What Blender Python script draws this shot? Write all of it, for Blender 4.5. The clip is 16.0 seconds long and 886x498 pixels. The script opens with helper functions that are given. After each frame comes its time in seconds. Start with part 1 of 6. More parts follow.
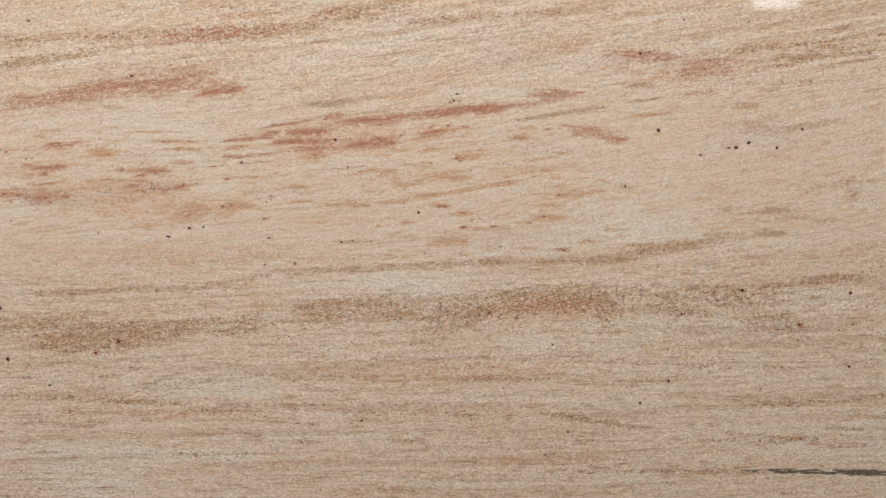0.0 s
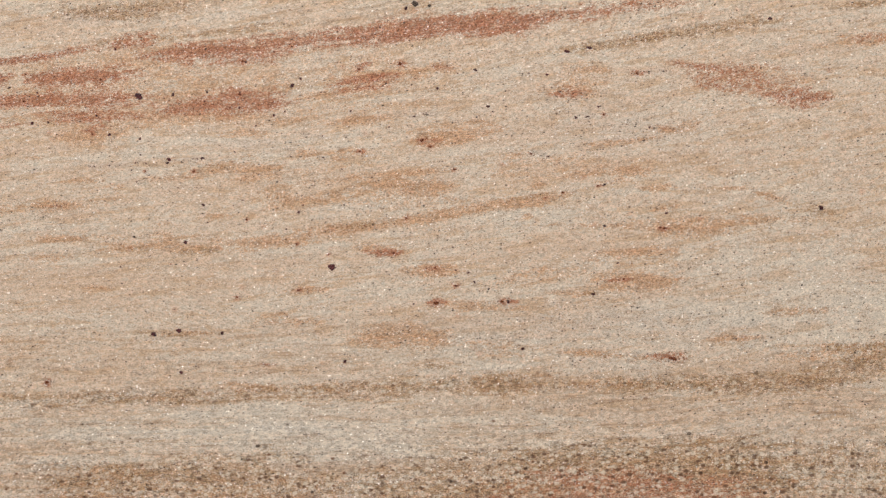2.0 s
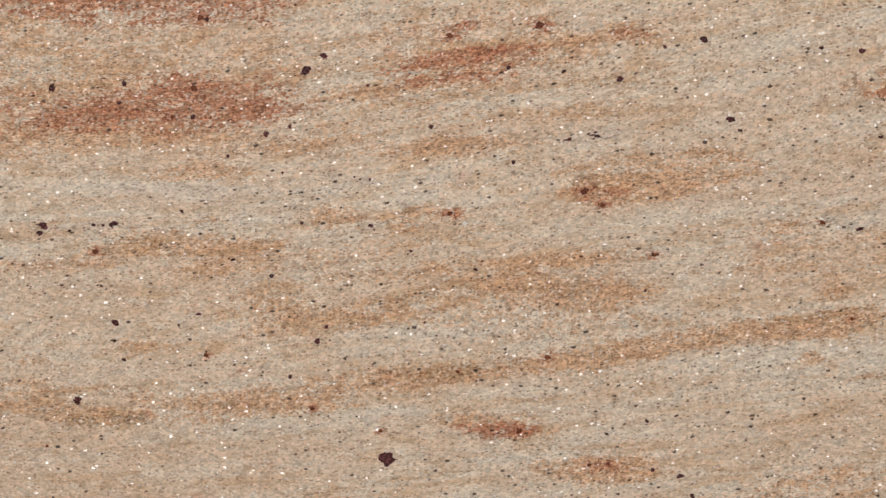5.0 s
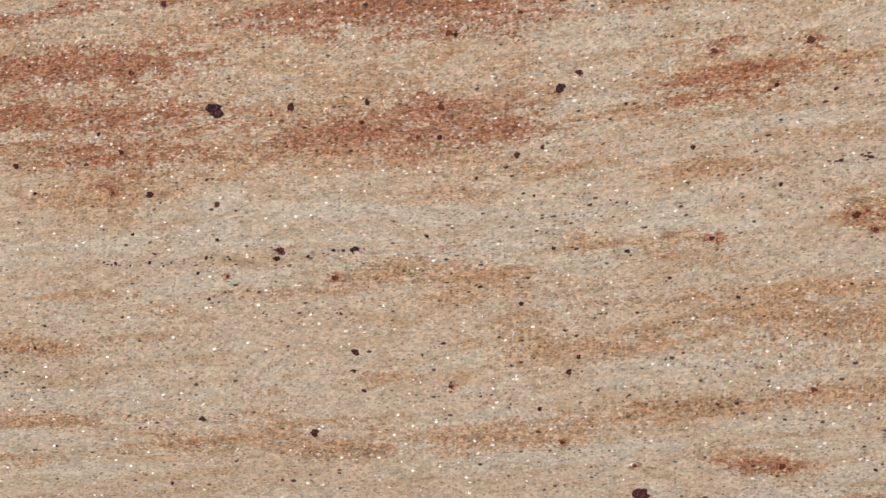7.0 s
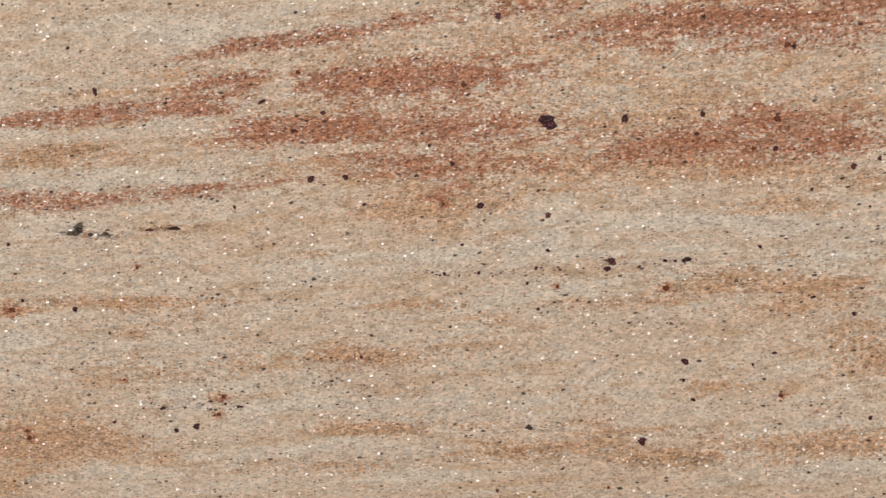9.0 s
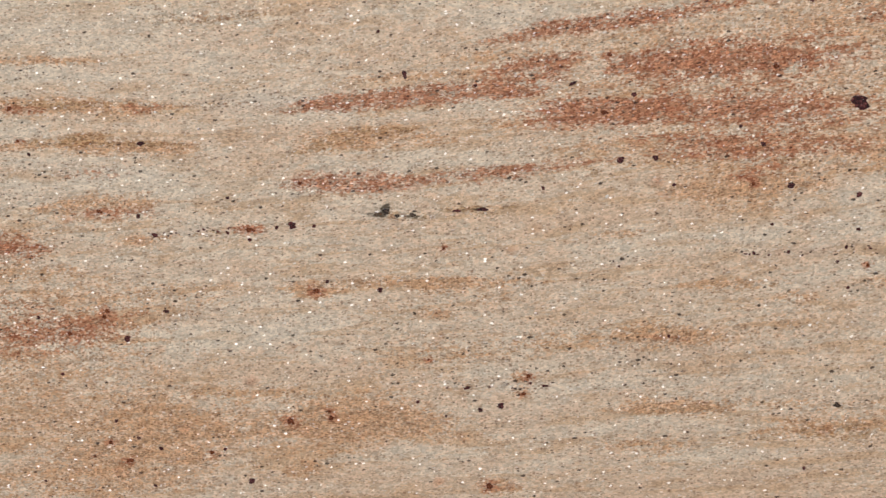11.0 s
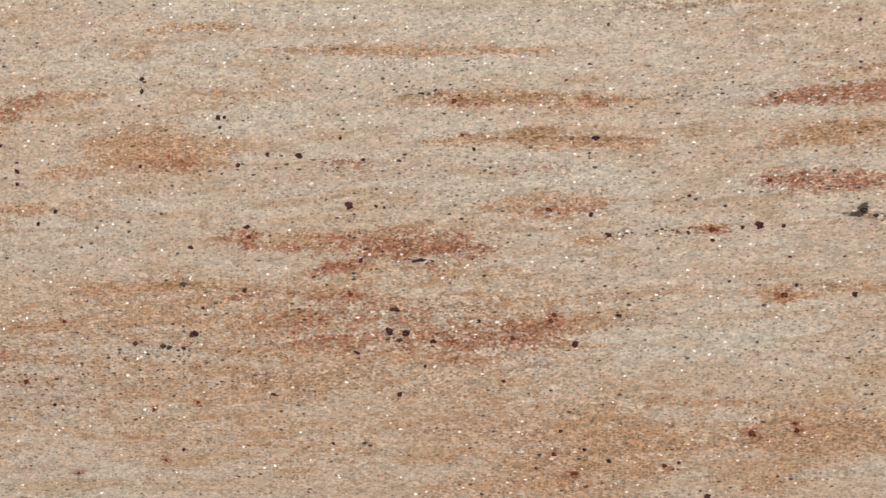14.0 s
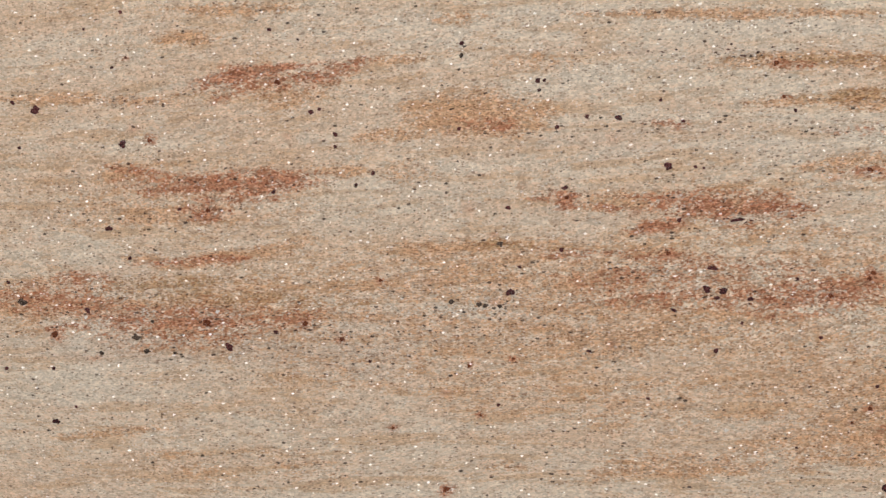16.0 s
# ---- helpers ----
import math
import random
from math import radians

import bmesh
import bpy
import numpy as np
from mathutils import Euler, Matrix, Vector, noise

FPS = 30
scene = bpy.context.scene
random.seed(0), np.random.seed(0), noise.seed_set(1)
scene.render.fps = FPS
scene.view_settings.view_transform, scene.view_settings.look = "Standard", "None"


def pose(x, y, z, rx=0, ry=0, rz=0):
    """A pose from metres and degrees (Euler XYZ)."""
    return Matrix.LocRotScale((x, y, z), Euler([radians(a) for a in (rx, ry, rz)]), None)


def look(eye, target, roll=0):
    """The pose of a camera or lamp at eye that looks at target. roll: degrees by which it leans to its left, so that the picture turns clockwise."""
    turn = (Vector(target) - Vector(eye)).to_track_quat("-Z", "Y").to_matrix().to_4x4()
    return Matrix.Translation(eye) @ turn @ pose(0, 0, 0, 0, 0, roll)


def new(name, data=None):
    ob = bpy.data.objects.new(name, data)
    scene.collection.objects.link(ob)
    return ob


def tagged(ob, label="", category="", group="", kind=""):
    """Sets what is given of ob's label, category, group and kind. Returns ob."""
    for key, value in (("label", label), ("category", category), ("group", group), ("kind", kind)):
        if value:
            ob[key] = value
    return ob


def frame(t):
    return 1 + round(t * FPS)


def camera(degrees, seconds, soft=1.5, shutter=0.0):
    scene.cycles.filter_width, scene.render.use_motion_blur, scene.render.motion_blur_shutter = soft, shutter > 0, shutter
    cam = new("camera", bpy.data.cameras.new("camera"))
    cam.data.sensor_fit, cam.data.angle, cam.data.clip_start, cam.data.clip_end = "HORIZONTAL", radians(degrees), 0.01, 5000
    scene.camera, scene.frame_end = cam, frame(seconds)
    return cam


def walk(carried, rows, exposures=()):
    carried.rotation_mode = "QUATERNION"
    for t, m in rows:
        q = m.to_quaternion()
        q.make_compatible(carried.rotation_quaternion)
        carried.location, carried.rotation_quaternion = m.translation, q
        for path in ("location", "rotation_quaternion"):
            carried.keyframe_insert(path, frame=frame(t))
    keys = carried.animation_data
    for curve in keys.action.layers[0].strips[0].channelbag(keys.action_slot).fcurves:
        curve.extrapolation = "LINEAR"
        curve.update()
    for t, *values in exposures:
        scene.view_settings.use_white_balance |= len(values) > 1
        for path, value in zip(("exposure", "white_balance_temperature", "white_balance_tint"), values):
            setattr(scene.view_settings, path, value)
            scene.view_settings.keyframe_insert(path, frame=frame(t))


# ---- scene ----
cam = camera(64.0, 16.0, soft=1.4)
PATH = [
    (0, (0.04753, -1.46034, 1.15861), (0.04960, 0.53914, 1.11283), -0.541),
    (0.5, (0.09033, -1.24146, 1.15982), (0.07532, 0.75813, 1.12212), -0.588),
    (1, (0.11427, -1.01655, 1.18560), (0.09613, 0.98289, 1.14220), -0.335),
    (1.5, (0.10856, -0.80144, 1.22428), (0.09492, 1.19793, 1.17586), -0.101),
    (2, (0.11174, -0.62151, 1.23588), (0.06657, 1.37701, 1.17352), -0.145),
    (2.5, (0.12542, -0.45731, 1.26665), (0.07756, 1.54110, 1.20297), -0.268),
    (3, (0.13516, -0.35569, 1.27939), (0.07720, 1.64264, 1.22194), 0.075),
    (3.5, (0.11578, -0.31177, 1.28356), (0.04264, 1.68598, 1.22299), 0.362),
    (3.7, (0.10282, -0.30290, 1.28030), (0.04253, 1.69585, 1.24323), 0.449),
    (5.8, (-0.00433, -0.28717, 1.30634), (-0.07421, 1.70971, 1.21921), 0.386),
    (6, (-0.01303, -0.28619, 1.30458), (-0.09246, 1.71103, 1.23520), 0.323),
    (6.5, (-0.03752, -0.28138, 1.30647), (-0.11866, 1.71571, 1.23529), 0.302),
    (7, (-0.06706, -0.27862, 1.30941), (-0.15280, 1.71763, 1.22209), 0.349),
    (7.5, (-0.09953, -0.28194, 1.31131), (-0.18030, 1.71415, 1.21581), 0.382),
    (8, (-0.13097, -0.28681, 1.31251), (-0.22600, 1.70865, 1.21703), 0.388),
    (8.5, (-0.16183, -0.28777, 1.31129), (-0.26747, 1.70802, 1.23603), 0.455),
    (9, (-0.19774, -0.28651, 1.31537), (-0.29246, 1.70849, 1.21063), 0.304),
    (9.2, (-0.20768, -0.28905, 1.31450), (-0.30277, 1.70618, 1.21453), 0.320),
    (11.3, (-0.33871, -0.29623, 1.30293), (-0.43267, 1.69976, 1.21808), 0.089),
    (11.5, (-0.34620, -0.29310, 1.30255), (-0.45704, 1.70203, 1.21797), 0.072),
    (12, (-0.37133, -0.28971, 1.30290), (-0.48728, 1.70515, 1.21865), 0.104),
    (12.5, (-0.39911, -0.29106, 1.30639), (-0.51737, 1.70364, 1.22160), 0.122),
    (13, (-0.43399, -0.29008, 1.30430), (-0.54418, 1.70524, 1.22327), 0.353),
    (13.5, (-0.47573, -0.28799, 1.30194), (-0.59302, 1.70718, 1.22755), 0.419),
    (14, (-0.50983, -0.28931, 1.30024), (-0.63657, 1.70551, 1.23231), 0.398),
    (14.5, (-0.55164, -0.29322, 1.29809), (-0.68151, 1.70112, 1.22252), 0.384),
    (15, (-0.57836, -0.29942, 1.29728), (-0.71399, 1.69411, 1.21102), 0.286),
    (15.5, (-0.60981, -0.30424, 1.29555), (-0.74909, 1.68886, 1.20505), 0.377),
    (16, (-0.63940, -0.30603, 1.28621), (-0.78671, 1.68642, 1.19449), 0.367),
]
walk(cam, [(t, look(eye, target, roll)) for t, eye, target, roll in PATH], ((0.0, 0.19, 6430, 10), (1.5, 0.18, 6430, 10), (2.0, 0.18, 6430, 10), (2.5, 0.04, 6470, 10), (3.5, 0.0, 6500, 10), (16.0, -0.02, 6500, 10)))

# ---- light: daylight from one window and an added, unseen roof light ----
world = bpy.data.worlds.new("sky")
scene.world = world
world.use_nodes = True
sky = world.node_tree.nodes.new("ShaderNodeTexSky")
sky.sky_type = "NISHITA"
sky.sun_disc = False
sky.sun_elevation, sky.sun_rotation = radians(40), radians(200)
world.node_tree.nodes["Background"].inputs["Strength"].default_value = 0.12
world.node_tree.links.new(sky.outputs["Color"], world.node_tree.nodes["Background"].inputs["Color"])


def daylight(name, place, target, width, height, watts):
    """The sky's light in an opening."""
    lamp = bpy.data.lights.new(name, "AREA")
    lamp.shape, lamp.size, lamp.size_y, lamp.energy = "RECTANGLE", width, height, watts
    lamp.color = (1.0, 0.985, 1.0)
    new(name, lamp).matrix_world = look(place, target)


# main light is an invented roof opening, set to brighten the slab's upper part
daylight("added_roof_light", (-0.7, -2.1, 4.05), (-0.7, -2.1, 0.0), 6.0, 2.4, 255)
daylight("window_sky", (3.12, -5.06, 3.62), (3.12, 0.0, 3.62), 0.44, 0.9, 6)

# ---- materials ----


class Graph:
    """Short hand for a material's nodes."""

    def __init__(self, name):
        self.material = bpy.data.materials.new(name)
        self.material.use_nodes = True
        self.tree = self.material.node_tree
        self.shader = self.tree.nodes["Principled BSDF"]

    def put(self, socket, value):
        if isinstance(value, bpy.types.NodeSocket):
            self.tree.links.new(value, socket)
        else:
            socket.default_value = value

    def set(self, **values):
        for key, value in values.items():
            self.put(self.shader.inputs[key.replace("_", " ")], value)

    def math(self, operation, a, b=0.0, c=0.0, clamp=False):
        node = self.tree.nodes.new("ShaderNodeMath")
        node.operation, node.use_clamp = operation, clamp
        for socket, value in zip(node.inputs, (a, b, c)):
            self.put(socket, value)
        return node.outputs[0]

    def scaled(self, vector, x, y, z=1.0):
        node = self.tree.nodes.new("ShaderNodeVectorMath")
        node.operation = "MULTIPLY"
        self.put(node.inputs[0], vector)
        node.inputs[1].default_value = (x, y, z)
        return node.outputs[0]

    def noise(self, vector, scale, detail=2.0, rough=0.5, warp=0.0):
        node = self.tree.nodes.new("ShaderNodeTexNoise")
        self.put(node.inputs["Vector"], vector)
        for key, value in (("Scale", scale), ("Detail", detail), ("Roughness", rough), ("Distortion", warp)):
            node.inputs[key].default_value = value
        return node.outputs["Fac"]

    def cells(self, vector, scale, chance=1.0):
        node = self.tree.nodes.new("ShaderNodeTexVoronoi")
        self.put(node.inputs["Vector"], vector)
        node.inputs["Scale"].default_value, node.inputs["Randomness"].default_value = scale, chance
        split = self.tree.nodes.new("ShaderNodeSeparateColor")
        self.tree.links.new(node.outputs["Color"], split.inputs[0])
        return node.outputs["Distance"], split.outputs[0], split.outputs[1], split.outputs[2]

    def step(self, value, low, high, out_low=0.0, out_high=1.0):
        node = self.tree.nodes.new("ShaderNodeMapRange")
        node.interpolation_type = "SMOOTHSTEP"
        for socket, v in zip(node.inputs, (value, low, high, out_low, out_high)):
            self.put(socket, v)
        return node.outputs[0]

    def mix(self, factor, a, b, blend="MIX"):
        node = self.tree.nodes.new("ShaderNodeMix")
        node.data_type, node.blend_type = "RGBA", blend
        self.put(node.inputs[0], factor)
        for socket, value in ((node.inputs[6], a), (node.inputs[7], b)):
            self.put(socket, (*value, 1.0) if isinstance(value, tuple) else value)
        return node.outputs[2]

    def attribute(self, name):
        node = self.tree.nodes.new("ShaderNodeAttribute")
        node.attribute_name = name
        return node

    def bump(self, height, strength, distance):
        node = self.tree.nodes.new("ShaderNodeBump")
        node.inputs["Strength"].default_value, node.inputs["Distance"].default_value = strength, distance
        self.put(node.inputs["Height"], height)
        self.put(self.shader.inputs["Normal"], node.outputs[0])
        return node


GREY, PEACH, TAN = (0.685, 0.585, 0.45), (0.645, 0.47, 0.325), (0.57, 0.375, 0.22)
OCHRE_TONE, OCHRE_DEEP = (0.61, 0.365, 0.20), (0.43, 0.205, 0.098)
RUST_TONE, RUST_DEEP = (0.53, 0.24, 0.13), (0.27, 0.09, 0.045)
BROWN_TONE, BROWN_DEEP = (0.50, 0.32, 0.165), (0.28, 0.13, 0.056)


def granite():
    g = Graph("polished_gneiss")
    flow = g.attribute("flow").outputs["Vector"]
    split = g.tree.nodes.new("ShaderNodeSeparateColor")
    first = g.attribute("minerals")
    g.tree.links.new(first.outputs["Color"], split.inputs[0])
    rust, ochre, pale, brown = split.outputs[0], split.outputs[1], split.outputs[2], first.outputs["Alpha"]
    split2 = g.tree.nodes.new("ShaderNodeSeparateColor")
    g.tree.links.new(g.attribute("flakes").outputs["Color"], split2.inputs[0])
    fleck, black, lower = split2.outputs[0], split2.outputs[1], split2.outputs[2]

    # ragged coordinates, so that no grain is round
    crumple = g.tree.nodes.new("ShaderNodeTexNoise")
    g.put(crumple.inputs["Vector"], flow)
    crumple.inputs["Scale"].default_value, crumple.inputs["Detail"].default_value = 900.0, 2.0
    offset = g.tree.nodes.new("ShaderNodeVectorMath")
    offset.operation = "MULTIPLY_ADD"
    g.put(offset.inputs[0], crumple.outputs["Color"])
    offset.inputs[1].default_value = (0.0011, 0.0007, 0.0)
    g.put(offset.inputs[2], flow)
    rough_flow = offset.outputs[0]
    tear = g.tree.nodes.new("ShaderNodeTexNoise")
    g.put(tear.inputs["Vector"], flow)
    tear.inputs["Scale"].default_value, tear.inputs["Detail"].default_value = 2200.0, 2.0
    torn = g.tree.nodes.new("ShaderNodeVectorMath")
    torn.operation = "MULTIPLY_ADD"
    g.put(torn.inputs[0], tear.outputs["Color"])
    torn.inputs[1].default_value = (0.0014, 0.0009, 0.0)
    g.put(torn.inputs[2], rough_flow)
    torn_flow = torn.outputs[0]
    # grains of about a millimetre, drawn out along the layers
    grain_d, grain_a, grain_b, grain_c = g.cells(g.scaled(rough_flow, 0.62, 1.0), 1350.0)
    big_d, big_a, big_b, big_c = g.cells(g.scaled(rough_flow, 0.52, 1.0), 420.0)
    broad = g.noise(g.scaled(flow, 3.2, 26.0), 1.0, 4.0, 0.6, 0.4)
    band = g.noise(g.scaled(flow, 11.0, 120.0), 1.0, 5.0, 0.62, 0.5)
    patch = g.noise(g.scaled(flow, 24.0, 150.0, 1.0), 1.0, 5.0, 0.65, 0.6)
    thin = g.noise(g.scaled(flow, 38.0, 560.0), 1.0, 4.0, 0.65, 0.3)
    fine = g.noise(g.scaled(flow, 1000.0, 1400.0), 1.0, 2.0, 0.7)
    clod = g.noise(g.scaled(flow, 120.0, 230.0), 1.0, 3.0, 0.6, 0.3)

    # feldspar ground between cool quartz grey, cream and peach
    warm = g.math("ADD", g.math("MULTIPLY", broad, 0.8), g.math("MULTIPLY", band, 0.7))
    warm = g.math("ADD", warm, g.math("MULTIPLY", g.math("SUBTRACT", big_a, 0.5), 0.26))
    warm = g.math("ADD", warm, g.math("MULTIPLY", g.math("SUBTRACT", grain_b, 0.5), 0.20))
    warm = g.math("ADD", warm, g.math("MULTIPLY", ochre, 0.10))
    warm = g.math("SUBTRACT", warm, g.math("MULTIPLY", pale, 0.34))
    ground = g.mix(g.step(warm, 0.42, 1.02), GREY, PEACH)
    # faint tan patches and wisps along the layers
    jitter = g.math("ADD", g.math("MULTIPLY", g.math("SUBTRACT", grain_b, 0.5), 0.70), g.math("MULTIPLY", g.math("SUBTRACT", big_b, 0.5), 0.30))
    jitter = g.math("ADD", jitter, g.math("MULTIPLY", g.math("SUBTRACT", thin, 0.5), 0.5))
    jitter = g.math("ADD", jitter, g.math("MULTIPLY", g.math("SUBTRACT", clod, 0.5), 1.0))
    jitter = g.math("ADD", jitter, g.math("MULTIPLY", g.math("SUBTRACT", patch, 0.5), 0.9))
    tan = g.step(g.math("ADD", patch, g.math("MULTIPLY", jitter, 0.10)), 0.49, 0.63)
    ground = g.mix(g.math("MULTIPLY", tan, g.math("SUBTRACT", 0.66, g.math("MULTIPLY", pale, 0.4))), ground, TAN)
    fibre = g.noise(g.scaled(flow, 13.0, 430.0), 1.0, 4.0, 0.6, 0.5)
    sheet = g.noise(g.scaled(flow, 1.8, 62.0), 1.0, 4.0, 0.6, 0.5)
    ground = g.mix(g.math("MULTIPLY", g.step(sheet, 0.46, 0.66), g.math("MULTIPLY", lower, 0.55)), ground, (0.50, 0.335, 0.21))
    ground = g.mix(g.math("MULTIPLY", g.step(sheet, 0.46, 0.32), g.math("MULTIPLY", lower, 0.45)), ground, (0.66, 0.59, 0.48))
    line = g.math("MULTIPLY", g.step(fibre, 0.54, 0.61), g.math("MULTIPLY", lower, g.step(patch, 0.42, 0.60)))
    ground = g.mix(g.math("MULTIPLY", g.math("MULTIPLY", line, g.step(sheet, 0.36, 0.60, 0.25, 1.0)), 0.80), ground, (0.26, 0.14, 0.075))
    ground = g.mix(g.math("MULTIPLY", fleck, 0.30), ground, (0.56, 0.49, 0.41))
    wisp = g.math("MULTIPLY", g.step(thin, 0.52, 0.70), g.step(band, 0.44, 0.62))
    wisp = g.math("MULTIPLY", wisp, g.math("ADD", 0.20, g.math("MULTIPLY", lower, 0.72)))
    ground = g.mix(wisp, ground, BROWN_TONE)

    # coloured veins, broken up grain by grain
    def vein_of(mask, top):
        value = g.math("ADD", mask, g.math("MULTIPLY", jitter, g.step(mask, 0.0, 0.30, 0.0, 1.15)))
        return g.math("MULTIPLY", g.step(value, 0.04, 0.95), top)

    depth = g.math("ADD", g.math("MULTIPLY", grain_c, 0.55), g.math("ADD", g.math("MULTIPLY", thin, 0.5), g.math("MULTIPLY", big_c, 0.3)))
    depth = g.step(depth, 0.42, 1.02)
    colour = g.mix(vein_of(ochre, 0.82), ground, g.mix(g.math("MULTIPLY", depth, 0.6), OCHRE_TONE, OCHRE_DEEP))
    colour = g.mix(vein_of(brown, 0.74), colour, g.mix(depth, BROWN_TONE, BROWN_DEEP))
    colour = g.mix(vein_of(rust, 0.92), colour, g.mix(depth, RUST_TONE, RUST_DEEP))
    colour = g.mix(g.math("MULTIPLY", g.step(g.math("ADD", black, g.math("MULTIPLY", jitter, 0.3)), 0.15, 0.6), 0.9), colour, (0.055, 0.045, 0.03))

    # rust spots of a few millimetres that fade into the ground
    spot_d, spot_a, spot_b, spot_c = g.cells(g.scaled(rough_flow, 0.8, 1.0), 125.0)
    spot_share = g.math("ADD", g.step(warm, 0.6, 1.0, 0.015, 0.10), g.math("MULTIPLY", g.math("MAXIMUM", ochre, rust), 0.30))
    spot = g.math("MULTIPLY", g.math("LESS_THAN", spot_a, spot_share), g.step(g.math("ADD", spot_d, g.math("MULTIPLY", jitter, 0.18)), 0.46, 0.02))
    spot = g.math("MULTIPLY", spot, g.math("SUBTRACT", 1.0, g.math("MULTIPLY", lower, 0.7)))
    colour = g.mix(g.math("MULTIPLY", spot, g.math("ADD", 0.30, g.math("MULTIPLY", spot_b, 0.35))), colour, g.mix(spot_c, OCHRE_TONE, RUST_TONE))

    # grain to grain tone
    fuzz = g.noise(g.scaled(flow, 520.0, 1000.0), 1.0, 3.0, 0.7)
    tone = g.math("ADD", g.math("MULTIPLY", grain_a, 0.42), g.math("MULTIPLY", fine, 0.50))
    tone = g.math("ADD", tone, g.math("MULTIPLY", fuzz, 0.40))
    tone = g.math("ADD", tone, g.math("MULTIPLY", g.math("SUBTRACT", big_c, 0.5), g.math("ADD", 0.14, g.math("MULTIPLY", lower, 0.22))))
    tone = g.math("ADD", tone, 0.32)
    veined = g.math("MAXIMUM", g.math("MAXIMUM", rust, brown), g.math("MULTIPLY", ochre, 0.7))
    tone = g.math("ADD", 1.0, g.math("MULTIPLY", g.math("SUBTRACT", tone, 1.0), g.math("ADD", 1.0, g.math("MULTIPLY", veined, 0.9))))
    shade = g.tree.nodes.new("ShaderNodeCombineColor")
    for socket in shade.inputs:
        g.put(socket, tone)
    colour = g.mix(1.0, colour, shade.outputs[0], "MULTIPLY")
    # clear quartz and white feldspar grains, their white also painting in sparkle
    bright_d, bright_a, bright_b, bright_c = g.cells(g.scaled(torn_flow, 0.66, 1.0), 1000.0)
    white = g.math("LESS_THAN", bright_a, g.math("ADD", 0.16, g.math("MULTIPLY", g.math("MAXIMUM", g.math("MAXIMUM", brown, rust), pale), 0.10)))
    white = g.math("MULTIPLY", white, g.step(g.math("SUBTRACT", bright_d, g.math("MULTIPLY", bright_c, 0.22)), 0.30, 0.16))
    colour = g.mix(g.math("MULTIPLY", white, g.math("ADD", 0.12, g.math("MULTIPLY", g.math("POWER", bright_b, 2.0), 0.62))), colour, (0.95, 0.91, 0.85))
    coarse_d, coarse_a, coarse_b, coarse_c = g.cells(g.scaled(torn_flow, 0.65, 1.0), 310.0)
    coarse = g.math("MULTIPLY", g.math("MULTIPLY", g.step(brown, 0.0, 0.5, 0.30, 1.0), lower), g.step(g.math("ADD", coarse_d, g.math("MULTIPLY", coarse_b, 0.16)), 0.68, 0.36))
    colour = g.mix(g.math("MULTIPLY", coarse, g.math("MULTIPLY", g.math("LESS_THAN", coarse_a, 0.30), 0.70)), colour, (0.78, 0.66, 0.49))
    colour = g.mix(g.math("MULTIPLY", coarse, g.math("MULTIPLY", g.math("GREATER_THAN", coarse_a, 0.85), 0.85)), colour, (0.12, 0.06, 0.035))
    pepper_d, pepper_a, pepper_b, pepper_c = g.cells(g.scaled(torn_flow, 0.7, 1.0), 150.0)
    pepper = g.math("MULTIPLY", g.math("LESS_THAN", pepper_a, 0.12), g.step(g.math("SUBTRACT", pepper_d, g.math("MULTIPLY", pepper_b, 0.10)), 0.15, 0.09))
    colour = g.mix(g.math("MULTIPLY", pepper, g.math("MULTIPLY", lower, 0.9)), colour, g.mix(pepper_c, (0.05, 0.03, 0.022), (0.20, 0.09, 0.045)))
    # small brown grains, then black mica flakes
    dot_d, dot_a, dot_b, dot_c = g.cells(g.scaled(rough_flow, 0.5, 1.0), 1350.0)
    dots = g.math("MULTIPLY", g.math("LESS_THAN", dot_a, g.math("ADD", 0.12, g.math("MULTIPLY", g.math("MAXIMUM", g.math("MAXIMUM", rust, brown), ochre), 0.32))), g.step(dot_d, 0.55, 0.30))
    colour = g.mix(g.math("MULTIPLY", dots, 0.60), colour, (0.19, 0.085, 0.04))
    mica_d, mica_a, mica_b, mica_c = g.cells(g.scaled(torn_flow, 0.55, 1.0), 780.0)
    amount = g.math("ADD", g.math("MULTIPLY", fleck, 0.38), g.step(broad, 0.36, 0.66, 0.30, 0.17))
    amount = g.math("ADD", amount, g.math("MULTIPLY", g.math("SUBTRACT", band, 0.5), 0.5))
    clump = g.noise(g.scaled(flow, 70.0, 150.0), 1.0, 3.0, 0.6)
    amount = g.math("ADD", amount, g.math("MULTIPLY", g.math("SUBTRACT", clump, 0.5), 0.55))
    chosen = g.math("LESS_THAN", mica_a, amount)
    size = g.math("ADD", g.math("MULTIPLY", g.math("POWER", mica_b, 3.0), 0.32), g.math("ADD", 0.16, g.math("MULTIPLY", fleck, 0.05)))
    flake = g.math("MULTIPLY", chosen, g.step(g.math("SUBTRACT", mica_d, size), 0.04, -0.04))
    colour = g.mix(g.math("MULTIPLY", flake, g.step(mica_c, 0.0, 1.0, 0.90, 0.50)), colour, g.mix(mica_c, (0.032, 0.022, 0.020), (0.15, 0.065, 0.035)))
    g.set(Base_Color=colour, IOR=1.55, Roughness=g.math("ADD", g.math("MULTIPLY", fine, 0.04), 0.02))
    # cleavage faces lie askew in the polish: some of the white grains catch the added roof light
    glint = g.math("MULTIPLY", white, g.math("GREATER_THAN", bright_b, 0.83))
    way = g.tree.nodes.new("ShaderNodeCombineXYZ")
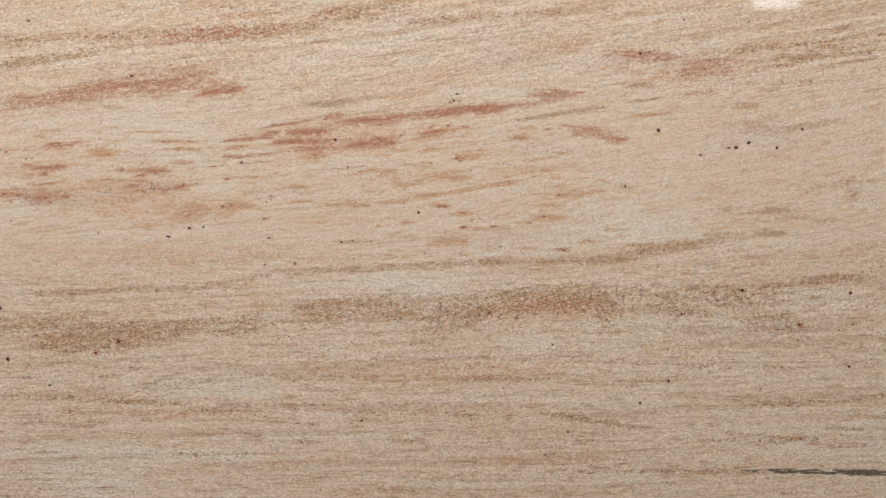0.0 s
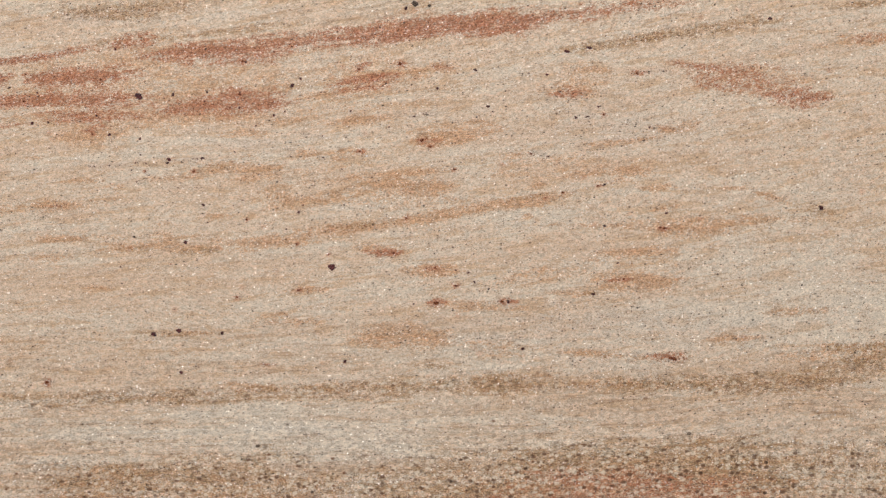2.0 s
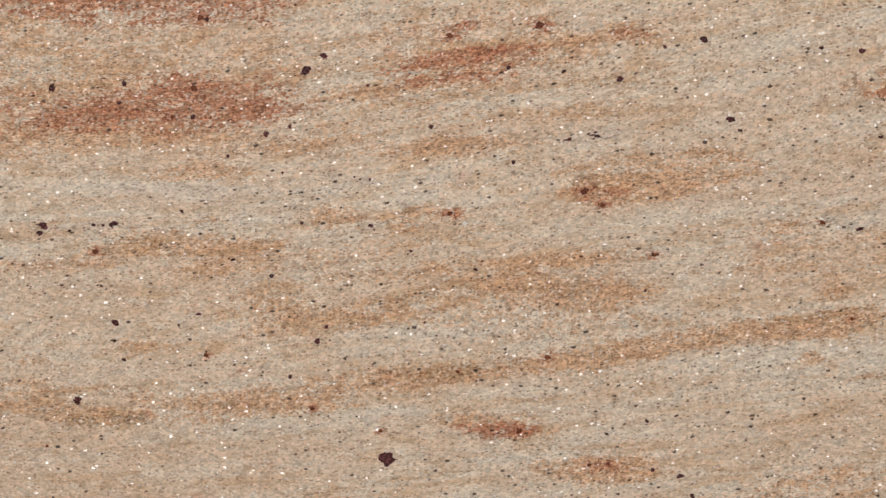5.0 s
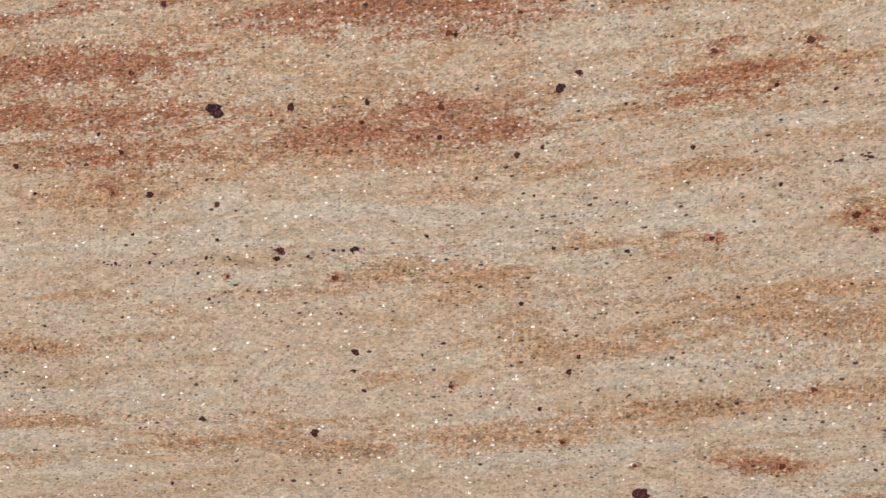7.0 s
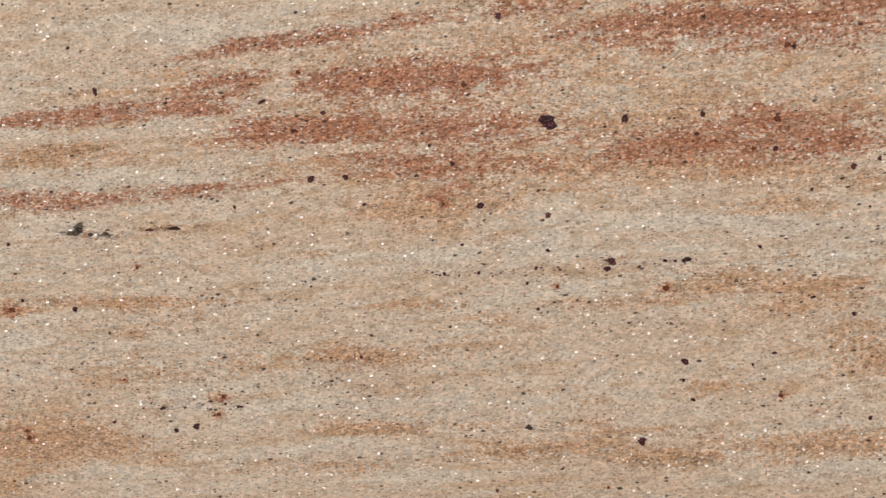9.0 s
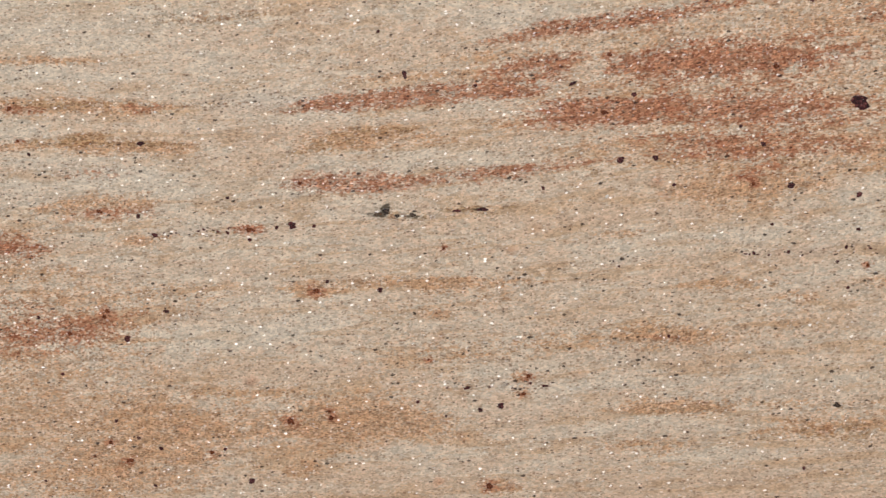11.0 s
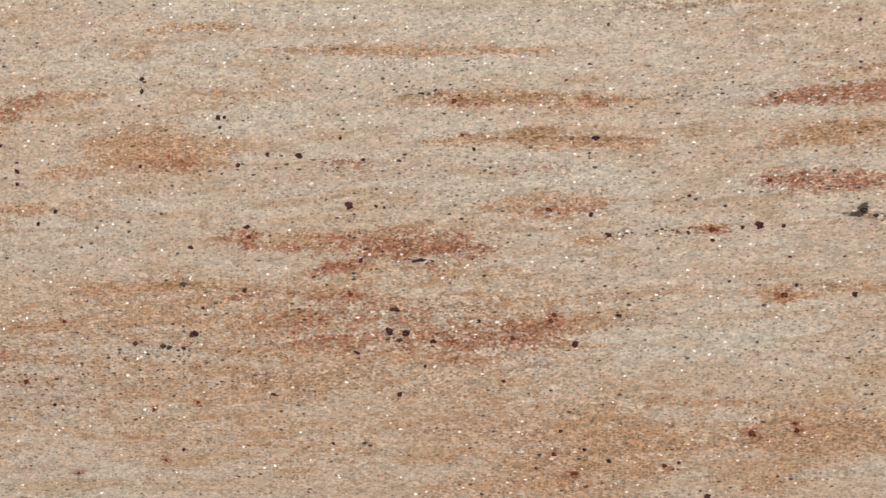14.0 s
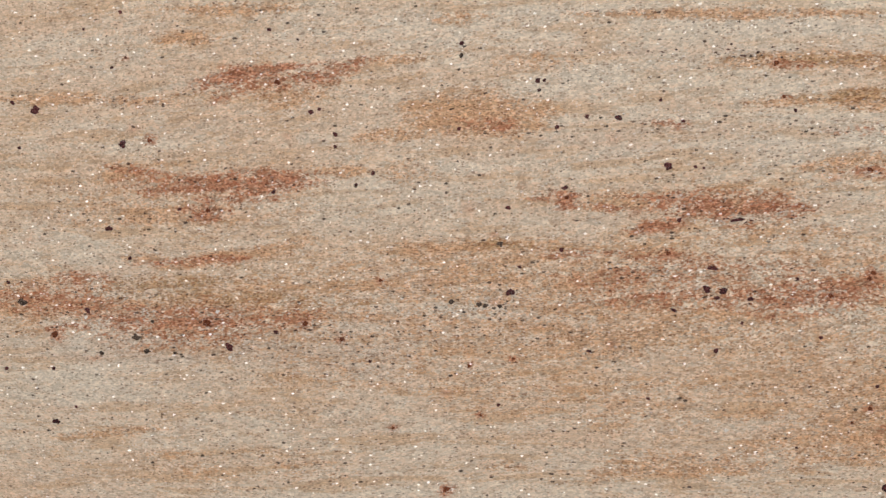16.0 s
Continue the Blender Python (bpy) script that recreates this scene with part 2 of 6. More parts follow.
    g.put(way.inputs[0], g.math("MULTIPLY", glint, g.math("SUBTRACT", bright_c, 0.5)))
    way.inputs[1].default_value = -1.0
    g.put(way.inputs[2], g.math("MULTIPLY", glint, g.math("SUBTRACT", g.math("MULTIPLY", bright_b, 3.0), 1.9)))
    unit = g.tree.nodes.new("ShaderNodeVectorMath")
    unit.operation = "NORMALIZE"
    g.put(unit.inputs[0], way.outputs[0])
    relief = g.bump(g.math("ADD", grain_a, g.math("MULTIPLY", flake, -1.0)), 0.02, 0.00005)
    g.put(relief.inputs["Normal"], unit.outputs[0])
    return g.material


def crystal_material(name, dark, light, gloss):
    g = Graph(name)
    place = g.tree.nodes.new("ShaderNodeTexCoord").outputs["Object"]
    chance = g.tree.nodes.new("ShaderNodeObjectInfo").outputs["Random"]
    own = g.tree.nodes.new("ShaderNodeVectorMath")
    g.put(own.inputs[0], g.scaled(place, 1.0, 0.0))
    g.put(own.inputs[1], g.math("MULTIPLY", chance, 40.0))
    grain = g.noise(own.outputs[0], 2.6, 4.0, 0.7, 0.4)
    tone = g.math("ADD", g.step(grain, 0.42, 0.68), g.math("MULTIPLY", g.math("SUBTRACT", chance, 0.5), 0.4), clamp=True)
    # small glints, painted as pale spots in the grain's colour
    glint_spots = g.noise(own.outputs[0], 5.5, 2.0, 0.5)
    colour = g.mix(tone, dark, light)
    colour = g.mix(g.step(glint_spots, 0.66, 0.74, 0.0, 0.55), colour, (0.55, 0.47, 0.42))
    g.set(Base_Color=colour, Roughness=gloss, IOR=1.6)
    g.bump(grain, 0.04, 0.0002)
    return g.material


def plain_material(name, colour, spread, scale, rough):
    g = Graph(name)
    place = g.tree.nodes.new("ShaderNodeTexCoord").outputs["Object"]
    coarse, fine = g.noise(place, scale, 4.0, 0.6), g.noise(place, scale * 18, 3.0, 0.6)
    value = g.math("ADD", g.math("MULTIPLY", coarse, 0.65), g.math("MULTIPLY", fine, 0.35))
    low, high = tuple(c * (1 - spread) for c in colour), tuple(min(1.0, c * (1 + spread)) for c in colour)
    g.set(Base_Color=g.mix(g.step(value, 0.3, 0.7), low, high), Roughness=rough)
    g.bump(fine, 0.25, 0.004)
    return g.material


GNEISS = granite()
dark = crystal_material("garnet_dark", (0.026, 0.009, 0.010), (0.18, 0.058, 0.054), 0.16)
rusty = crystal_material("garnet_rusty", (0.085, 0.024, 0.012), (0.27, 0.085, 0.035), 0.22)
feldspar = crystal_material("feldspar_white", (0.62, 0.56, 0.49), (0.90, 0.87, 0.82), 0.25)
smoky = crystal_material("mica_smoky", (0.024, 0.017, 0.013), (0.16, 0.11, 0.08), 0.2)
CONCRETE = plain_material("concrete", (0.14, 0.125, 0.11), 0.3, 2.5, 0.85)
PLASTER = plain_material("plaster", (0.26, 0.24, 0.215), 0.12, 1.8, 0.8)
SHEET = plain_material("roof_sheet", (0.30, 0.31, 0.32), 0.12, 1.2, 0.6)

# ---- hall: floor, walls, roof ----


def box_mesh(name, boxes, material):
    bm = bmesh.new()
    for x0, y0, z0, x1, y1, z1 in boxes:
        made = bmesh.ops.create_cube(bm, size=1.0)["verts"]
        bmesh.ops.scale(bm, vec=(x1 - x0, y1 - y0, z1 - z0), verts=made)
        bmesh.ops.translate(bm, vec=((x0 + x1) / 2, (y0 + y1) / 2, (z0 + z1) / 2), verts=made)
    mesh = bpy.data.meshes.new(name)
    bm.to_mesh(mesh)
    bm.free()
    mesh.materials.append(material)
    return new(name, mesh)


def opening_wall(name, y0, y1, x0, x1, z1, hole, material):
    """A wall along x with one rectangular opening through it."""
    a, b, c, d = hole
    return box_mesh(name, ((x0, y0, 0, a, y1, z1), (b, y0, 0, x1, y1, z1), (a, y0, 0, b, y1, c), (a, y0, d, b, y1, z1)), material)


def setting(ob, label, category):
    return tagged(ob, label, category, kind="structure")


setting(box_mesh("floor", ((-4.5, -5.3, -0.15, 4.5, 0.3, 0.0),), CONCRETE), "grey concrete floor under the stone slab", "floor")
setting(box_mesh("wall_north", ((-4.5, 0.04, 0.0, 4.5, 0.3, 4.2),), PLASTER), "plain grey plastered wall behind the slab", "wall")
setting(box_mesh("wall_west", ((-4.7, -5.3, 0.0, -4.5, 0.3, 4.2),), PLASTER), "plain grey plastered side wall", "wall")
setting(box_mesh("wall_east", ((4.5, -5.3, 0.0, 4.7, 0.3, 4.2),), PLASTER), "plain grey plastered side wall", "wall")
setting(opening_wall("wall_south", -5.3, -5.05, -4.5, 4.5, 4.2, (2.9, 3.34, 3.17, 4.07), PLASTER), "plain grey plastered wall with one window opening", "wall")
# unseen roof, its opening made up to hold the main lamp
setting(box_mesh("ceiling", ((-4.5, -5.3, 4.2, 4.5, -3.3, 4.3), (-4.5, -0.9, 4.2, 4.5, 0.3, 4.3), (-4.5, -3.3, 4.2, -3.7, -0.9, 4.3), (2.3, -3.3, 4.2, 4.5, -0.9, 4.3)), SHEET),
        "unseen grey sheet roof with an opening for the added roof light", "ceiling")

# ---- the slab ----
# Its face is a fine sheet of points that carry the amounts of the minerals, laid down vein by vein.
THICK = 0.03
XS = np.concatenate((np.linspace(-1.5, -1.02, 12), np.arange(-1.0, 1.0, 0.002), np.linspace(1.02, 1.5, 12)))
ZS = np.concatenate((np.linspace(0.0, 0.52, 12), np.arange(0.54, 1.11, 0.002), np.arange(1.11, 1.42, 0.001), np.arange(1.42, 1.72, 0.002), np.linspace(1.74, 2.0, 8)))
GX, GZ = np.meshgrid(XS, ZS)
LATTICE = np.random.RandomState(7).rand(256, 256)


def lattice_noise(x, y, seed=0):
    """Smooth noise from -0.5 to 0.5 over numpy coordinates."""
    x, y = x + seed * 17.31, y + seed * 9.77
    xi, yi = np.floor(x).astype(int), np.floor(y).astype(int)
    u, v = x - xi, y - yi
    u, v = u * u * (3 - 2 * u), v * v * (3 - 2 * v)
    a, b = xi % 256, yi % 256
    a1, b1 = (a + 1) % 256, (b + 1) % 256
    low = LATTICE[b, a] * (1 - u) + LATTICE[b, a1] * u
    high = LATTICE[b1, a] * (1 - u) + LATTICE[b1, a1] * u
    return low * (1 - v) + high * v - 0.5


# the layers lie level low on the slab and rise to the right higher up
rise = np.clip((GZ - 0.85) / 0.6, 0.0, 1.0)
rise = 0.012 + 0.15 * rise * rise * (3 - 2 * rise)
FX = GX
FV = GZ - rise * (0.75 * GX + 0.18 * GX * GX) + 0.020 * lattice_noise(GX * 3.0, GZ * 5.0, 1) + 0.006 * lattice_noise(GX * 9.0, GZ * 20.0, 2)
# wisps are denser in the lower and upper layers than along the middle
WISPS = np.clip(np.abs(GZ - 1.27) / 0.16 - 0.50, 0.15, 1.0)
RUST, OCHRE, PALE, BROWN, FLECK, BLACK = range(6)
AMOUNT = [np.zeros_like(GX) for _ in range(6)]
vein_count = 0


def vein(mineral, x, z, length, thickness, angle, strength):
    """One lens of a mineral: centre and length in metres, thickness in millimetres, angle in degrees from level."""
    global vein_count
    vein_count += 1
    half, thick = length * 0.59, thickness * (0.00045 if mineral == BLACK else 0.00072)
    reach = half * 1.4 + thick
    i0, i1 = np.searchsorted(XS, (x - reach, x + reach))
    rim = half * abs(math.sin(radians(angle))) + thick * 4.5 + 0.002
    j0, j1 = np.searchsorted(ZS, (z - rim, z + rim))
    if i1 <= i0 or j1 <= j0:
        return
    X, Z = GX[j0:j1, i0:i1], GZ[j0:j1, i0:i1]
    c, s = math.cos(radians(angle)), math.sin(radians(angle))
    along, across = (X - x) * c + (Z - z) * s, (Z - z) * c - (X - x) * s
    step = max(thick, 0.002)
    wave = 0.9 * lattice_noise(along / (step * 9.0), across * 0 + vein_count, 3) + 0.6 * lattice_noise(along / (step * 2.5), across / step, vein_count % 40)
    if mineral == BLACK or thick < 0.0034:
        wave = wave * (0.25 if mineral == BLACK else 0.7)
    swell = 0.75 + 0.8 * lattice_noise(along / (step * 6.0), across * 0, vein_count % 37)
    fray = along / half + (0.30 + 0.25 * min(1.0, thick / half * 4.0)) * lattice_noise(across / (step * 0.7), along * 0 + vein_count, 5)
    end = np.clip(1.0 - np.abs(fray) ** (2.2 if thick < half * 0.2 else 1.8), 0.0, 1.0)
    body = np.exp(-((across / thick + wave) / (0.15 + 0.85 * end ** 0.6) / (0.55 + 0.6 * swell)) ** 2)
    streak = 0.5 + 0.8 * lattice_noise(along / (0.010 + step * 3.0), across / (0.0012 + step * 0.18), vein_count % 31)
    streak += 0.7 * lattice_noise(along / (0.005 + step), across / (0.0015 + step * 0.25), vein_count % 29)
    streak = np.clip(streak * 1.5 - 0.15, 0.0, 1.0)
    cover = body * end ** 0.7
    if thick > 0.0055 and (mineral != BROWN or thick > 0.011):
        amount = strength * np.clip(cover * (0.30 + 1.2 * streak) - 0.12, 0.0, 1.0)
    elif thick < 0.0034 and mineral != FLECK:
        amount = strength * np.clip(cover * (0.95 + 0.45 * streak) - 0.08, 0.0, 1.0)
    else:
        amount = strength * np.clip(cover * (0.60 + 0.85 * streak) - 0.10, 0.0, 1.0)
    layer = AMOUNT[mineral][j0:j1, i0:i1]
    layer += amount * (1.0 - layer)
    if mineral == RUST:
        # iron has stained the feldspar round the vein
        stain = 0.14 * strength * np.exp(-(along / half) ** 4) * np.exp(-(across / (thick * 2.0) + 0.6 * wave) ** 2) * (0.5 + 0.7 * streak)
        layer = AMOUNT[OCHRE][j0:j1, i0:i1]
        layer += stain * (1.0 - layer)


vein(RUST, -0.600, 1.4610, 0.360, 27.0, 6.0, 0.45)
vein(RUST, -0.416, 1.4520, 0.075, 17.0, 9.0, 0.55)
vein(RUST, -0.425, 1.5680, 0.360, 20.0, 6.5, 0.40)
vein(BROWN, -0.120, 1.6130, 0.220, 16.0, 5.0, 0.50)
vein(RUST, 0.560, 1.5050, 0.220, 18.0, -2.0, 0.28)
vein(RUST, 0.420, 1.5250, 0.160, 14.0, -4.0, 0.35)
vein(OCHRE, 0.230, 1.5400, 0.260, 34.0, 4.0, 0.40)
vein(PALE, 0.120, 1.5650, 0.350, 50.0, 4.0, 0.80)
vein(PALE, -0.090, 1.0480, 0.300, 28.0, 0.0, 0.90)
vein(PALE, 0.820, 1.0120, 0.240, 26.0, 2.0, 0.80)
vein(PALE, -0.420, 0.8450, 0.520, 34.0, -1.0, 0.70)
vein(PALE, 0.530, 1.1500, 0.260, 22.0, 3.0, 0.60)
vein(PALE, 0.300, 0.9300, 0.420, 26.0, -1.0, 0.50)
vein(PALE, -0.720, 0.7000, 0.420, 30.0, 0.0, 0.50)
vein(OCHRE, -0.450, 1.1300, 0.420, 60.0, 1.0, 0.30)
vein(OCHRE, 0.100, 0.8800, 0.620, 40.0, -1.0, 0.30)
vein(OCHRE, -0.158, 1.3606, 0.238, 53.4, -1.2, 0.2)
vein(FLECK, -0.654, 1.2436, 0.128, 22.1, -3.8, 0.5)
vein(OCHRE, -0.642, 1.2528, 0.152, 31.7, -4.4, 0.35)
vein(FLECK, -0.794, 1.2266, 0.174, 15.8, -1.4, 0.5)
vein(OCHRE, -0.152, 1.2188, 0.080, 6.2, 0.4, 0.7)
vein(RUST, 0.042, 1.2136, 0.035, 4.4, 1.2, 0.6)
vein(OCHRE, 0.086, 1.1966, 0.044, 7.0, 2.6, 0.8)
vein(OCHRE, -0.028, 1.1801, 0.026, 3.5, 1.7, 0.7)
vein(OCHRE, -0.212, 1.1812, 0.031, 6.2, -0.2, 0.6)
vein(OCHRE, 0.119, 1.1681, 0.065, 6.1, -2.1, 0.6)
vein(OCHRE, -0.132, 1.1414, 0.075, 3.5, 1.9, 0.7)
vein(OCHRE, -0.048, 1.1561, 0.031, 6.2, -1.8, 0.7)
vein(OCHRE, 0.055, 1.1410, 0.070, 15.8, 4.9, 0.7)
vein(BROWN, -0.192, 1.0842, 0.036, 4.4, 0.7, 0.7)
vein(BROWN, -0.134, 1.0852, 0.044, 8.8, 3.4, 0.6)
vein(OCHRE, -0.081, 1.0931, 0.062, 7.9, -0.1, 0.8)
vein(OCHRE, 0.011, 1.0936, 0.070, 7.0, 1.0, 0.7)
vein(BROWN, 0.149, 1.0961, 0.057, 13.1, -2.3, 0.6)
vein(OCHRE, 0.229, 1.0971, 0.026, 6.1, -0.1, 0.8)
vein(RUST, 0.294, 1.1220, 0.035, 6.0, 3.5, 0.7)
vein(OCHRE, 0.216, 1.1241, 0.043, 3.5, -3.6, 0.6)
vein(BROWN, 0.298, 1.0966, 0.043, 6.5, -4.7, 0.7)
vein(BROWN, 0.354, 1.0959, 0.060, 10.3, -2.1, 0.6)
vein(BROWN, 0.410, 1.0986, 0.059, 6.0, -0.9, 0.7)
vein(OCHRE, 0.348, 1.1381, 0.039, 6.0, -0.1, 0.7)
vein(OCHRE, 0.314, 1.2315, 0.056, 9.5, -0.3, 0.7)
vein(OCHRE, 0.256, 1.2126, 0.043, 4.3, 0.9, 0.7)
vein(OCHRE, 0.269, 1.1832, 0.061, 7.8, -1.4, 0.7)
vein(OCHRE, 0.212, 1.1769, 0.035, 4.3, -2.4, 0.6)
vein(BROWN, 0.422, 1.2497, 0.038, 6.9, -8.8, 0.6)
vein(OCHRE, 0.384, 1.2604, 0.031, 5.2, -12.5, 0.7)
vein(OCHRE, 0.259, 1.2840, 0.030, 6.1, -0.4, 0.8)
vein(OCHRE, 0.282, 1.2686, 0.026, 3.5, -0.4, 0.7)
vein(OCHRE, 0.353, 1.2686, 0.030, 3.4, 1.3, 0.7)
vein(OCHRE, 0.306, 1.3217, 0.030, 8.6, 3.7, 0.7)
vein(OCHRE, -0.089, 1.2880, 0.044, 6.2, -1.5, 0.6)
vein(BROWN, 0.086, 1.1132, 0.044, 2.6, -4.1, 0.6)
vein(OCHRE, 0.404, 1.1618, 0.072, 4.3, 3.3, 0.6)
vein(FLECK, 0.260, 1.1123, 0.130, 13.0, -3.9, 0.5)
vein(BROWN, -0.810, 1.5495, 0.087, 9.2, -2.0, 0.6)
vein(BROWN, -0.570, 1.5749, 0.128, 6.9, 4.6, 0.7)
vein(BROWN, -0.692, 1.5283, 0.093, 4.6, 1.6, 0.8)
vein(BROWN, -0.851, 1.5033, 0.052, 11.6, 0.7, 0.8)
vein(BROWN, -0.619, 1.4235, 0.058, 6.9, 1.8, 0.6)
vein(RUST, -0.260, 1.3861, 0.105, 5.8, 7.7, 0.76)
vein(BROWN, -0.179, 1.3992, 0.058, 7.0, 5.2, 0.9)
vein(BROWN, -0.086, 1.4082, 0.128, 4.6, 5.7, 0.7)
vein(BROWN, -0.434, 1.3883, 0.058, 3.5, 1.8, 0.6)
vein(OCHRE, -0.011, 1.4438, 0.070, 9.3, 6.1, 0.68)
vein(BROWN, -0.043, 1.6315, 0.116, 6.9, 1.2, 0.6)
vein(OCHRE, -0.344, 1.6067, 0.139, 9.2, 1.8, 0.59)
vein(BROWN, -0.223, 1.5758, 0.220, 5.8, 0.4, 0.5)
vein(BROWN, -0.218, 1.5499, 0.116, 4.6, 1.8, 0.5)
vein(BROWN, 0.222, 1.3909, 0.038, 7.0, 8.3, 1)
vein(BROWN, 0.296, 1.4023, 0.105, 4.6, 7.0, 0.9)
vein(BROWN, 0.372, 1.4114, 0.046, 3.5, 3.7, 0.7)
vein(BROWN, 0.470, 1.4273, 0.082, 4.6, 7.6, 0.8)
vein(RUST, 0.575, 1.4413, 0.082, 4.6, 6.0, 0.66)
vein(RUST, 0.273, 1.4412, 0.081, 17.4, 1.9, 0.66)
vein(RUST, 0.244, 1.4213, 0.117, 9.3, 6.3, 0.57)
vein(BROWN, 0.447, 1.4563, 0.058, 5.8, 6.3, 0.9)
vein(BROWN, 0.667, 1.5240, 0.058, 5.8, 7.4, 0.8)
vein(BROWN, 0.760, 1.5329, 0.128, 3.5, 6.7, 0.7)
vein(BROWN, 0.847, 1.5672, 0.070, 4.6, 4.2, 0.7)
vein(RUST, 0.853, 1.5315, 0.058, 11.6, 2.9, 0.57)
vein(BROWN, 0.888, 1.5018, 0.129, 4.6, 7.7, 0.9)
vein(BROWN, 0.772, 1.5121, 0.104, 4.6, 3.3, 0.7)
vein(BROWN, 0.586, 1.5080, 0.104, 5.8, -1.8, 0.6)
vein(OCHRE, 0.314, 1.5347, 0.046, 13.9, -0.5, 0.51)
vein(OCHRE, 0.401, 1.4925, 0.058, 9.3, 1.8, 0.68)
vein(BROWN, 0.569, 1.4806, 0.070, 10.4, -0.5, 0.6)
vein(OCHRE, 0.215, 1.3540, 0.058, 11.6, 5.2, 0.59)
vein(OCHRE, 0.104, 1.3191, 0.070, 11.6, 2.3, 0.59)
vein(OCHRE, 0.453, 1.3945, 0.070, 8.1, 2.3, 0.77)
vein(BROWN, 0.679, 1.4103, 0.058, 8.1, -0.5, 0.6)
vein(OCHRE, 0.130, 1.6053, 0.116, 9.2, 5.2, 0.59)
vein(BROWN, 0.488, 1.5630, 0.046, 5.8, 2.3, 0.5)
vein(BROWN, -0.630, 0.8862, 0.128, 3.5, -1.6, 0.7)
vein(BROWN, -0.647, 0.8694, 0.070, 4.7, 0.4, 0.7)
vein(BROWN, -0.566, 0.8539, 0.047, 4.7, -0.6, 0.8)
vein(BROWN, -0.823, 0.8670, 0.093, 3.5, 0.9, 0.7)
vein(BROWN, -0.695, 0.8282, 0.350, 3.5, -0.9, 0.6)
vein(BROWN, -0.555, 0.8133, 0.035, 7.0, -2.5, 1)
vein(BROWN, -0.438, 0.7939, 0.164, 8.2, -0.6, 0.8)
vein(BROWN, -0.322, 0.7804, 0.071, 5.8, -7.3, 0.7)
vein(BROWN, -0.374, 0.8074, 0.059, 5.8, 1.7, 0.7)
vein(BROWN, -0.696, 0.7941, 0.117, 5.8, -2.9, 0.7)
vein(BROWN, -0.696, 0.7647, 0.117, 4.7, 1.7, 0.7)
vein(BROWN, -0.609, 0.7491, 0.059, 4.7, -6.3, 0.6)
vein(BROWN, -0.844, 0.7196, 0.059, 3.5, -6.3, 0.8)
vein(BROWN, -0.779, 0.7125, 0.070, 3.5, -0.6, 0.8)
vein(BROWN, -0.487, 0.7043, 0.070, 5.9, -3.4, 0.6)
vein(BROWN, -0.370, 0.7043, 0.117, 4.7, -1.1, 0.6)
vein(BROWN, -0.252, 0.7297, 0.094, 5.9, -2.0, 0.7)
vein(BROWN, -0.228, 0.7648, 0.070, 4.7, -2.5, 0.6)
vein(BROWN, -0.123, 0.7767, 0.048, 4.7, -14.7, 0.7)
vein(BROWN, -0.018, 0.7256, 0.117, 8.2, -3.4, 0.7)
vein(BROWN, -0.834, 0.6197, 0.129, 7.0, 0.5, 0.8)
vein(BROWN, -0.060, 0.6268, 0.199, 9.4, -1.6, 0.5)
vein(BROWN, -0.212, 0.9045, 0.041, 5.8, -0.6, 0.7)
vein(BROWN, 0.088, 0.7847, 0.070, 5.9, -3.4, 0.7)
vein(BROWN, 0.322, 0.7688, 0.094, 7.0, -7.7, 0.7)
vein(BROWN, 0.439, 0.7536, 0.141, 5.9, -5.3, 0.7)
vein(BROWN, 0.439, 0.8471, 0.094, 4.7, -1.3, 0.7)
vein(BROWN, 0.498, 0.8465, 0.047, 4.7, 0.9, 0.9)
vein(BROWN, 0.720, 0.8026, 0.164, 9.4, -1.4, 0.6)
vein(BROWN, 0.924, 0.8106, 0.080, 9.4, 3.7, 0.6)
vein(RUST, 0.738, 0.7253, 0.106, 10.6, -2.5, 0.57)
vein(RUST, 0.867, 0.7122, 0.153, 8.2, -1.9, 0.57)
vein(BROWN, 0.890, 0.7433, 0.059, 4.7, -0.6, 0.7)
vein(BROWN, 0.914, 0.7725, 0.059, 7.0, -0.6, 0.6)
vein(OCHRE, 0.187, 0.6835, 0.082, 9.4, -3.0, 0.59)
vein(OCHRE, 0.345, 0.6837, 0.094, 14.1, -0.6, 0.59)
vein(BROWN, 0.158, 0.7221, 0.047, 4.7, 2.3, 0.6)
vein(BROWN, 0.334, 0.7263, 0.070, 4.7, 1.4, 0.6)
vein(BROWN, 0.580, 0.6560, 0.235, 5.9, -1.4, 0.9)
vein(BROWN, 0.298, 0.6617, 0.235, 3.5, 0.0, 0.5)
vein(BROWN, 0.515, 0.6348, 0.082, 3.5, -0.6, 0.6)
vein(BROWN, 0.738, 0.6136, 0.106, 5.9, -1.9, 0.6)
vein(BROWN, 0.135, 0.8589, 0.140, 9.4, -0.6, 0.5)
vein(BROWN, 0.217, 0.8528, 0.070, 4.7, 4.2, 0.6)
vein(BROWN, 0.323, 0.8993, 0.047, 4.7, -0.6, 0.7)
vein(BROWN, 0.744, 0.8753, 0.070, 4.7, -2.5, 0.6)
vein(BROWN, 0.612, 1.1519, 0.064, 9.3, 2.6, 0.8)
vein(BROWN, 0.714, 1.1509, 0.058, 9.3, 2.9, 0.6)
vein(BROWN, 0.475, 1.1299, 0.093, 9.3, 1.6, 0.7)
vein(BROWN, 0.557, 1.1233, 0.070, 7.0, 2.3, 0.7)
vein(BROWN, 0.300, 1.1007, 0.140, 7.0, -0.5, 0.7)
vein(BROWN, 0.411, 1.0996, 0.105, 10.5, 3.3, 0.7)
vein(BROWN, 0.149, 1.0980, 0.047, 11.6, -2.0, 0.7)
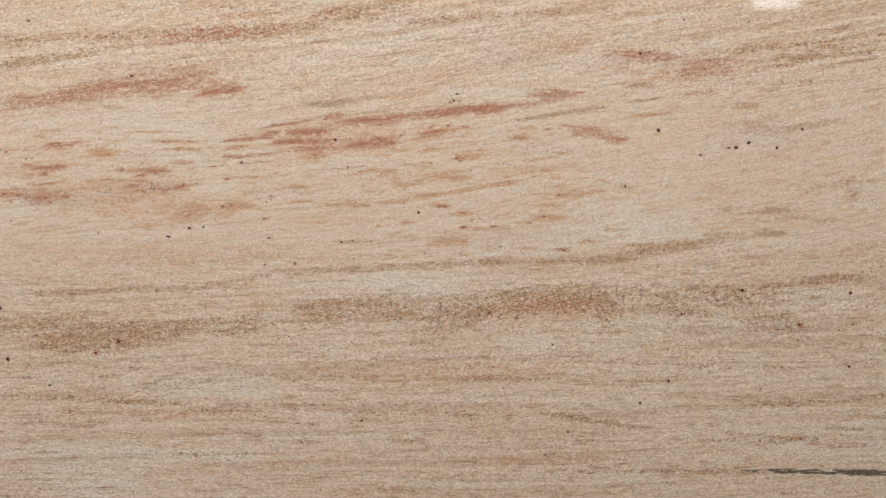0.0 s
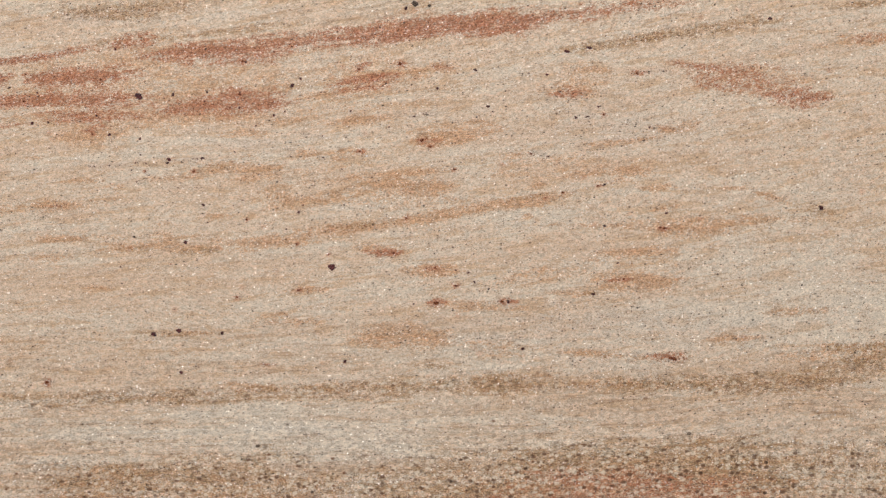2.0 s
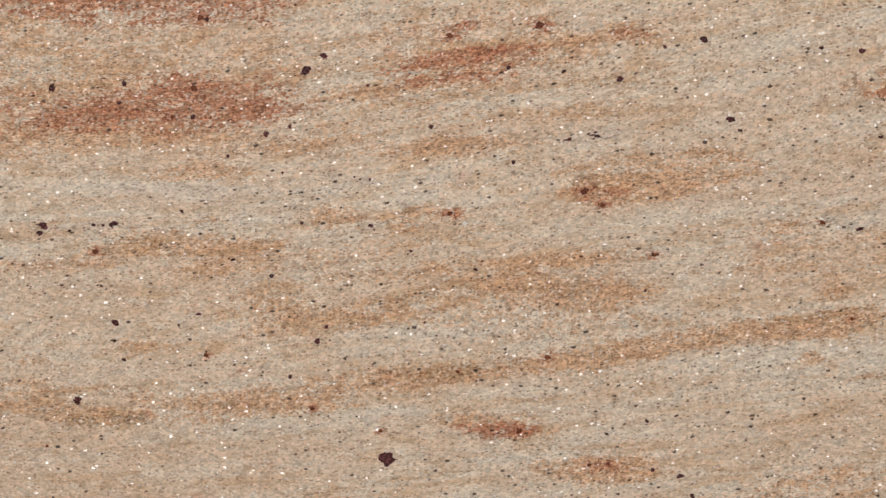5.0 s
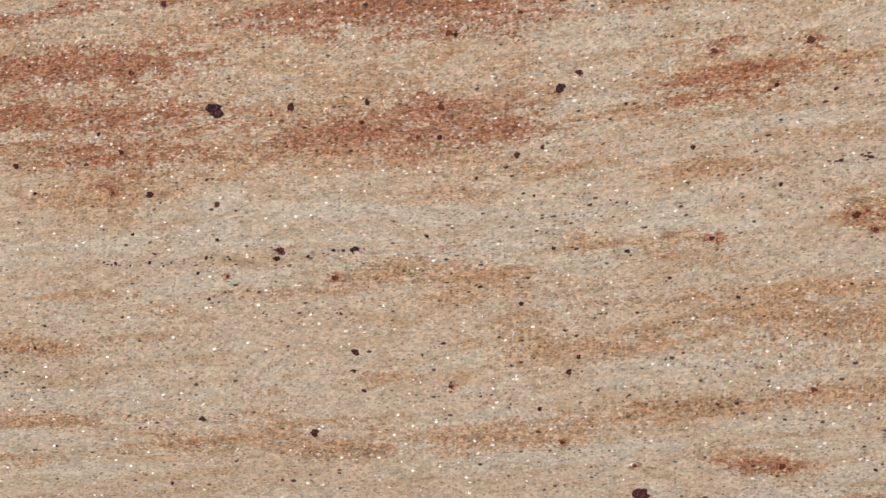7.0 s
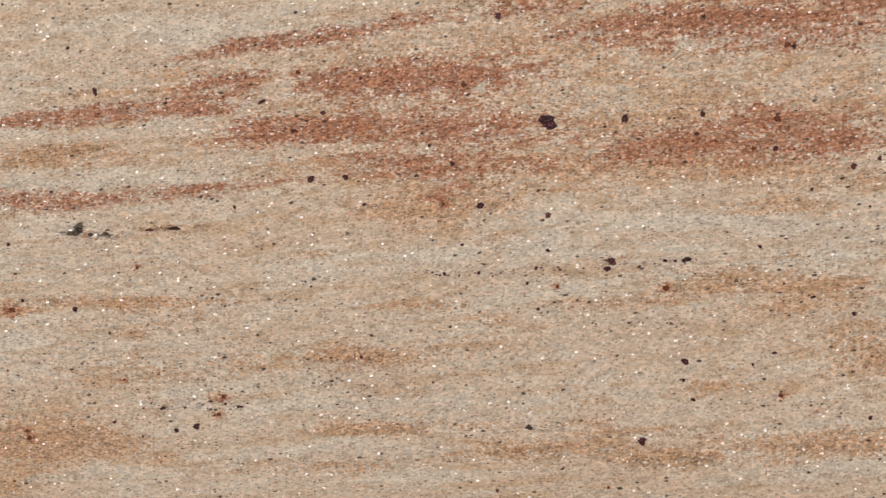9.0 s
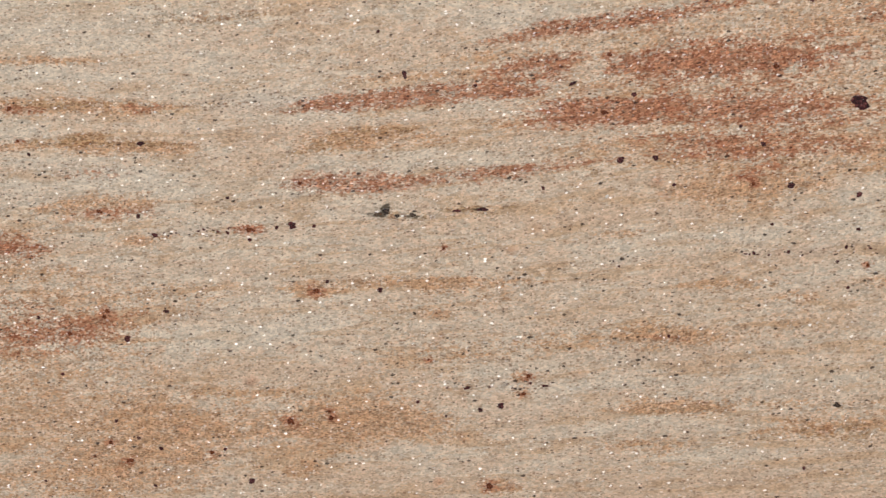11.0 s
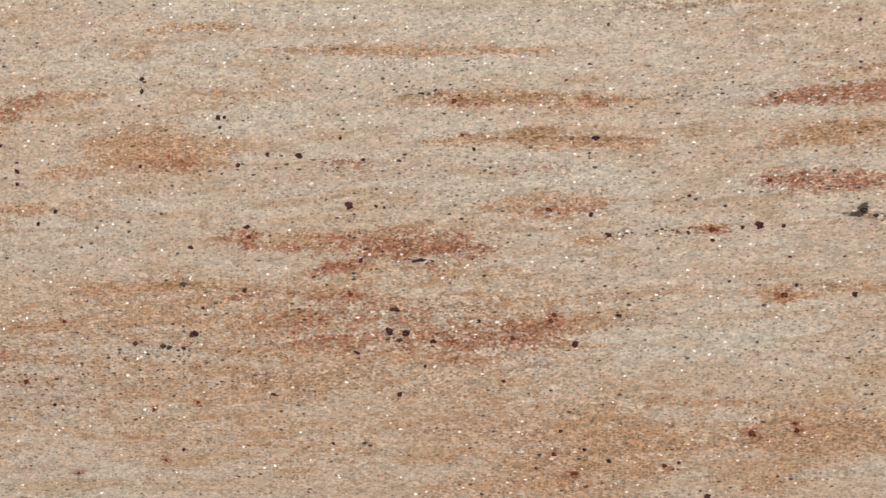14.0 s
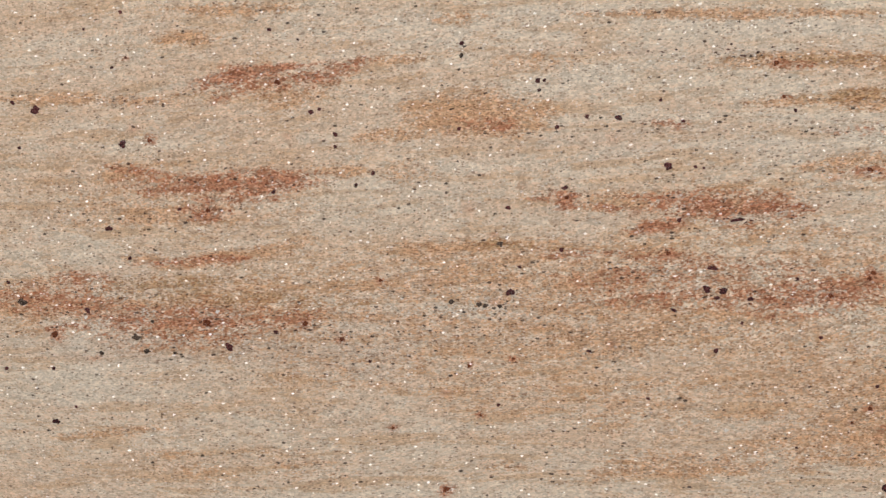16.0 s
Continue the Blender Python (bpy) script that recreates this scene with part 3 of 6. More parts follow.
vein(BROWN, 0.633, 1.1982, 0.035, 11.6, 5.2, 0.6)
vein(BROWN, 0.732, 1.1996, 0.070, 10.5, 2.3, 0.6)
vein(BROWN, 0.842, 1.1753, 0.058, 9.3, 2.9, 0.6)
vein(BROWN, 0.825, 1.0601, 0.117, 5.8, 2.3, 0.8)
vein(BROWN, 0.767, 1.0466, 0.117, 5.8, 2.3, 0.8)
vein(OCHRE, 0.545, 1.0733, 0.070, 7.0, 2.3, 0.68)
vein(BROWN, 0.900, 1.2317, 0.035, 10.5, 8.9, 0.5)
vein(OCHRE, 0.079, 1.1365, 0.047, 11.6, -3.4, 0.68)
vein(OCHRE, 0.272, 1.1882, 0.035, 8.1, -0.5, 0.68)
vein(OCHRE, 0.330, 1.2370, 0.058, 8.1, -6.2, 0.68)
vein(RUST, -0.344, 1.3553, 0.092, 5.8, 4.5, 0.7)
vein(OCHRE, -0.503, 1.3520, 0.105, 3.8, 0.2, 0.7)
vein(RUST, -0.303, 1.3667, 0.049, 4.8, 9.9, 0.6)
vein(RUST, -0.271, 1.3476, 0.058, 8.7, -0.4, 0.8)
vein(RUST, -0.256, 1.3668, 0.028, 9.5, 1.7, 0.8)
vein(RUST, -0.377, 1.3200, 0.062, 5.0, 2.9, 0.6)
vein(RUST, -0.543, 1.2599, 0.128, 17.2, -3.5, 0.3)
vein(RUST, -0.559, 1.2915, 0.095, 9.9, -2.3, 0.55)
vein(RUST, -0.218, 1.3499, 0.079, 9.2, 4.1, 0.7)
vein(OCHRE, -0.178, 1.3332, 0.160, 13.7, 1.3, 0.6)
vein(RUST, -0.206, 1.3337, 0.090, 6.0, 3.0, 0.5)
vein(RUST, -0.098, 1.3400, 0.116, 8.9, 5.0, 0.45)
vein(OCHRE, -0.215, 1.3190, 0.063, 11.6, 4.4, 0.6)
vein(RUST, -0.219, 1.3689, 0.076, 10.1, 4.0, 0.6)
vein(BROWN, -0.669, 0.9505, 0.305, 46.7, 4.5, 0.45)
vein(BROWN, 0.294, 1.0173, 0.268, 39.7, -2.3, 0.42)
vein(RUST, 0.288, 1.0097, 0.233, 23.3, -0.5, 0.3)
vein(RUST, 0.012, 1.4008, 0.345, 8.3, 4.7, 0.9)
vein(BROWN, -0.587, 0.9620, 0.561, 46.7, 2.8, 0.3)
vein(BROWN, 0.061, 1.0020, 0.735, 58.3, -0.8, 0.25)
vein(BROWN, -0.750, 0.9940, 0.233, 16.3, -0.5, 0.5)
vein(OCHRE, -0.187, 1.3583, 0.296, 56.2, 0.3, 0.15)
vein(RUST, -0.169, 1.3505, 0.261, 42.5, 0.9, 0.05)
vein(OCHRE, -0.291, 1.2459, 0.215, 38.1, 4.7, 0.25)
vein(OCHRE, 0.017, 1.3676, 0.143, 23.5, 1.6, 0.35)
vein(OCHRE, 0.030, 1.2708, 0.123, 19.4, 1.7, 0.15)
vein(OCHRE, 0.014, 1.3596, 0.218, 37.8, 4.4, 0.25)
vein(OCHRE, 0.006, 1.2660, 0.205, 43.4, 4.7, 0.35)
vein(OCHRE, 0.214, 1.2849, 0.162, 29.1, 3.8, 0.3)
vein(OCHRE, 0.216, 1.1897, 0.163, 29.3, 3.6, 0.3)
vein(OCHRE, -0.679, 1.2504, 0.404, 27.3, 2.1, 0.45)
vein(RUST, -0.556, 1.2566, 0.156, 16.3, 2.6, 0.25)
vein(OCHRE, -0.510, 1.2699, 0.195, 41.3, 3.3, 0.35)
vein(OCHRE, -0.791, 1.2925, 0.146, 26.0, 1.3, 0.3)
vein(OCHRE, -0.438, 1.2161, 0.243, 36.4, 0.3, 0.3)
vein(RUST, -0.101, 1.3894, 0.122, 15.2, 1.1, 1)
vein(RUST, -0.179, 1.3955, 0.058, 4.9, 5.0, 0.7)
vein(RUST, -0.283, 1.3826, 0.077, 4.6, 8.6, 0.7)
vein(RUST, -0.237, 1.3680, 0.071, 11.0, 2.5, 1)
vein(RUST, -0.188, 1.3770, 0.027, 5.6, 3.0, 0.4)
vein(OCHRE, -0.179, 1.3800, 0.067, 8.9, 0.6, 0.5)
vein(RUST, -0.366, 1.3535, 0.057, 5.7, 3.4, 0.8)
vein(RUST, -0.307, 1.3647, 0.043, 9.4, 12.0, 0.8)
vein(RUST, -0.311, 1.3572, 0.026, 3.3, 0.9, 0.7)
vein(RUST, -0.242, 1.3483, 0.112, 10.1, 1.1, 1)
vein(BROWN, -0.276, 1.3478, 0.016, 4.6, -0.0, 0.6)
vein(BROWN, -0.243, 1.3462, 0.021, 5.5, 1.3, 0.7)
vein(OCHRE, -0.181, 1.3533, 0.018, 4.5, 3.5, 0.6)
vein(RUST, -0.120, 1.3407, 0.051, 6.6, 4.1, 0.9)
vein(RUST, -0.084, 1.3527, 0.030, 6.9, 4.1, 0.8)
vein(RUST, -0.067, 1.3427, 0.058, 9.1, 4.4, 0.8)
vein(BROWN, -0.082, 1.3402, 0.015, 4.8, 2.6, 0.5)
vein(OCHRE, -0.119, 1.3338, 0.106, 10.1, 2.5, 0.8)
vein(RUST, -0.223, 1.3324, 0.044, 5.9, 3.1, 0.7)
vein(RUST, -0.190, 1.3348, 0.023, 5.0, 0.1, 0.5)
vein(BROWN, -0.198, 1.3263, 0.020, 6.8, 3.4, 0.6)
vein(RUST, -0.215, 1.3217, 0.014, 3.7, 5.0, 0.8)
vein(OCHRE, -0.223, 1.3165, 0.044, 9.2, 1.5, 0.7)
vein(OCHRE, -0.107, 1.3488, 0.107, 13.1, 2.9, 0.5)
vein(RUST, -0.372, 1.3190, 0.048, 6.3, 1.4, 0.8)
vein(BROWN, -0.366, 1.3192, 0.022, 3.8, 2.1, 0.45)
vein(RUST, -0.321, 1.3227, 0.055, 5.7, 5.6, 0.6)
vein(BROWN, -0.324, 1.3083, 0.029, 1.4, 2.2, 0.6)
vein(FLECK, -0.360, 1.3053, 0.029, 6.7, -4.3, 1)
vein(OCHRE, -0.370, 1.3373, 0.051, 7.7, 4.0, 0.6)
vein(BROWN, -0.359, 1.3402, 0.019, 3.3, 4.2, 0.4)
vein(OCHRE, -0.312, 1.3454, 0.024, 5.2, -2.8, 0.5)
vein(BROWN, -0.278, 1.3231, 0.012, 2.3, 0.2, 0.4)
vein(FLECK, -0.189, 1.2913, 0.050, 2.7, 4.2, 0.9)
vein(FLECK, -0.129, 1.2955, 0.040, 3.1, 3.7, 0.9)
vein(OCHRE, -0.085, 1.2878, 0.086, 12.8, 3.9, 0.8)
vein(BROWN, -0.104, 1.2888, 0.031, 4.4, 3.9, 0.35)
vein(OCHRE, -0.073, 1.3189, 0.041, 4.8, 1.8, 0.5)
vein(FLECK, -0.073, 1.3098, 0.029, 8.8, -7.2, 0.8)
vein(OCHRE, -0.265, 1.2981, 0.023, 2.8, 1.6, 0.5)
vein(OCHRE, -0.193, 1.3028, 0.016, 2.7, 2.1, 0.5)
vein(OCHRE, -0.337, 1.2761, 0.029, 3.8, 0.7, 0.6)
vein(OCHRE, -0.245, 1.2556, 0.047, 6.1, -1.7, 0.8)
vein(RUST, -0.245, 1.2543, 0.019, 3.3, 0.9, 0.4)
vein(OCHRE, -0.219, 1.2769, 0.046, 3.0, 2.1, 0.6)
vein(OCHRE, -0.194, 1.2720, 0.018, 3.7, 0.7, 0.6)
vein(OCHRE, -0.342, 1.2642, 0.019, 2.2, 0.8, 0.6)
vein(OCHRE, -0.305, 1.2308, 0.008, 2.6, 1.1, 0.9)
vein(OCHRE, -0.306, 1.2386, 0.008, 3.6, 1.0, 0.6)
vein(OCHRE, -0.374, 1.2193, 0.069, 12.8, 1.2, 0.75)
vein(OCHRE, -0.245, 1.2257, 0.038, 4.5, 3.0, 0.7)
vein(BROWN, -0.176, 1.2168, 0.035, 5.5, 3.6, 0.5)
vein(OCHRE, -0.181, 1.2172, 0.053, 6.9, 0.7, 0.7)
vein(BROWN, -0.116, 1.2151, 0.041, 5.4, 1.9, 0.45)
vein(OCHRE, -0.117, 1.2156, 0.047, 7.2, 1.8, 0.7)
vein(OCHRE, -0.065, 1.2228, 0.062, 5.8, 2.3, 0.7)
vein(OCHRE, -0.254, 1.2091, 0.047, 5.7, 3.3, 0.55)
vein(OCHRE, -0.103, 1.2448, 0.031, 4.9, 1.8, 0.6)
vein(OCHRE, -0.150, 1.2391, 0.018, 3.4, 1.0, 0.5)
vein(OCHRE, -0.149, 1.2298, 0.020, 3.0, 1.1, 0.5)
vein(OCHRE, -0.309, 1.3724, 0.056, 2.8, 2.5, 0.4)
vein(OCHRE, -0.352, 1.3635, 0.057, 2.8, 2.6, 0.5)
vein(OCHRE, -0.270, 1.3340, 0.051, 3.7, 1.4, 0.5)
vein(PALE, -0.233, 1.2042, 0.066, 8.0, 5.9, 0.9)
vein(PALE, -0.069, 1.2104, 0.071, 6.7, 4.7, 0.8)
vein(PALE, -0.220, 1.2953, 0.138, 9.2, 1.9, 0.6)
vein(PALE, -0.383, 1.3256, 0.027, 8.2, 2.7, 0.8)
vein(PALE, -0.345, 1.3894, 0.099, 14.1, 2.2, 0.6)
vein(PALE, -0.108, 1.3829, 0.107, 2.6, 0.2, 0.7)
vein(PALE, -0.300, 1.2340, 0.074, 7.2, -0.8, 0.5)
vein(FLECK, -0.236, 1.2443, 0.084, 14.0, 0.7, 0.35)
vein(FLECK, -0.263, 1.2862, 0.019, 2.3, 0.6, 0.5)
vein(FLECK, -0.130, 1.2713, 0.045, 3.1, 2.8, 0.5)
vein(FLECK, -0.315, 1.2339, 0.046, 3.8, 1.7, 0.8)
vein(FLECK, -0.175, 1.2269, 0.028, 5.5, 6.0, 0.4)
vein(RUST, 0.029, 1.3635, 0.066, 11.0, 7.7, 0.9)
vein(BROWN, 0.025, 1.3596, 0.036, 5.1, 5.0, 0.35)
vein(OCHRE, 0.071, 1.3691, 0.036, 8.4, 8.4, 0.7)
vein(RUST, 0.026, 1.3764, 0.017, 4.2, 18.6, 0.9)
vein(OCHRE, -0.004, 1.3520, 0.047, 5.2, 1.3, 0.6)
vein(OCHRE, 0.033, 1.3318, 0.043, 5.6, 3.6, 0.6)
vein(OCHRE, 0.085, 1.3126, 0.025, 10.5, 6.2, 0.9)
vein(BROWN, 0.083, 1.3117, 0.017, 6.3, 7.7, 0.5)
vein(OCHRE, -0.021, 1.2999, 0.033, 7.4, -4.2, 0.7)
vein(OCHRE, 0.015, 1.3002, 0.037, 6.0, 7.9, 0.9)
vein(RUST, 0.026, 1.3022, 0.011, 3.0, 5.1, 0.6)
vein(OCHRE, 0.061, 1.2822, 0.053, 3.4, 3.9, 0.7)
vein(OCHRE, 0.068, 1.2709, 0.062, 9.0, -1.3, 0.75)
vein(OCHRE, -0.031, 1.2575, 0.054, 6.2, 9.9, 0.5)
vein(OCHRE, 0.020, 1.2336, 0.070, 8.3, 7.1, 0.8)
vein(BROWN, 0.024, 1.2360, 0.031, 4.4, 6.5, 0.4)
vein(OCHRE, 0.074, 1.2409, 0.043, 4.3, 8.6, 0.7)
vein(OCHRE, -0.054, 1.2197, 0.088, 5.8, 5.6, 0.7)
vein(BROWN, -0.116, 1.2158, 0.041, 4.1, 2.1, 0.5)
vein(OCHRE, 0.041, 1.2142, 0.054, 7.8, -2.6, 0.7)
vein(RUST, 0.048, 1.2128, 0.024, 4.3, 2.3, 0.6)
vein(OCHRE, -0.046, 1.2643, 0.031, 7.5, 0.8, 0.5)
vein(PALE, -0.024, 1.2183, 0.075, 4.0, 3.2, 1)
vein(PALE, 0.046, 1.2294, 0.065, 4.3, 4.0, 0.7)
vein(PALE, 0.020, 1.3363, 0.112, 10.7, 7.9, 0.5)
vein(PALE, 0.029, 1.2564, 0.098, 6.5, 3.4, 0.6)
vein(FLECK, -0.018, 1.3166, 0.031, 2.6, -7.9, 0.9)
vein(FLECK, 0.080, 1.3330, 0.021, 2.9, 10.8, 0.8)
vein(FLECK, -0.008, 1.2975, 0.011, 4.4, -5.3, 0.8)
vein(FLECK, -0.091, 1.3107, 0.076, 5.4, -1.3, 0.5)
vein(FLECK, 0.022, 1.2530, 0.048, 6.5, -1.8, 0.6)
vein(OCHRE, -0.499, 1.3507, 0.091, 4.4, -0.1, 0.75)
vein(RUST, -0.518, 1.3503, 0.022, 3.2, 0.8, 0.5)
vein(RUST, -0.467, 1.3506, 0.022, 3.1, -0.4, 0.5)
vein(FLECK, -0.415, 1.3516, 0.038, 6.6, 0.9, 0.8)
vein(FLECK, -0.531, 1.3557, 0.040, 4.0, -0.5, 0.7)
vein(OCHRE, -0.491, 1.3365, 0.027, 6.4, 1.2, 0.9)
vein(BROWN, -0.490, 1.3376, 0.024, 3.4, -0.3, 0.5)
vein(OCHRE, -0.520, 1.3346, 0.035, 2.7, 2.1, 0.8)
vein(OCHRE, -0.460, 1.3341, 0.036, 3.1, -3.2, 0.8)
vein(BROWN, -0.392, 1.3335, 0.029, 4.2, 11.4, 0.4)
vein(BROWN, -0.367, 1.3393, 0.035, 3.7, 1.2, 0.55)
vein(OCHRE, -0.371, 1.3364, 0.070, 8.4, 2.5, 0.75)
vein(RUST, -0.395, 1.3182, 0.026, 3.3, 3.0, 0.7)
vein(OCHRE, -0.482, 1.3074, 0.056, 7.8, 1.5, 0.85)
vein(RUST, -0.477, 1.3062, 0.037, 3.9, 1.5, 0.6)
vein(OCHRE, -0.466, 1.2944, 0.025, 2.4, 9.6, 0.8)
vein(FLECK, -0.448, 1.2979, 0.041, 2.4, 3.4, 1)
vein(RUST, -0.421, 1.2991, 0.013, 2.4, 0.1, 1)
vein(OCHRE, -0.393, 1.2732, 0.021, 3.6, 0.4, 0.9)
vein(OCHRE, -0.348, 1.2771, 0.068, 3.3, -1.6, 0.7)
vein(OCHRE, -0.500, 1.2564, 0.058, 8.9, 3.7, 0.8)
vein(RUST, -0.499, 1.2548, 0.055, 6.0, 3.1, 0.45)
vein(OCHRE, -0.487, 1.2698, 0.037, 10.8, 1.5, 0.55)
vein(FLECK, -0.451, 1.2625, 0.017, 4.4, -7.5, 0.9)
vein(OCHRE, -0.455, 1.2141, 0.055, 20.7, 8.7, 0.6)
vein(OCHRE, -0.374, 1.2188, 0.064, 12.4, 3.8, 0.8)
vein(OCHRE, -0.482, 1.1922, 0.102, 14.9, -0.8, 0.55)
vein(OCHRE, -0.398, 1.1967, 0.017, 4.3, 2.9, 0.6)
vein(OCHRE, -0.317, 1.1913, 0.021, 6.1, 2.6, 0.8)
vein(PALE, -0.476, 1.3844, 0.150, 14.5, 2.8, 0.7)
vein(PALE, -0.488, 1.3252, 0.127, 12.2, -1.8, 0.7)
vein(PALE, -0.446, 1.2894, 0.090, 9.7, 4.0, 0.5)
vein(PALE, -0.428, 1.2507, 0.063, 9.7, 7.1, 0.5)
vein(OCHRE, -0.655, 1.3313, 0.050, 15.2, -1.5, 0.8)
vein(RUST, -0.642, 1.3251, 0.027, 6.3, -6.4, 0.4)
vein(OCHRE, -0.647, 1.3240, 0.055, 4.4, -1.8, 0.8)
vein(OCHRE, -0.676, 1.3117, 0.027, 12.4, -2.2, 0.5)
vein(RUST, -0.610, 1.2937, 0.012, 5.8, 4.0, 0.9)
vein(OCHRE, -0.594, 1.2945, 0.027, 4.8, 5.6, 0.7)
vein(RUST, -0.533, 1.2901, 0.048, 8.4, -1.7, 0.75)
vein(OCHRE, -0.545, 1.2921, 0.075, 9.4, -1.2, 0.6)
vein(FLECK, -0.538, 1.2857, 0.023, 2.1, -0.5, 0.9)
vein(RUST, -0.570, 1.2827, 0.024, 4.8, 11.7, 0.7)
vein(BROWN, -0.639, 1.2745, 0.015, 2.5, 1.6, 0.8)
vein(RUST, -0.610, 1.2698, 0.023, 3.2, 2.0, 0.6)
vein(OCHRE, -0.639, 1.2737, 0.083, 7.4, 1.7, 0.5)
vein(OCHRE, -0.572, 1.2710, 0.027, 3.3, -1.2, 0.8)
vein(FLECK, -0.566, 1.2579, 0.062, 10.9, -5.6, 0.8)
vein(FLECK, -0.644, 1.2494, 0.033, 5.4, 2.7, 0.8)
vein(PALE, -0.650, 1.2498, 0.032, 6.4, 2.7, 0.6)
vein(OCHRE, -0.586, 1.2348, 0.049, 10.6, 10.1, 0.6)
vein(OCHRE, -0.464, 1.2166, 0.048, 13.8, -4.1, 0.8)
vein(OCHRE, -0.384, 1.2183, 0.076, 11.6, 3.5, 0.75)
vein(OCHRE, -0.458, 1.2015, 0.060, 10.6, 3.8, 0.55)
vein(OCHRE, -0.474, 1.3345, 0.059, 4.5, -0.8, 0.8)
vein(OCHRE, -0.548, 1.3708, 0.117, 3.0, -0.7, 0.85)
vein(OCHRE, -0.631, 1.3808, 0.046, 2.7, 1.0, 0.7)
vein(OCHRE, -0.623, 1.3518, 0.048, 6.3, -1.5, 0.4)
vein(PALE, -0.594, 1.3303, 0.061, 16.7, -13.1, 0.6)
vein(PALE, -0.549, 1.3859, 0.210, 14.0, -1.5, 0.6)
vein(PALE, -0.513, 1.3623, 0.092, 9.2, -0.3, 0.5)
vein(FLECK, -0.585, 1.3557, 0.043, 3.3, -0.2, 0.6)
vein(RUST, -0.733, 1.3476, 0.082, 9.1, 7.8, 0.95)
vein(BROWN, -0.730, 1.3457, 0.035, 5.6, 2.8, 0.5)
vein(OCHRE, -0.733, 1.3398, 0.030, 11.1, 4.3, 0.6)
vein(OCHRE, -0.681, 1.3535, 0.027, 2.7, 3.6, 0.7)
vein(OCHRE, -0.650, 1.3285, 0.061, 14.6, -2.8, 0.8)
vein(RUST, -0.642, 1.3245, 0.022, 4.9, -3.2, 0.4)
vein(OCHRE, -0.683, 1.3206, 0.030, 4.0, 2.8, 0.7)
vein(RUST, -0.762, 1.3009, 0.088, 10.8, 2.5, 0.9)
vein(OCHRE, -0.708, 1.3057, 0.030, 4.0, 0.2, 0.7)
vein(RUST, -0.770, 1.2863, 0.023, 8.3, 3.5, 0.7)
vein(OCHRE, -0.791, 1.2853, 0.029, 4.7, -0.6, 0.6)
vein(OCHRE, -0.731, 1.2734, 0.031, 3.1, 12.4, 0.7)
vein(RUST, -0.774, 1.2657, 0.053, 3.1, 1.7, 0.7)
vein(BROWN, -0.636, 1.2745, 0.017, 2.7, 1.4, 0.7)
vein(OCHRE, -0.667, 1.2728, 0.047, 3.7, 4.2, 0.6)
vein(RUST, -0.762, 1.2393, 0.101, 14.5, 2.1, 0.3)
vein(OCHRE, -0.760, 1.2396, 0.104, 17.1, -0.4, 0.55)
vein(FLECK, -0.738, 1.2276, 0.149, 12.9, 1.9, 1)
vein(FLECK, -0.646, 1.2479, 0.035, 5.4, 1.7, 0.9)
vein(PALE, -0.655, 1.2453, 0.042, 5.9, 5.6, 0.9)
vein(OCHRE, -0.607, 1.2321, 0.078, 12.6, 4.2, 0.6)
vein(OCHRE, -0.757, 1.3759, 0.057, 3.8, -0.7, 0.7)
vein(OCHRE, -0.634, 1.3819, 0.043, 2.9, -0.8, 0.6)
vein(OCHRE, -0.779, 1.3632, 0.028, 2.6, -0.1, 0.7)
vein(OCHRE, -0.655, 1.3709, 0.024, 2.9, 1.6, 0.5)
vein(FLECK, -0.571, 1.2537, 0.030, 9.5, -17.8, 0.6)
vein(FLECK, -0.539, 1.3550, 0.019, 2.8, -1.9, 0.7)
vein(PALE, -0.680, 1.3143, 0.075, 9.9, -5.5, 0.4)
vein(PALE, -0.782, 1.3142, 0.078, 7.8, -5.4, 0.6)
vein(OCHRE, -0.823, 1.3371, 0.094, 3.9, -1.2, 0.8)
vein(FLECK, -0.800, 1.3360, 0.034, 2.6, -1.2, 0.8)
vein(OCHRE, -0.807, 1.3055, 0.021, 5.2, -4.0, 0.8)
vein(OCHRE, -0.843, 1.2439, 0.076, 17.2, -0.6, 0.8)
vein(RUST, -0.840, 1.2450, 0.070, 10.7, -7.6, 0.25)
vein(OCHRE, -0.630, 1.2064, 0.309, 41.5, 0.6, 0.3)
vein(RUST, -0.823, 1.2574, 0.029, 5.3, -1.8, 0.6)
vein(FLECK, -0.862, 1.2453, 0.038, 10.9, 6.7, 0.5)
vein(FLECK, -0.789, 1.2259, 0.076, 10.5, 2.7, 1)
vein(PALE, -0.823, 1.2343, 0.026, 7.0, 21.4, 0.9)
vein(OCHRE, -0.775, 1.3635, 0.027, 4.6, 0.9, 0.8)
vein(OCHRE, -0.753, 1.3763, 0.056, 2.8, -0.9, 0.7)
vein(OCHRE, -0.812, 1.1875, 0.054, 3.2, 5.8, 0.7)
vein(OCHRE, -0.796, 1.2657, 0.021, 2.9, -3.5, 0.8)
vein(OCHRE, -0.759, 1.2679, 0.057, 3.4, 7.7, 0.8)
vein(OCHRE, -0.778, 1.2864, 0.043, 6.7, 2.0, 0.8)
vein(RUST, -0.766, 1.2869, 0.015, 5.2, 4.0, 0.5)
vein(OCHRE, -0.636, 1.1770, 0.022, 6.4, -4.6, 0.5)
vein(OCHRE, -0.549, 1.1823, 0.080, 9.9, 3.6, 0.5)
vein(PALE, -0.825, 1.2104, 0.080, 10.7, 3.2, 0.6)
vein(PALE, -0.835, 1.2720, 0.059, 10.6, -2.0, 0.5)
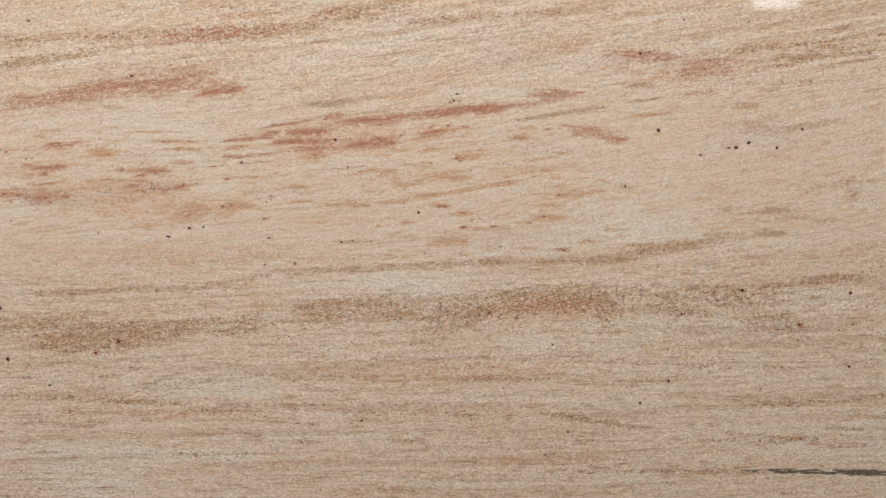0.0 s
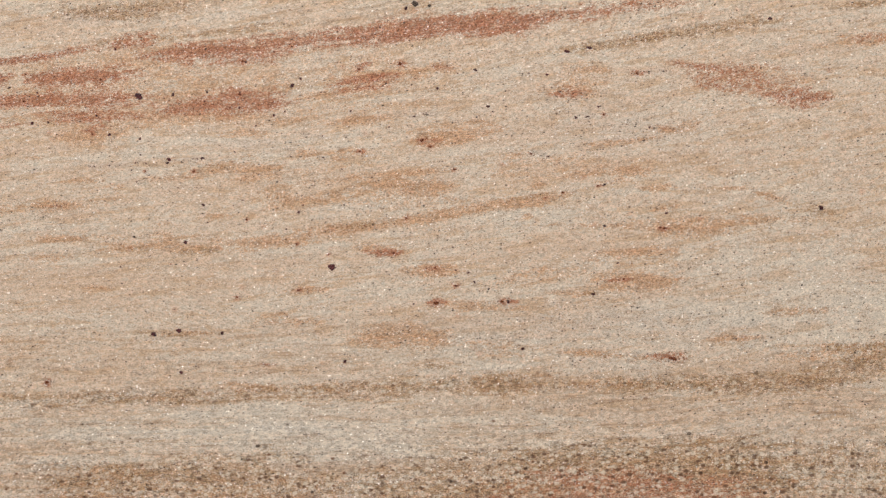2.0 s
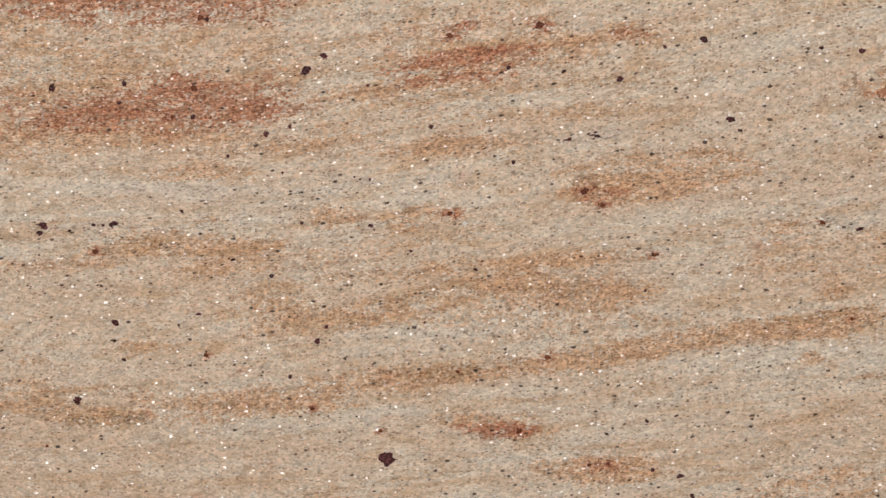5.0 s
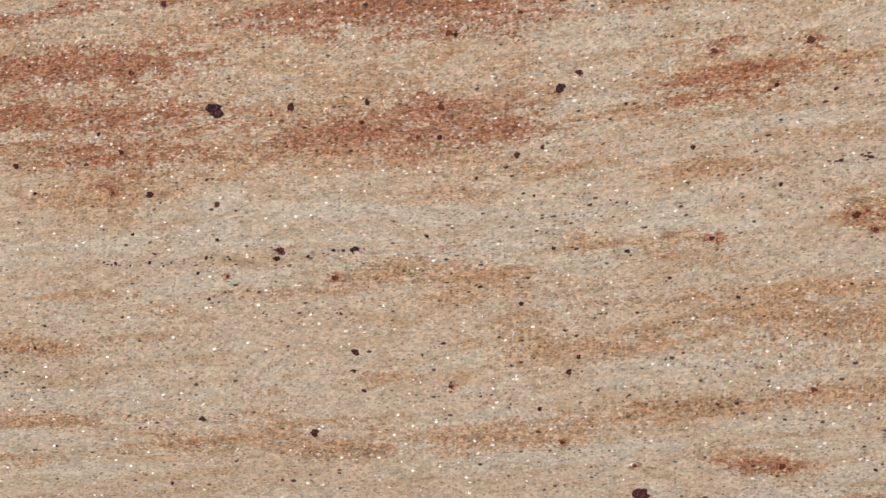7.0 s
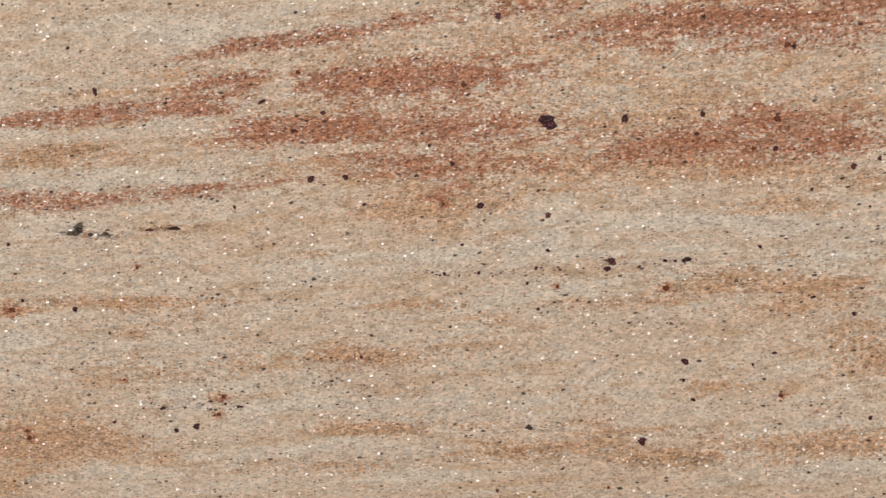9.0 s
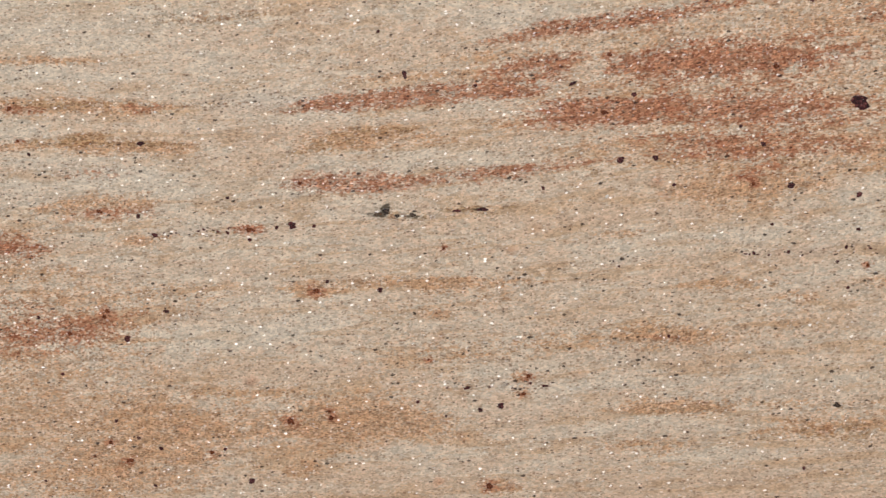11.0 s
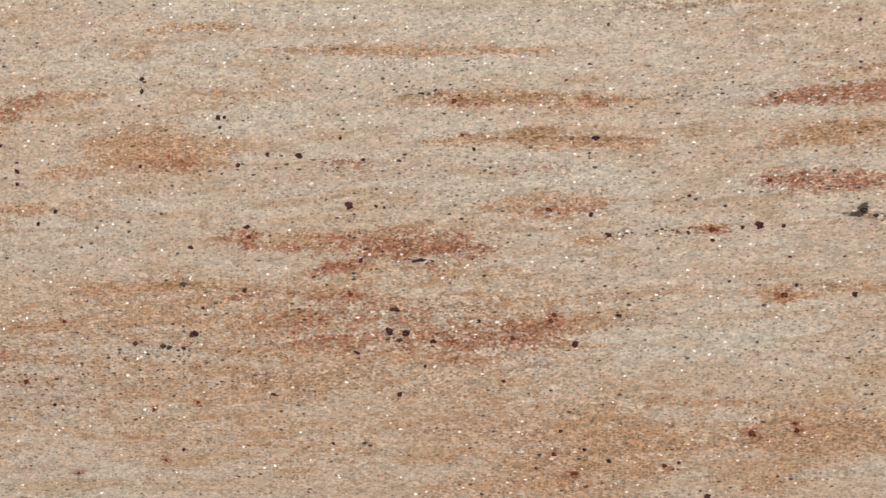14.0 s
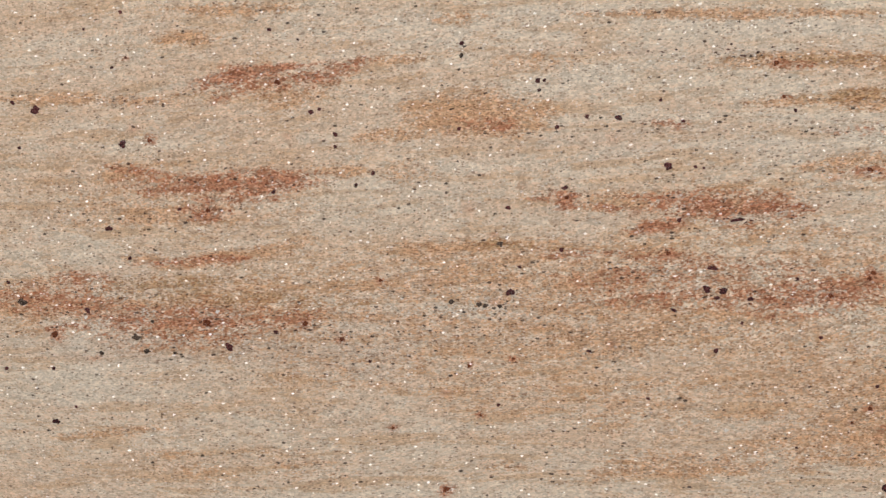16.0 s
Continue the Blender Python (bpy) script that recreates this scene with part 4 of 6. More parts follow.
vein(OCHRE, 0.063, 1.3716, 0.045, 5.5, 3.5, 0.6)
vein(OCHRE, 0.101, 1.3739, 0.032, 6.9, -0.2, 0.8)
vein(RUST, 0.099, 1.3740, 0.017, 4.4, -0.2, 0.5)
vein(OCHRE, 0.224, 1.3714, 0.040, 6.2, 0.1, 0.8)
vein(FLECK, 0.274, 1.3692, 0.037, 3.8, 1.6, 0.9)
vein(RUST, 0.267, 1.3688, 0.019, 3.3, 0.5, 0.5)
vein(OCHRE, 0.205, 1.3551, 0.049, 12.6, -11.4, 0.6)
vein(RUST, 0.210, 1.3520, 0.034, 7.2, 0.7, 0.7)
vein(OCHRE, 0.136, 1.3237, 0.037, 7.9, -3.7, 0.7)
vein(OCHRE, 0.102, 1.3128, 0.057, 11.9, 2.6, 0.9)
vein(RUST, 0.087, 1.3112, 0.022, 6.5, 1.4, 0.4)
vein(OCHRE, 0.076, 1.2841, 0.070, 3.3, 2.8, 0.8)
vein(OCHRE, 0.078, 1.2709, 0.065, 11.0, -0.9, 0.75)
vein(BROWN, 0.066, 1.2713, 0.035, 6.5, -0.4, 0.3)
vein(OCHRE, 0.179, 1.2728, 0.017, 3.9, 2.9, 0.8)
vein(OCHRE, 0.157, 1.2974, 0.034, 7.4, 3.6, 0.6)
vein(OCHRE, 0.163, 1.2579, 0.084, 6.4, 7.3, 0.9)
vein(OCHRE, 0.079, 1.2432, 0.094, 6.5, 7.3, 0.7)
vein(OCHRE, 0.091, 1.1982, 0.040, 8.1, 4.5, 0.7)
vein(RUST, 0.087, 1.1982, 0.028, 4.5, 3.6, 0.4)
vein(OCHRE, 0.245, 1.2844, 0.082, 10.6, 3.4, 0.7)
vein(OCHRE, 0.287, 1.2696, 0.031, 4.8, 1.4, 0.8)
vein(OCHRE, 0.291, 1.2342, 0.026, 6.2, 2.8, 0.8)
vein(OCHRE, 0.291, 1.2516, 0.024, 4.8, 4.1, 0.6)
vein(OCHRE, 0.171, 1.1937, 0.041, 6.4, 17.9, 0.7)
vein(OCHRE, 0.229, 1.2046, 0.022, 4.9, -4.3, 0.7)
vein(OCHRE, 0.263, 1.1898, 0.085, 6.3, 0.3, 0.9)
vein(RUST, 0.254, 1.1892, 0.029, 3.4, 1.0, 0.5)
vein(BROWN, 0.230, 1.1765, 0.020, 3.9, -0.4, 0.6)
vein(OCHRE, 0.279, 1.2151, 0.050, 4.3, 2.5, 0.7)
vein(OCHRE, -0.018, 1.1810, 0.036, 4.9, 3.5, 0.8)
vein(RUST, 0.092, 1.1691, 0.016, 5.1, 5.6, 0.9)
vein(RUST, 0.153, 1.1704, 0.019, 4.0, 5.0, 0.8)
vein(OCHRE, 0.170, 1.2449, 0.014, 3.7, 2.7, 0.8)
vein(OCHRE, 0.290, 1.3188, 0.024, 8.1, 3.0, 0.8)
vein(OCHRE, 0.259, 1.3102, 0.067, 4.3, 5.4, 0.6)
vein(OCHRE, -0.031, 1.3284, 0.118, 5.1, -0.2, 0.5)
vein(OCHRE, 0.033, 1.3311, 0.050, 5.0, 3.1, 0.6)
vein(FLECK, 0.083, 1.3337, 0.030, 3.5, 4.7, 0.9)
vein(FLECK, 0.135, 1.3387, 0.025, 5.9, -0.0, 0.8)
vein(FLECK, 0.226, 1.3314, 0.031, 3.4, 4.5, 1)
vein(FLECK, 0.184, 1.2995, 0.025, 7.3, -11.1, 0.7)
vein(FLECK, 0.225, 1.3351, 0.141, 48.3, -12.9, 0.3)
vein(FLECK, -0.046, 1.3073, 0.077, 10.3, -5.4, 0.5)
vein(PALE, -0.069, 1.2971, 0.052, 5.2, 3.1, 0.7)
vein(PALE, 0.170, 1.2476, 0.098, 9.8, 3.5, 0.6)
vein(PALE, 0.152, 1.3715, 0.059, 14.7, -7.3, 0.5)
vein(PALE, -0.053, 1.2171, 0.086, 6.8, 4.2, 0.7)
vein(PALE, 0.261, 1.2792, 0.065, 5.8, 2.6, 0.6)
vein(RUST, 0.112, 1.4094, 0.137, 20.3, 3.5, 1)
vein(RUST, 0.037, 1.3995, 0.051, 11.4, 6.9, 0.6)
vein(RUST, -0.167, 1.4021, 0.052, 7.7, 8.3, 0.7)
vein(RUST, 0.288, 1.4384, 0.108, 16.4, -0.2, 0.5)
vein(BROWN, -0.189, 1.4256, 0.096, 10.2, 5.1, 0.6)
vein(FLECK, -0.192, 1.4249, 0.077, 11.5, 3.6, 0.9)
vein(BROWN, 0.452, 1.4566, 0.070, 5.7, 6.0, 0.8)
vein(OCHRE, -0.048, 1.4421, 0.185, 9.5, 3.7, 0.51)
vein(BROWN, 0.282, 1.3987, 0.173, 5.1, 8.6, 0.8)
vein(RUST, 0.336, 1.3651, 0.083, 20.3, -7.2, 0.32)
vein(OCHRE, 0.364, 1.3606, 0.146, 25.3, -5.1, 0.42)
vein(RUST, 0.409, 1.3485, 0.051, 12.7, 2.7, 0.7)
vein(OCHRE, 0.036, 1.3660, 0.061, 14.0, 4.6, 0.68)
vein(OCHRE, 0.109, 1.3157, 0.073, 10.2, 4.8, 0.68)
vein(OCHRE, 0.468, 1.3975, 0.038, 8.8, 7.4, 0.59)
vein(OCHRE, 0.145, 1.2546, 0.116, 8.3, 8.1, 0.51)
vein(OCHRE, -0.152, 1.2277, 0.225, 6.4, -2.1, 0.34)
vein(BROWN, 0.023, 1.0878, 0.309, 7.7, 2.7, 0.4)
vein(BROWN, 0.385, 1.1021, 0.211, 8.9, 3.8, 0.5)
vein(BROWN, 0.512, 1.1292, 0.160, 7.6, 6.2, 0.6)
vein(OCHRE, 0.068, 1.1415, 0.090, 15.4, 4.0, 0.51)
vein(OCHRE, 0.161, 1.1035, 0.070, 10.2, -1.1, 0.51)
vein(BROWN, -0.838, 0.9702, 0.200, 39.7, 5.5, 0.7)
vein(BROWN, -0.663, 0.9463, 0.295, 53.7, 7.7, 1)
vein(BROWN, -0.418, 0.9756, 0.246, 30.3, 3.3, 0.8)
vein(BROWN, -0.202, 1.0103, 0.163, 46.6, -3.4, 0.75)
vein(BROWN, -0.073, 0.9980, 0.148, 46.6, -19.9, 0.7)
vein(BROWN, 0.078, 0.9848, 0.212, 46.7, 7.7, 0.75)
vein(RUST, 0.212, 0.9935, 0.177, 30.3, 8.9, 0.2)
vein(BROWN, 0.288, 1.0237, 0.280, 35.0, 0.4, 0.6)
vein(RUST, 0.247, 1.0078, 0.128, 25.7, -0.5, 0.32)
vein(BROWN, 0.364, 1.0107, 0.131, 37.4, -12.4, 0.9)
vein(BROWN, 0.387, 0.9655, 0.068, 35.1, -31.5, 0.5)
vein(BROWN, 0.621, 0.9913, 0.410, 72.4, -4.2, 0.6)
vein(BROWN, 0.539, 1.0319, 0.269, 21.0, 1.9, 0.6)
vein(FLECK, 0.621, 0.9896, 0.409, 70.1, -3.0, 0.6)
vein(FLECK, -0.050, 0.9931, 0.467, 65.3, -2.0, 0.5)
vein(BROWN, -0.749, 1.0418, 0.140, 15.1, -2.5, 0.7)
vein(BROWN, -0.539, 1.0492, 0.303, 9.3, 0.8, 0.6)
vein(BROWN, -0.224, 1.0812, 0.350, 10.5, 3.7, 0.6)
vein(BROWN, 0.161, 1.0967, 0.443, 9.3, -0.1, 0.6)
vein(BROWN, 0.516, 1.1184, 0.294, 11.6, 8.1, 0.6)
vein(OCHRE, 0.493, 1.1280, 0.198, 17.5, 2.8, 0.51)
vein(BROWN, 0.732, 1.1920, 0.210, 25.6, 2.0, 0.5)
vein(BROWN, 0.818, 1.0491, 0.290, 7.0, 4.1, 0.7)
vein(BROWN, 0.726, 1.1554, 0.082, 12.8, 1.9, 0.6)
vein(RUST, -0.618, 1.4592, 0.456, 41.7, 7.0, 0.71)
vein(RUST, -0.404, 1.4538, 0.093, 25.5, 3.7, 0.85)
vein(BROWN, -0.393, 1.5802, 0.262, 30.1, 6.0, 0.6)
vein(RUST, -0.442, 1.5760, 0.151, 16.2, 3.8, 0.47)
vein(BROWN, -0.697, 1.5634, 0.358, 9.2, 0.9, 0.6)
vein(BROWN, -0.813, 1.5151, 0.174, 11.6, 4.8, 0.8)
vein(BROWN, -0.182, 1.5943, 0.211, 13.9, 8.9, 0.6)
vein(RUST, -0.159, 1.6136, 0.094, 25.4, 10.7, 0.47)
vein(BROWN, 0.026, 1.5901, 0.140, 13.9, 6.1, 0.6)
vein(FLECK, -0.785, 1.2411, 0.104, 27.9, -0.5, 0.8)
vein(BROWN, -0.718, 0.8202, 0.351, 10.5, -2.9, 0.6)
vein(BROWN, -0.587, 0.8160, 0.123, 8.2, -3.3, 0.7)
vein(OCHRE, -0.532, 0.7890, 0.468, 15.2, -1.4, 0.59)
vein(PALE, -0.344, 0.8676, 0.257, 12.9, -0.8, 0.9)
vein(OCHRE, 0.013, 0.8589, 0.456, 11.7, -0.3, 0.59)
vein(BROWN, -0.082, 0.7881, 0.410, 8.2, -2.5, 0.5)
vein(BROWN, 0.360, 0.7655, 0.184, 9.4, -9.0, 0.8)
vein(PALE, -0.604, 0.7060, 0.632, 15.2, -0.4, 0.8)
vein(BROWN, 0.553, 0.6586, 0.299, 7.0, 0.1, 0.8)
vein(BLACK, 0.864, 0.6538, 0.370, 15.3, -1.7, 1)
vein(BROWN, 0.750, 0.7994, 0.176, 10.5, 1.4, 0.6)
vein(BROWN, 0.749, 0.7281, 0.434, 10.6, -5.6, 0.4)
vein(RUST, 0.607, 1.4929, 0.156, 37.1, 2.0, 0.5)
vein(OCHRE, 0.517, 1.4781, 0.151, 16.2, -2.7, 0.59)
vein(RUST, 0.482, 1.5170, 0.151, 15.1, -3.1, 0.57)
vein(RUST, 0.424, 1.5176, 0.085, 32.5, -17.8, 0.38)
vein(BROWN, 0.776, 1.5374, 0.370, 6.9, 6.3, 0.6)
vein(BROWN, 0.702, 1.5334, 0.128, 6.9, 4.6, 0.6)
vein(BROWN, 0.841, 1.5322, 0.104, 11.6, 3.3, 0.6)
vein(BROWN, 0.882, 1.5168, 0.233, 6.9, 6.3, 0.7)
vein(BROWN, 0.731, 1.4906, 0.117, 6.9, 8.5, 0.6)
vein(RUST, 0.366, 1.3612, 0.129, 27.9, -9.8, 0.32)
vein(FLECK, 0.239, 1.5135, 0.267, 39.4, -3.5, 0.7)
vein(BROWN, 0.714, 1.3650, 0.175, 30.2, -5.8, 0.4)
vein(FLECK, 0.697, 1.3582, 0.256, 46.4, 2.1, 0.7)
vein(BROWN, 0.813, 1.3733, 0.140, 11.6, 6.1, 0.6)
vein(BROWN, 0.673, 1.4127, 0.070, 11.6, 3.3, 0.6)
vein(PALE, -0.614, 1.3790, 0.487, 46.3, -3.9, 0.6)
vein(PALE, -0.009, 1.5491, 0.395, 69.4, 4.5, 0.6)
vein(PALE, -0.015, 1.0395, 0.210, 35.0, -3.7, 0.7)
vein(PALE, 0.476, 1.1630, 0.354, 69.9, -10.0, 0.5)
vein(PALE, -0.710, 0.6646, 0.375, 46.8, -4.2, 0.7)
vein(OCHRE, -0.182, 0.6948, 0.306, 11.7, 3.9, 0.42)
vein(OCHRE, -0.078, 0.6241, 0.188, 16.4, 0.2, 0.51)
vein(OCHRE, 0.193, 0.6834, 0.211, 18.8, -1.5, 0.51)
vein(BROWN, -0.755, 0.7741, 0.234, 10.5, -2.0, 0.4)
vein(BROWN, -0.484, 0.8520, 0.212, 10.5, 6.4, 0.5)
vein(BROWN, 0.229, 0.8967, 0.141, 8.2, 4.2, 0.5)
vein(BROWN, 0.551, 0.8789, 0.480, 9.4, -2.7, 0.35)
vein(BROWN, -0.040, 0.8993, 0.257, 9.3, 2.1, 0.35)
vein(OCHRE, 0.313, 1.2401, 0.210, 9.3, 2.6, 0.51)
vein(BROWN, 0.788, 1.4613, 0.346, 8.1, 1.4, 0.4)
vein(BROWN, 0.887, 1.2521, 0.149, 13.9, 3.9, 0.4)
vein(BROWN, 0.889, 1.2318, 0.058, 13.9, 5.2, 0.5)
vein(BROWN, -0.332, 1.6238, 0.347, 9.2, 2.3, 0.4)
vein(BROWN, 0.274, 1.6051, 0.289, 9.2, 2.2, 0.35)
vein(BROWN, 0.552, 1.6100, 0.197, 9.2, 4.5, 0.4)
vein(RUST, 0.025, 1.4059, 0.381, 10.8, 5.0, 0.6)
vein(RUST, 0.145, 1.4118, 0.114, 14.6, 4.0, 0.6)
vein(RUST, 0.285, 1.4397, 0.127, 12.7, -4.0, 0.35)
vein(BROWN, -0.179, 1.4255, 0.127, 10.8, 4.0, 0.6)
vein(FLECK, -0.192, 1.4256, 0.102, 7.8, 3.0, 0.9)
vein(BROWN, -0.077, 1.4378, 0.191, 7.8, 6.0, 0.5)
vein(RUST, -0.218, 1.3686, 0.108, 11.8, 4.0, 0.6)
vein(RUST, -0.225, 1.3452, 0.166, 12.8, 3.0, 0.5)
vein(RUST, -0.090, 1.3461, 0.127, 12.7, 6.0, 0.5)
vein(RUST, 0.336, 1.3670, 0.076, 14.6, -15.0, 0.15)
vein(RUST, 0.405, 1.3478, 0.076, 12.7, -5.0, 0.25)
vein(OCHRE, 0.037, 1.3647, 0.083, 14.7, 8.0, 0.6)
vein(RUST, 0.481, 1.3981, 0.076, 8.8, 4.0, 0.4)
vein(BROWN, 0.278, 1.4019, 0.190, 4.9, 9.0, 0.6)
vein(PALE, 0.145, 1.4465, 0.228, 24.4, 5.0, 0.7)
vein(PALE, -0.041, 1.0644, 0.488, 24.7, 1.0, 0.8)
vein(PALE, 0.113, 1.1286, 0.256, 24.6, 0.0, 0.5)
vein(PALE, 0.400, 1.1667, 0.255, 29.5, 3.0, 0.5)
vein(OCHRE, -0.132, 0.9964, 0.399, 34.7, -4.0, 0.5)
vein(OCHRE, 0.293, 0.9997, 0.334, 44.4, -2.0, 0.5)
vein(RUST, 0.280, 1.0127, 0.167, 24.7, -3.0, 0.12)
vein(RUST, -0.085, 1.3879, 0.154, 6.1, 2.0, 0.6)
vein(RUST, -0.200, 1.3315, 0.108, 3.1, 2.0, 0.4)
vein(BROWN, -0.129, 1.3394, 0.062, 2.4, 7.0, 0.7)
vein(RUST, -0.078, 1.3531, 0.037, 3.1, 0.0, 0.5)
vein(RUST, -0.060, 1.3417, 0.040, 3.1, 6.0, 0.4)
vein(OCHRE, -0.214, 1.3179, 0.063, 5.9, 3.0, 0.6)
vein(RUST, -0.203, 1.3236, 0.020, 5.9, 0.0, 0.35)
vein(RUST, 0.027, 1.3616, 0.065, 7.7, 6.0, 0.45)
vein(OCHRE, -0.017, 1.3515, 0.033, 3.7, 4.0, 0.6)
vein(OCHRE, -0.145, 1.2793, 0.054, 4.5, 3.0, 0.5)
vein(OCHRE, -0.073, 1.3175, 0.047, 4.8, 0.0, 0.5)
vein(OCHRE, 0.027, 1.3292, 0.037, 5.0, 3.0, 0.5)
vein(OCHRE, -0.031, 1.2582, 0.071, 8.2, 2.0, 0.45)
vein(OCHRE, 0.064, 1.2756, 0.061, 6.0, 3.0, 0.2)
vein(PALE, -0.031, 1.3089, 0.110, 5.1, 0.0, 0.5)
vein(PALE, -0.120, 1.3105, 0.134, 8.6, 1.0, 0.6)
vein(PALE, -0.201, 1.2393, 0.105, 10.6, 0.0, 0.5)
vein(PALE, -0.041, 1.2295, 0.134, 6.2, 2.0, 0.6)
vein(BROWN, -0.244, 1.3465, 0.055, 4.2, 0.0, 0.5)
vein(OCHRE, -0.223, 1.3160, 0.050, 5.3, 2.0, 0.65)
vein(RUST, -0.210, 1.3245, 0.023, 5.3, 10.0, 0.3)
vein(RUST, -0.357, 1.3529, 0.098, 4.3, 4.0, 0.45)
vein(BROWN, -0.249, 1.3697, 0.027, 4.5, 3.0, 0.4)
vein(OCHRE, -0.245, 1.2557, 0.039, 6.1, 0.0, 0.6)
vein(OCHRE, -0.240, 1.2256, 0.056, 3.6, 2.0, 0.6)
vein(OCHRE, -0.377, 1.2193, 0.062, 11.0, 2.0, 0.45)
vein(PALE, -0.277, 1.3901, 0.159, 10.5, 2.0, 0.6)
vein(PALE, -0.336, 1.3275, 0.070, 5.4, 2.0, 0.6)
vein(PALE, -0.185, 1.3008, 0.160, 7.0, 1.0, 0.5)
vein(OCHRE, -0.016, 1.2309, 0.142, 5.8, 6.0, 0.7)
vein(BROWN, 0.028, 1.2373, 0.065, 3.1, 8.0, 0.45)
vein(OCHRE, 0.138, 1.2535, 0.149, 6.1, 9.0, 0.65)
vein(BROWN, 0.178, 1.2621, 0.059, 2.7, 9.0, 0.4)
vein(RUST, -0.066, 1.3462, 0.068, 12.8, 4.0, 0.45)
vein(RUST, 0.022, 1.3597, 0.052, 8.8, 8.0, 0.5)
vein(OCHRE, 0.088, 1.3115, 0.030, 8.4, 6.0, 0.6)
vein(OCHRE, 0.068, 1.2703, 0.065, 8.5, -2.0, 0.5)
vein(OCHRE, 0.020, 1.3275, 0.050, 5.0, 3.0, 0.5)
vein(PALE, -0.018, 1.2176, 0.142, 6.6, 5.0, 0.6)
vein(PALE, 0.231, 1.2655, 0.113, 7.5, 6.0, 0.4)
vein(PALE, 0.083, 1.2991, 0.174, 5.7, 2.0, 0.4)
vein(RUST, -0.300, 1.3253, 0.077, 2.8, 6.0, 0.5)
vein(FLECK, -0.422, 1.3529, 0.065, 2.5, 2.0, 0.9)
vein(BROWN, -0.431, 1.3516, 0.046, 1.6, 2.0, 0.5)
vein(BROWN, -0.493, 1.3518, 0.066, 1.6, 2.0, 0.5)
vein(RUST, -0.505, 1.2581, 0.081, 6.2, 5.0, 0.22)
vein(OCHRE, -0.415, 1.2147, 0.146, 9.4, 3.0, 0.5)
vein(OCHRE, -0.484, 1.2007, 0.048, 11.0, 4.0, 0.45)
vein(OCHRE, -0.389, 1.2746, 0.046, 4.3, 2.0, 0.6)
vein(OCHRE, -0.326, 1.2775, 0.060, 2.5, 0.0, 0.6)
vein(RUST, -0.539, 1.2913, 0.062, 7.3, -5.0, 0.4)
vein(BLACK, -0.363, 1.3074, 0.006, 3.9, 60.0, 0.9)
vein(BLACK, -0.367, 1.3055, 0.011, 1.9, -5.0, 0.8)
vein(BLACK, -0.353, 1.3049, 0.013, 2.8, -6.0, 0.6)
vein(BROWN, -0.355, 1.3055, 0.025, 3.5, -4.0, 0.5)
vein(BROWN, -0.330, 1.3081, 0.025, 1.6, 2.0, 0.8)
vein(BLACK, -0.323, 1.3084, 0.008, 1.4, 3.0, 0.8)
vein(RUST, -0.420, 1.3001, 0.012, 2.5, -4.0, 0.8)
vein(BROWN, -0.436, 1.2977, 0.056, 1.3, 5.0, 0.5)
vein(PALE, -0.555, 1.3647, 0.166, 10.9, 0.0, 0.6)
vein(PALE, -0.455, 1.3198, 0.117, 7.2, 2.0, 0.6)
vein(PALE, -0.543, 1.3435, 0.071, 7.3, 0.0, 0.5)
vein(PALE, -0.503, 1.2437, 0.081, 11.0, 4.0, 0.5)
vein(PALE, -0.280, 1.2401, 0.078, 8.8, 3.0, 0.4)
vein(RUST, -0.830, 1.2439, 0.077, 13.8, -4.0, 0.45)
vein(RUST, -0.848, 1.2500, 0.041, 6.7, 4.0, 0.35)
vein(RUST, -0.777, 1.2378, 0.076, 8.6, -4.0, 0.45)
vein(FLECK, -0.798, 1.2272, 0.092, 6.7, 2.0, 1)
vein(FLECK, -0.718, 1.2268, 0.095, 11.5, -6.0, 0.9)
vein(BLACK, -0.800, 1.2308, 0.005, 2.7, 0.0, 0.7)
vein(PALE, -0.824, 1.2303, 0.018, 11.8, 80.0, 0.9)
vein(PALE, -0.761, 1.2412, 0.015, 4.6, 10.0, 0.9)
vein(RUST, -0.756, 1.3009, 0.090, 6.5, 3.0, 0.6)
vein(RUST, -0.802, 1.3063, 0.030, 3.5, -6.0, 0.5)
vein(RUST, -0.733, 1.3437, 0.067, 8.0, 7.0, 0.5)
vein(BROWN, -0.753, 1.3421, 0.059, 3.8, 6.0, 0.4)
vein(OCHRE, -0.685, 1.3206, 0.029, 4.1, 3.0, 0.6)
vein(OCHRE, -0.644, 1.3294, 0.058, 11.2, -3.0, 0.45)
vein(RUST, -0.766, 1.2864, 0.023, 5.8, 5.0, 0.5)
vein(RUST, -0.537, 1.2907, 0.064, 6.9, -4.0, 0.35)
vein(RUST, -0.532, 1.2522, 0.124, 8.4, 3.0, 0.3)
vein(OCHRE, -0.563, 1.1782, 0.063, 6.3, 4.0, 0.6)
vein(OCHRE, -0.491, 1.2016, 0.033, 16.4, 10.0, 0.5)
vein(OCHRE, -0.754, 1.1749, 0.107, 15.6, 2.0, 0.35)
vein(OCHRE, -0.703, 1.2521, 0.114, 7.6, -2.0, 0.3)
vein(OCHRE, -0.751, 1.2677, 0.060, 3.8, 10.0, 0.5)
vein(PALE, -0.817, 1.2041, 0.113, 13.8, 3.0, 0.7)
vein(PALE, -0.837, 1.2656, 0.077, 7.9, 0.0, 0.5)
vein(PALE, -0.703, 1.2917, 0.123, 9.5, -1.0, 0.5)
vein(PALE, -0.809, 1.3611, 0.125, 9.6, 0.0, 0.5)
vein(PALE, -0.575, 1.3444, 0.119, 10.9, 0.0, 0.5)
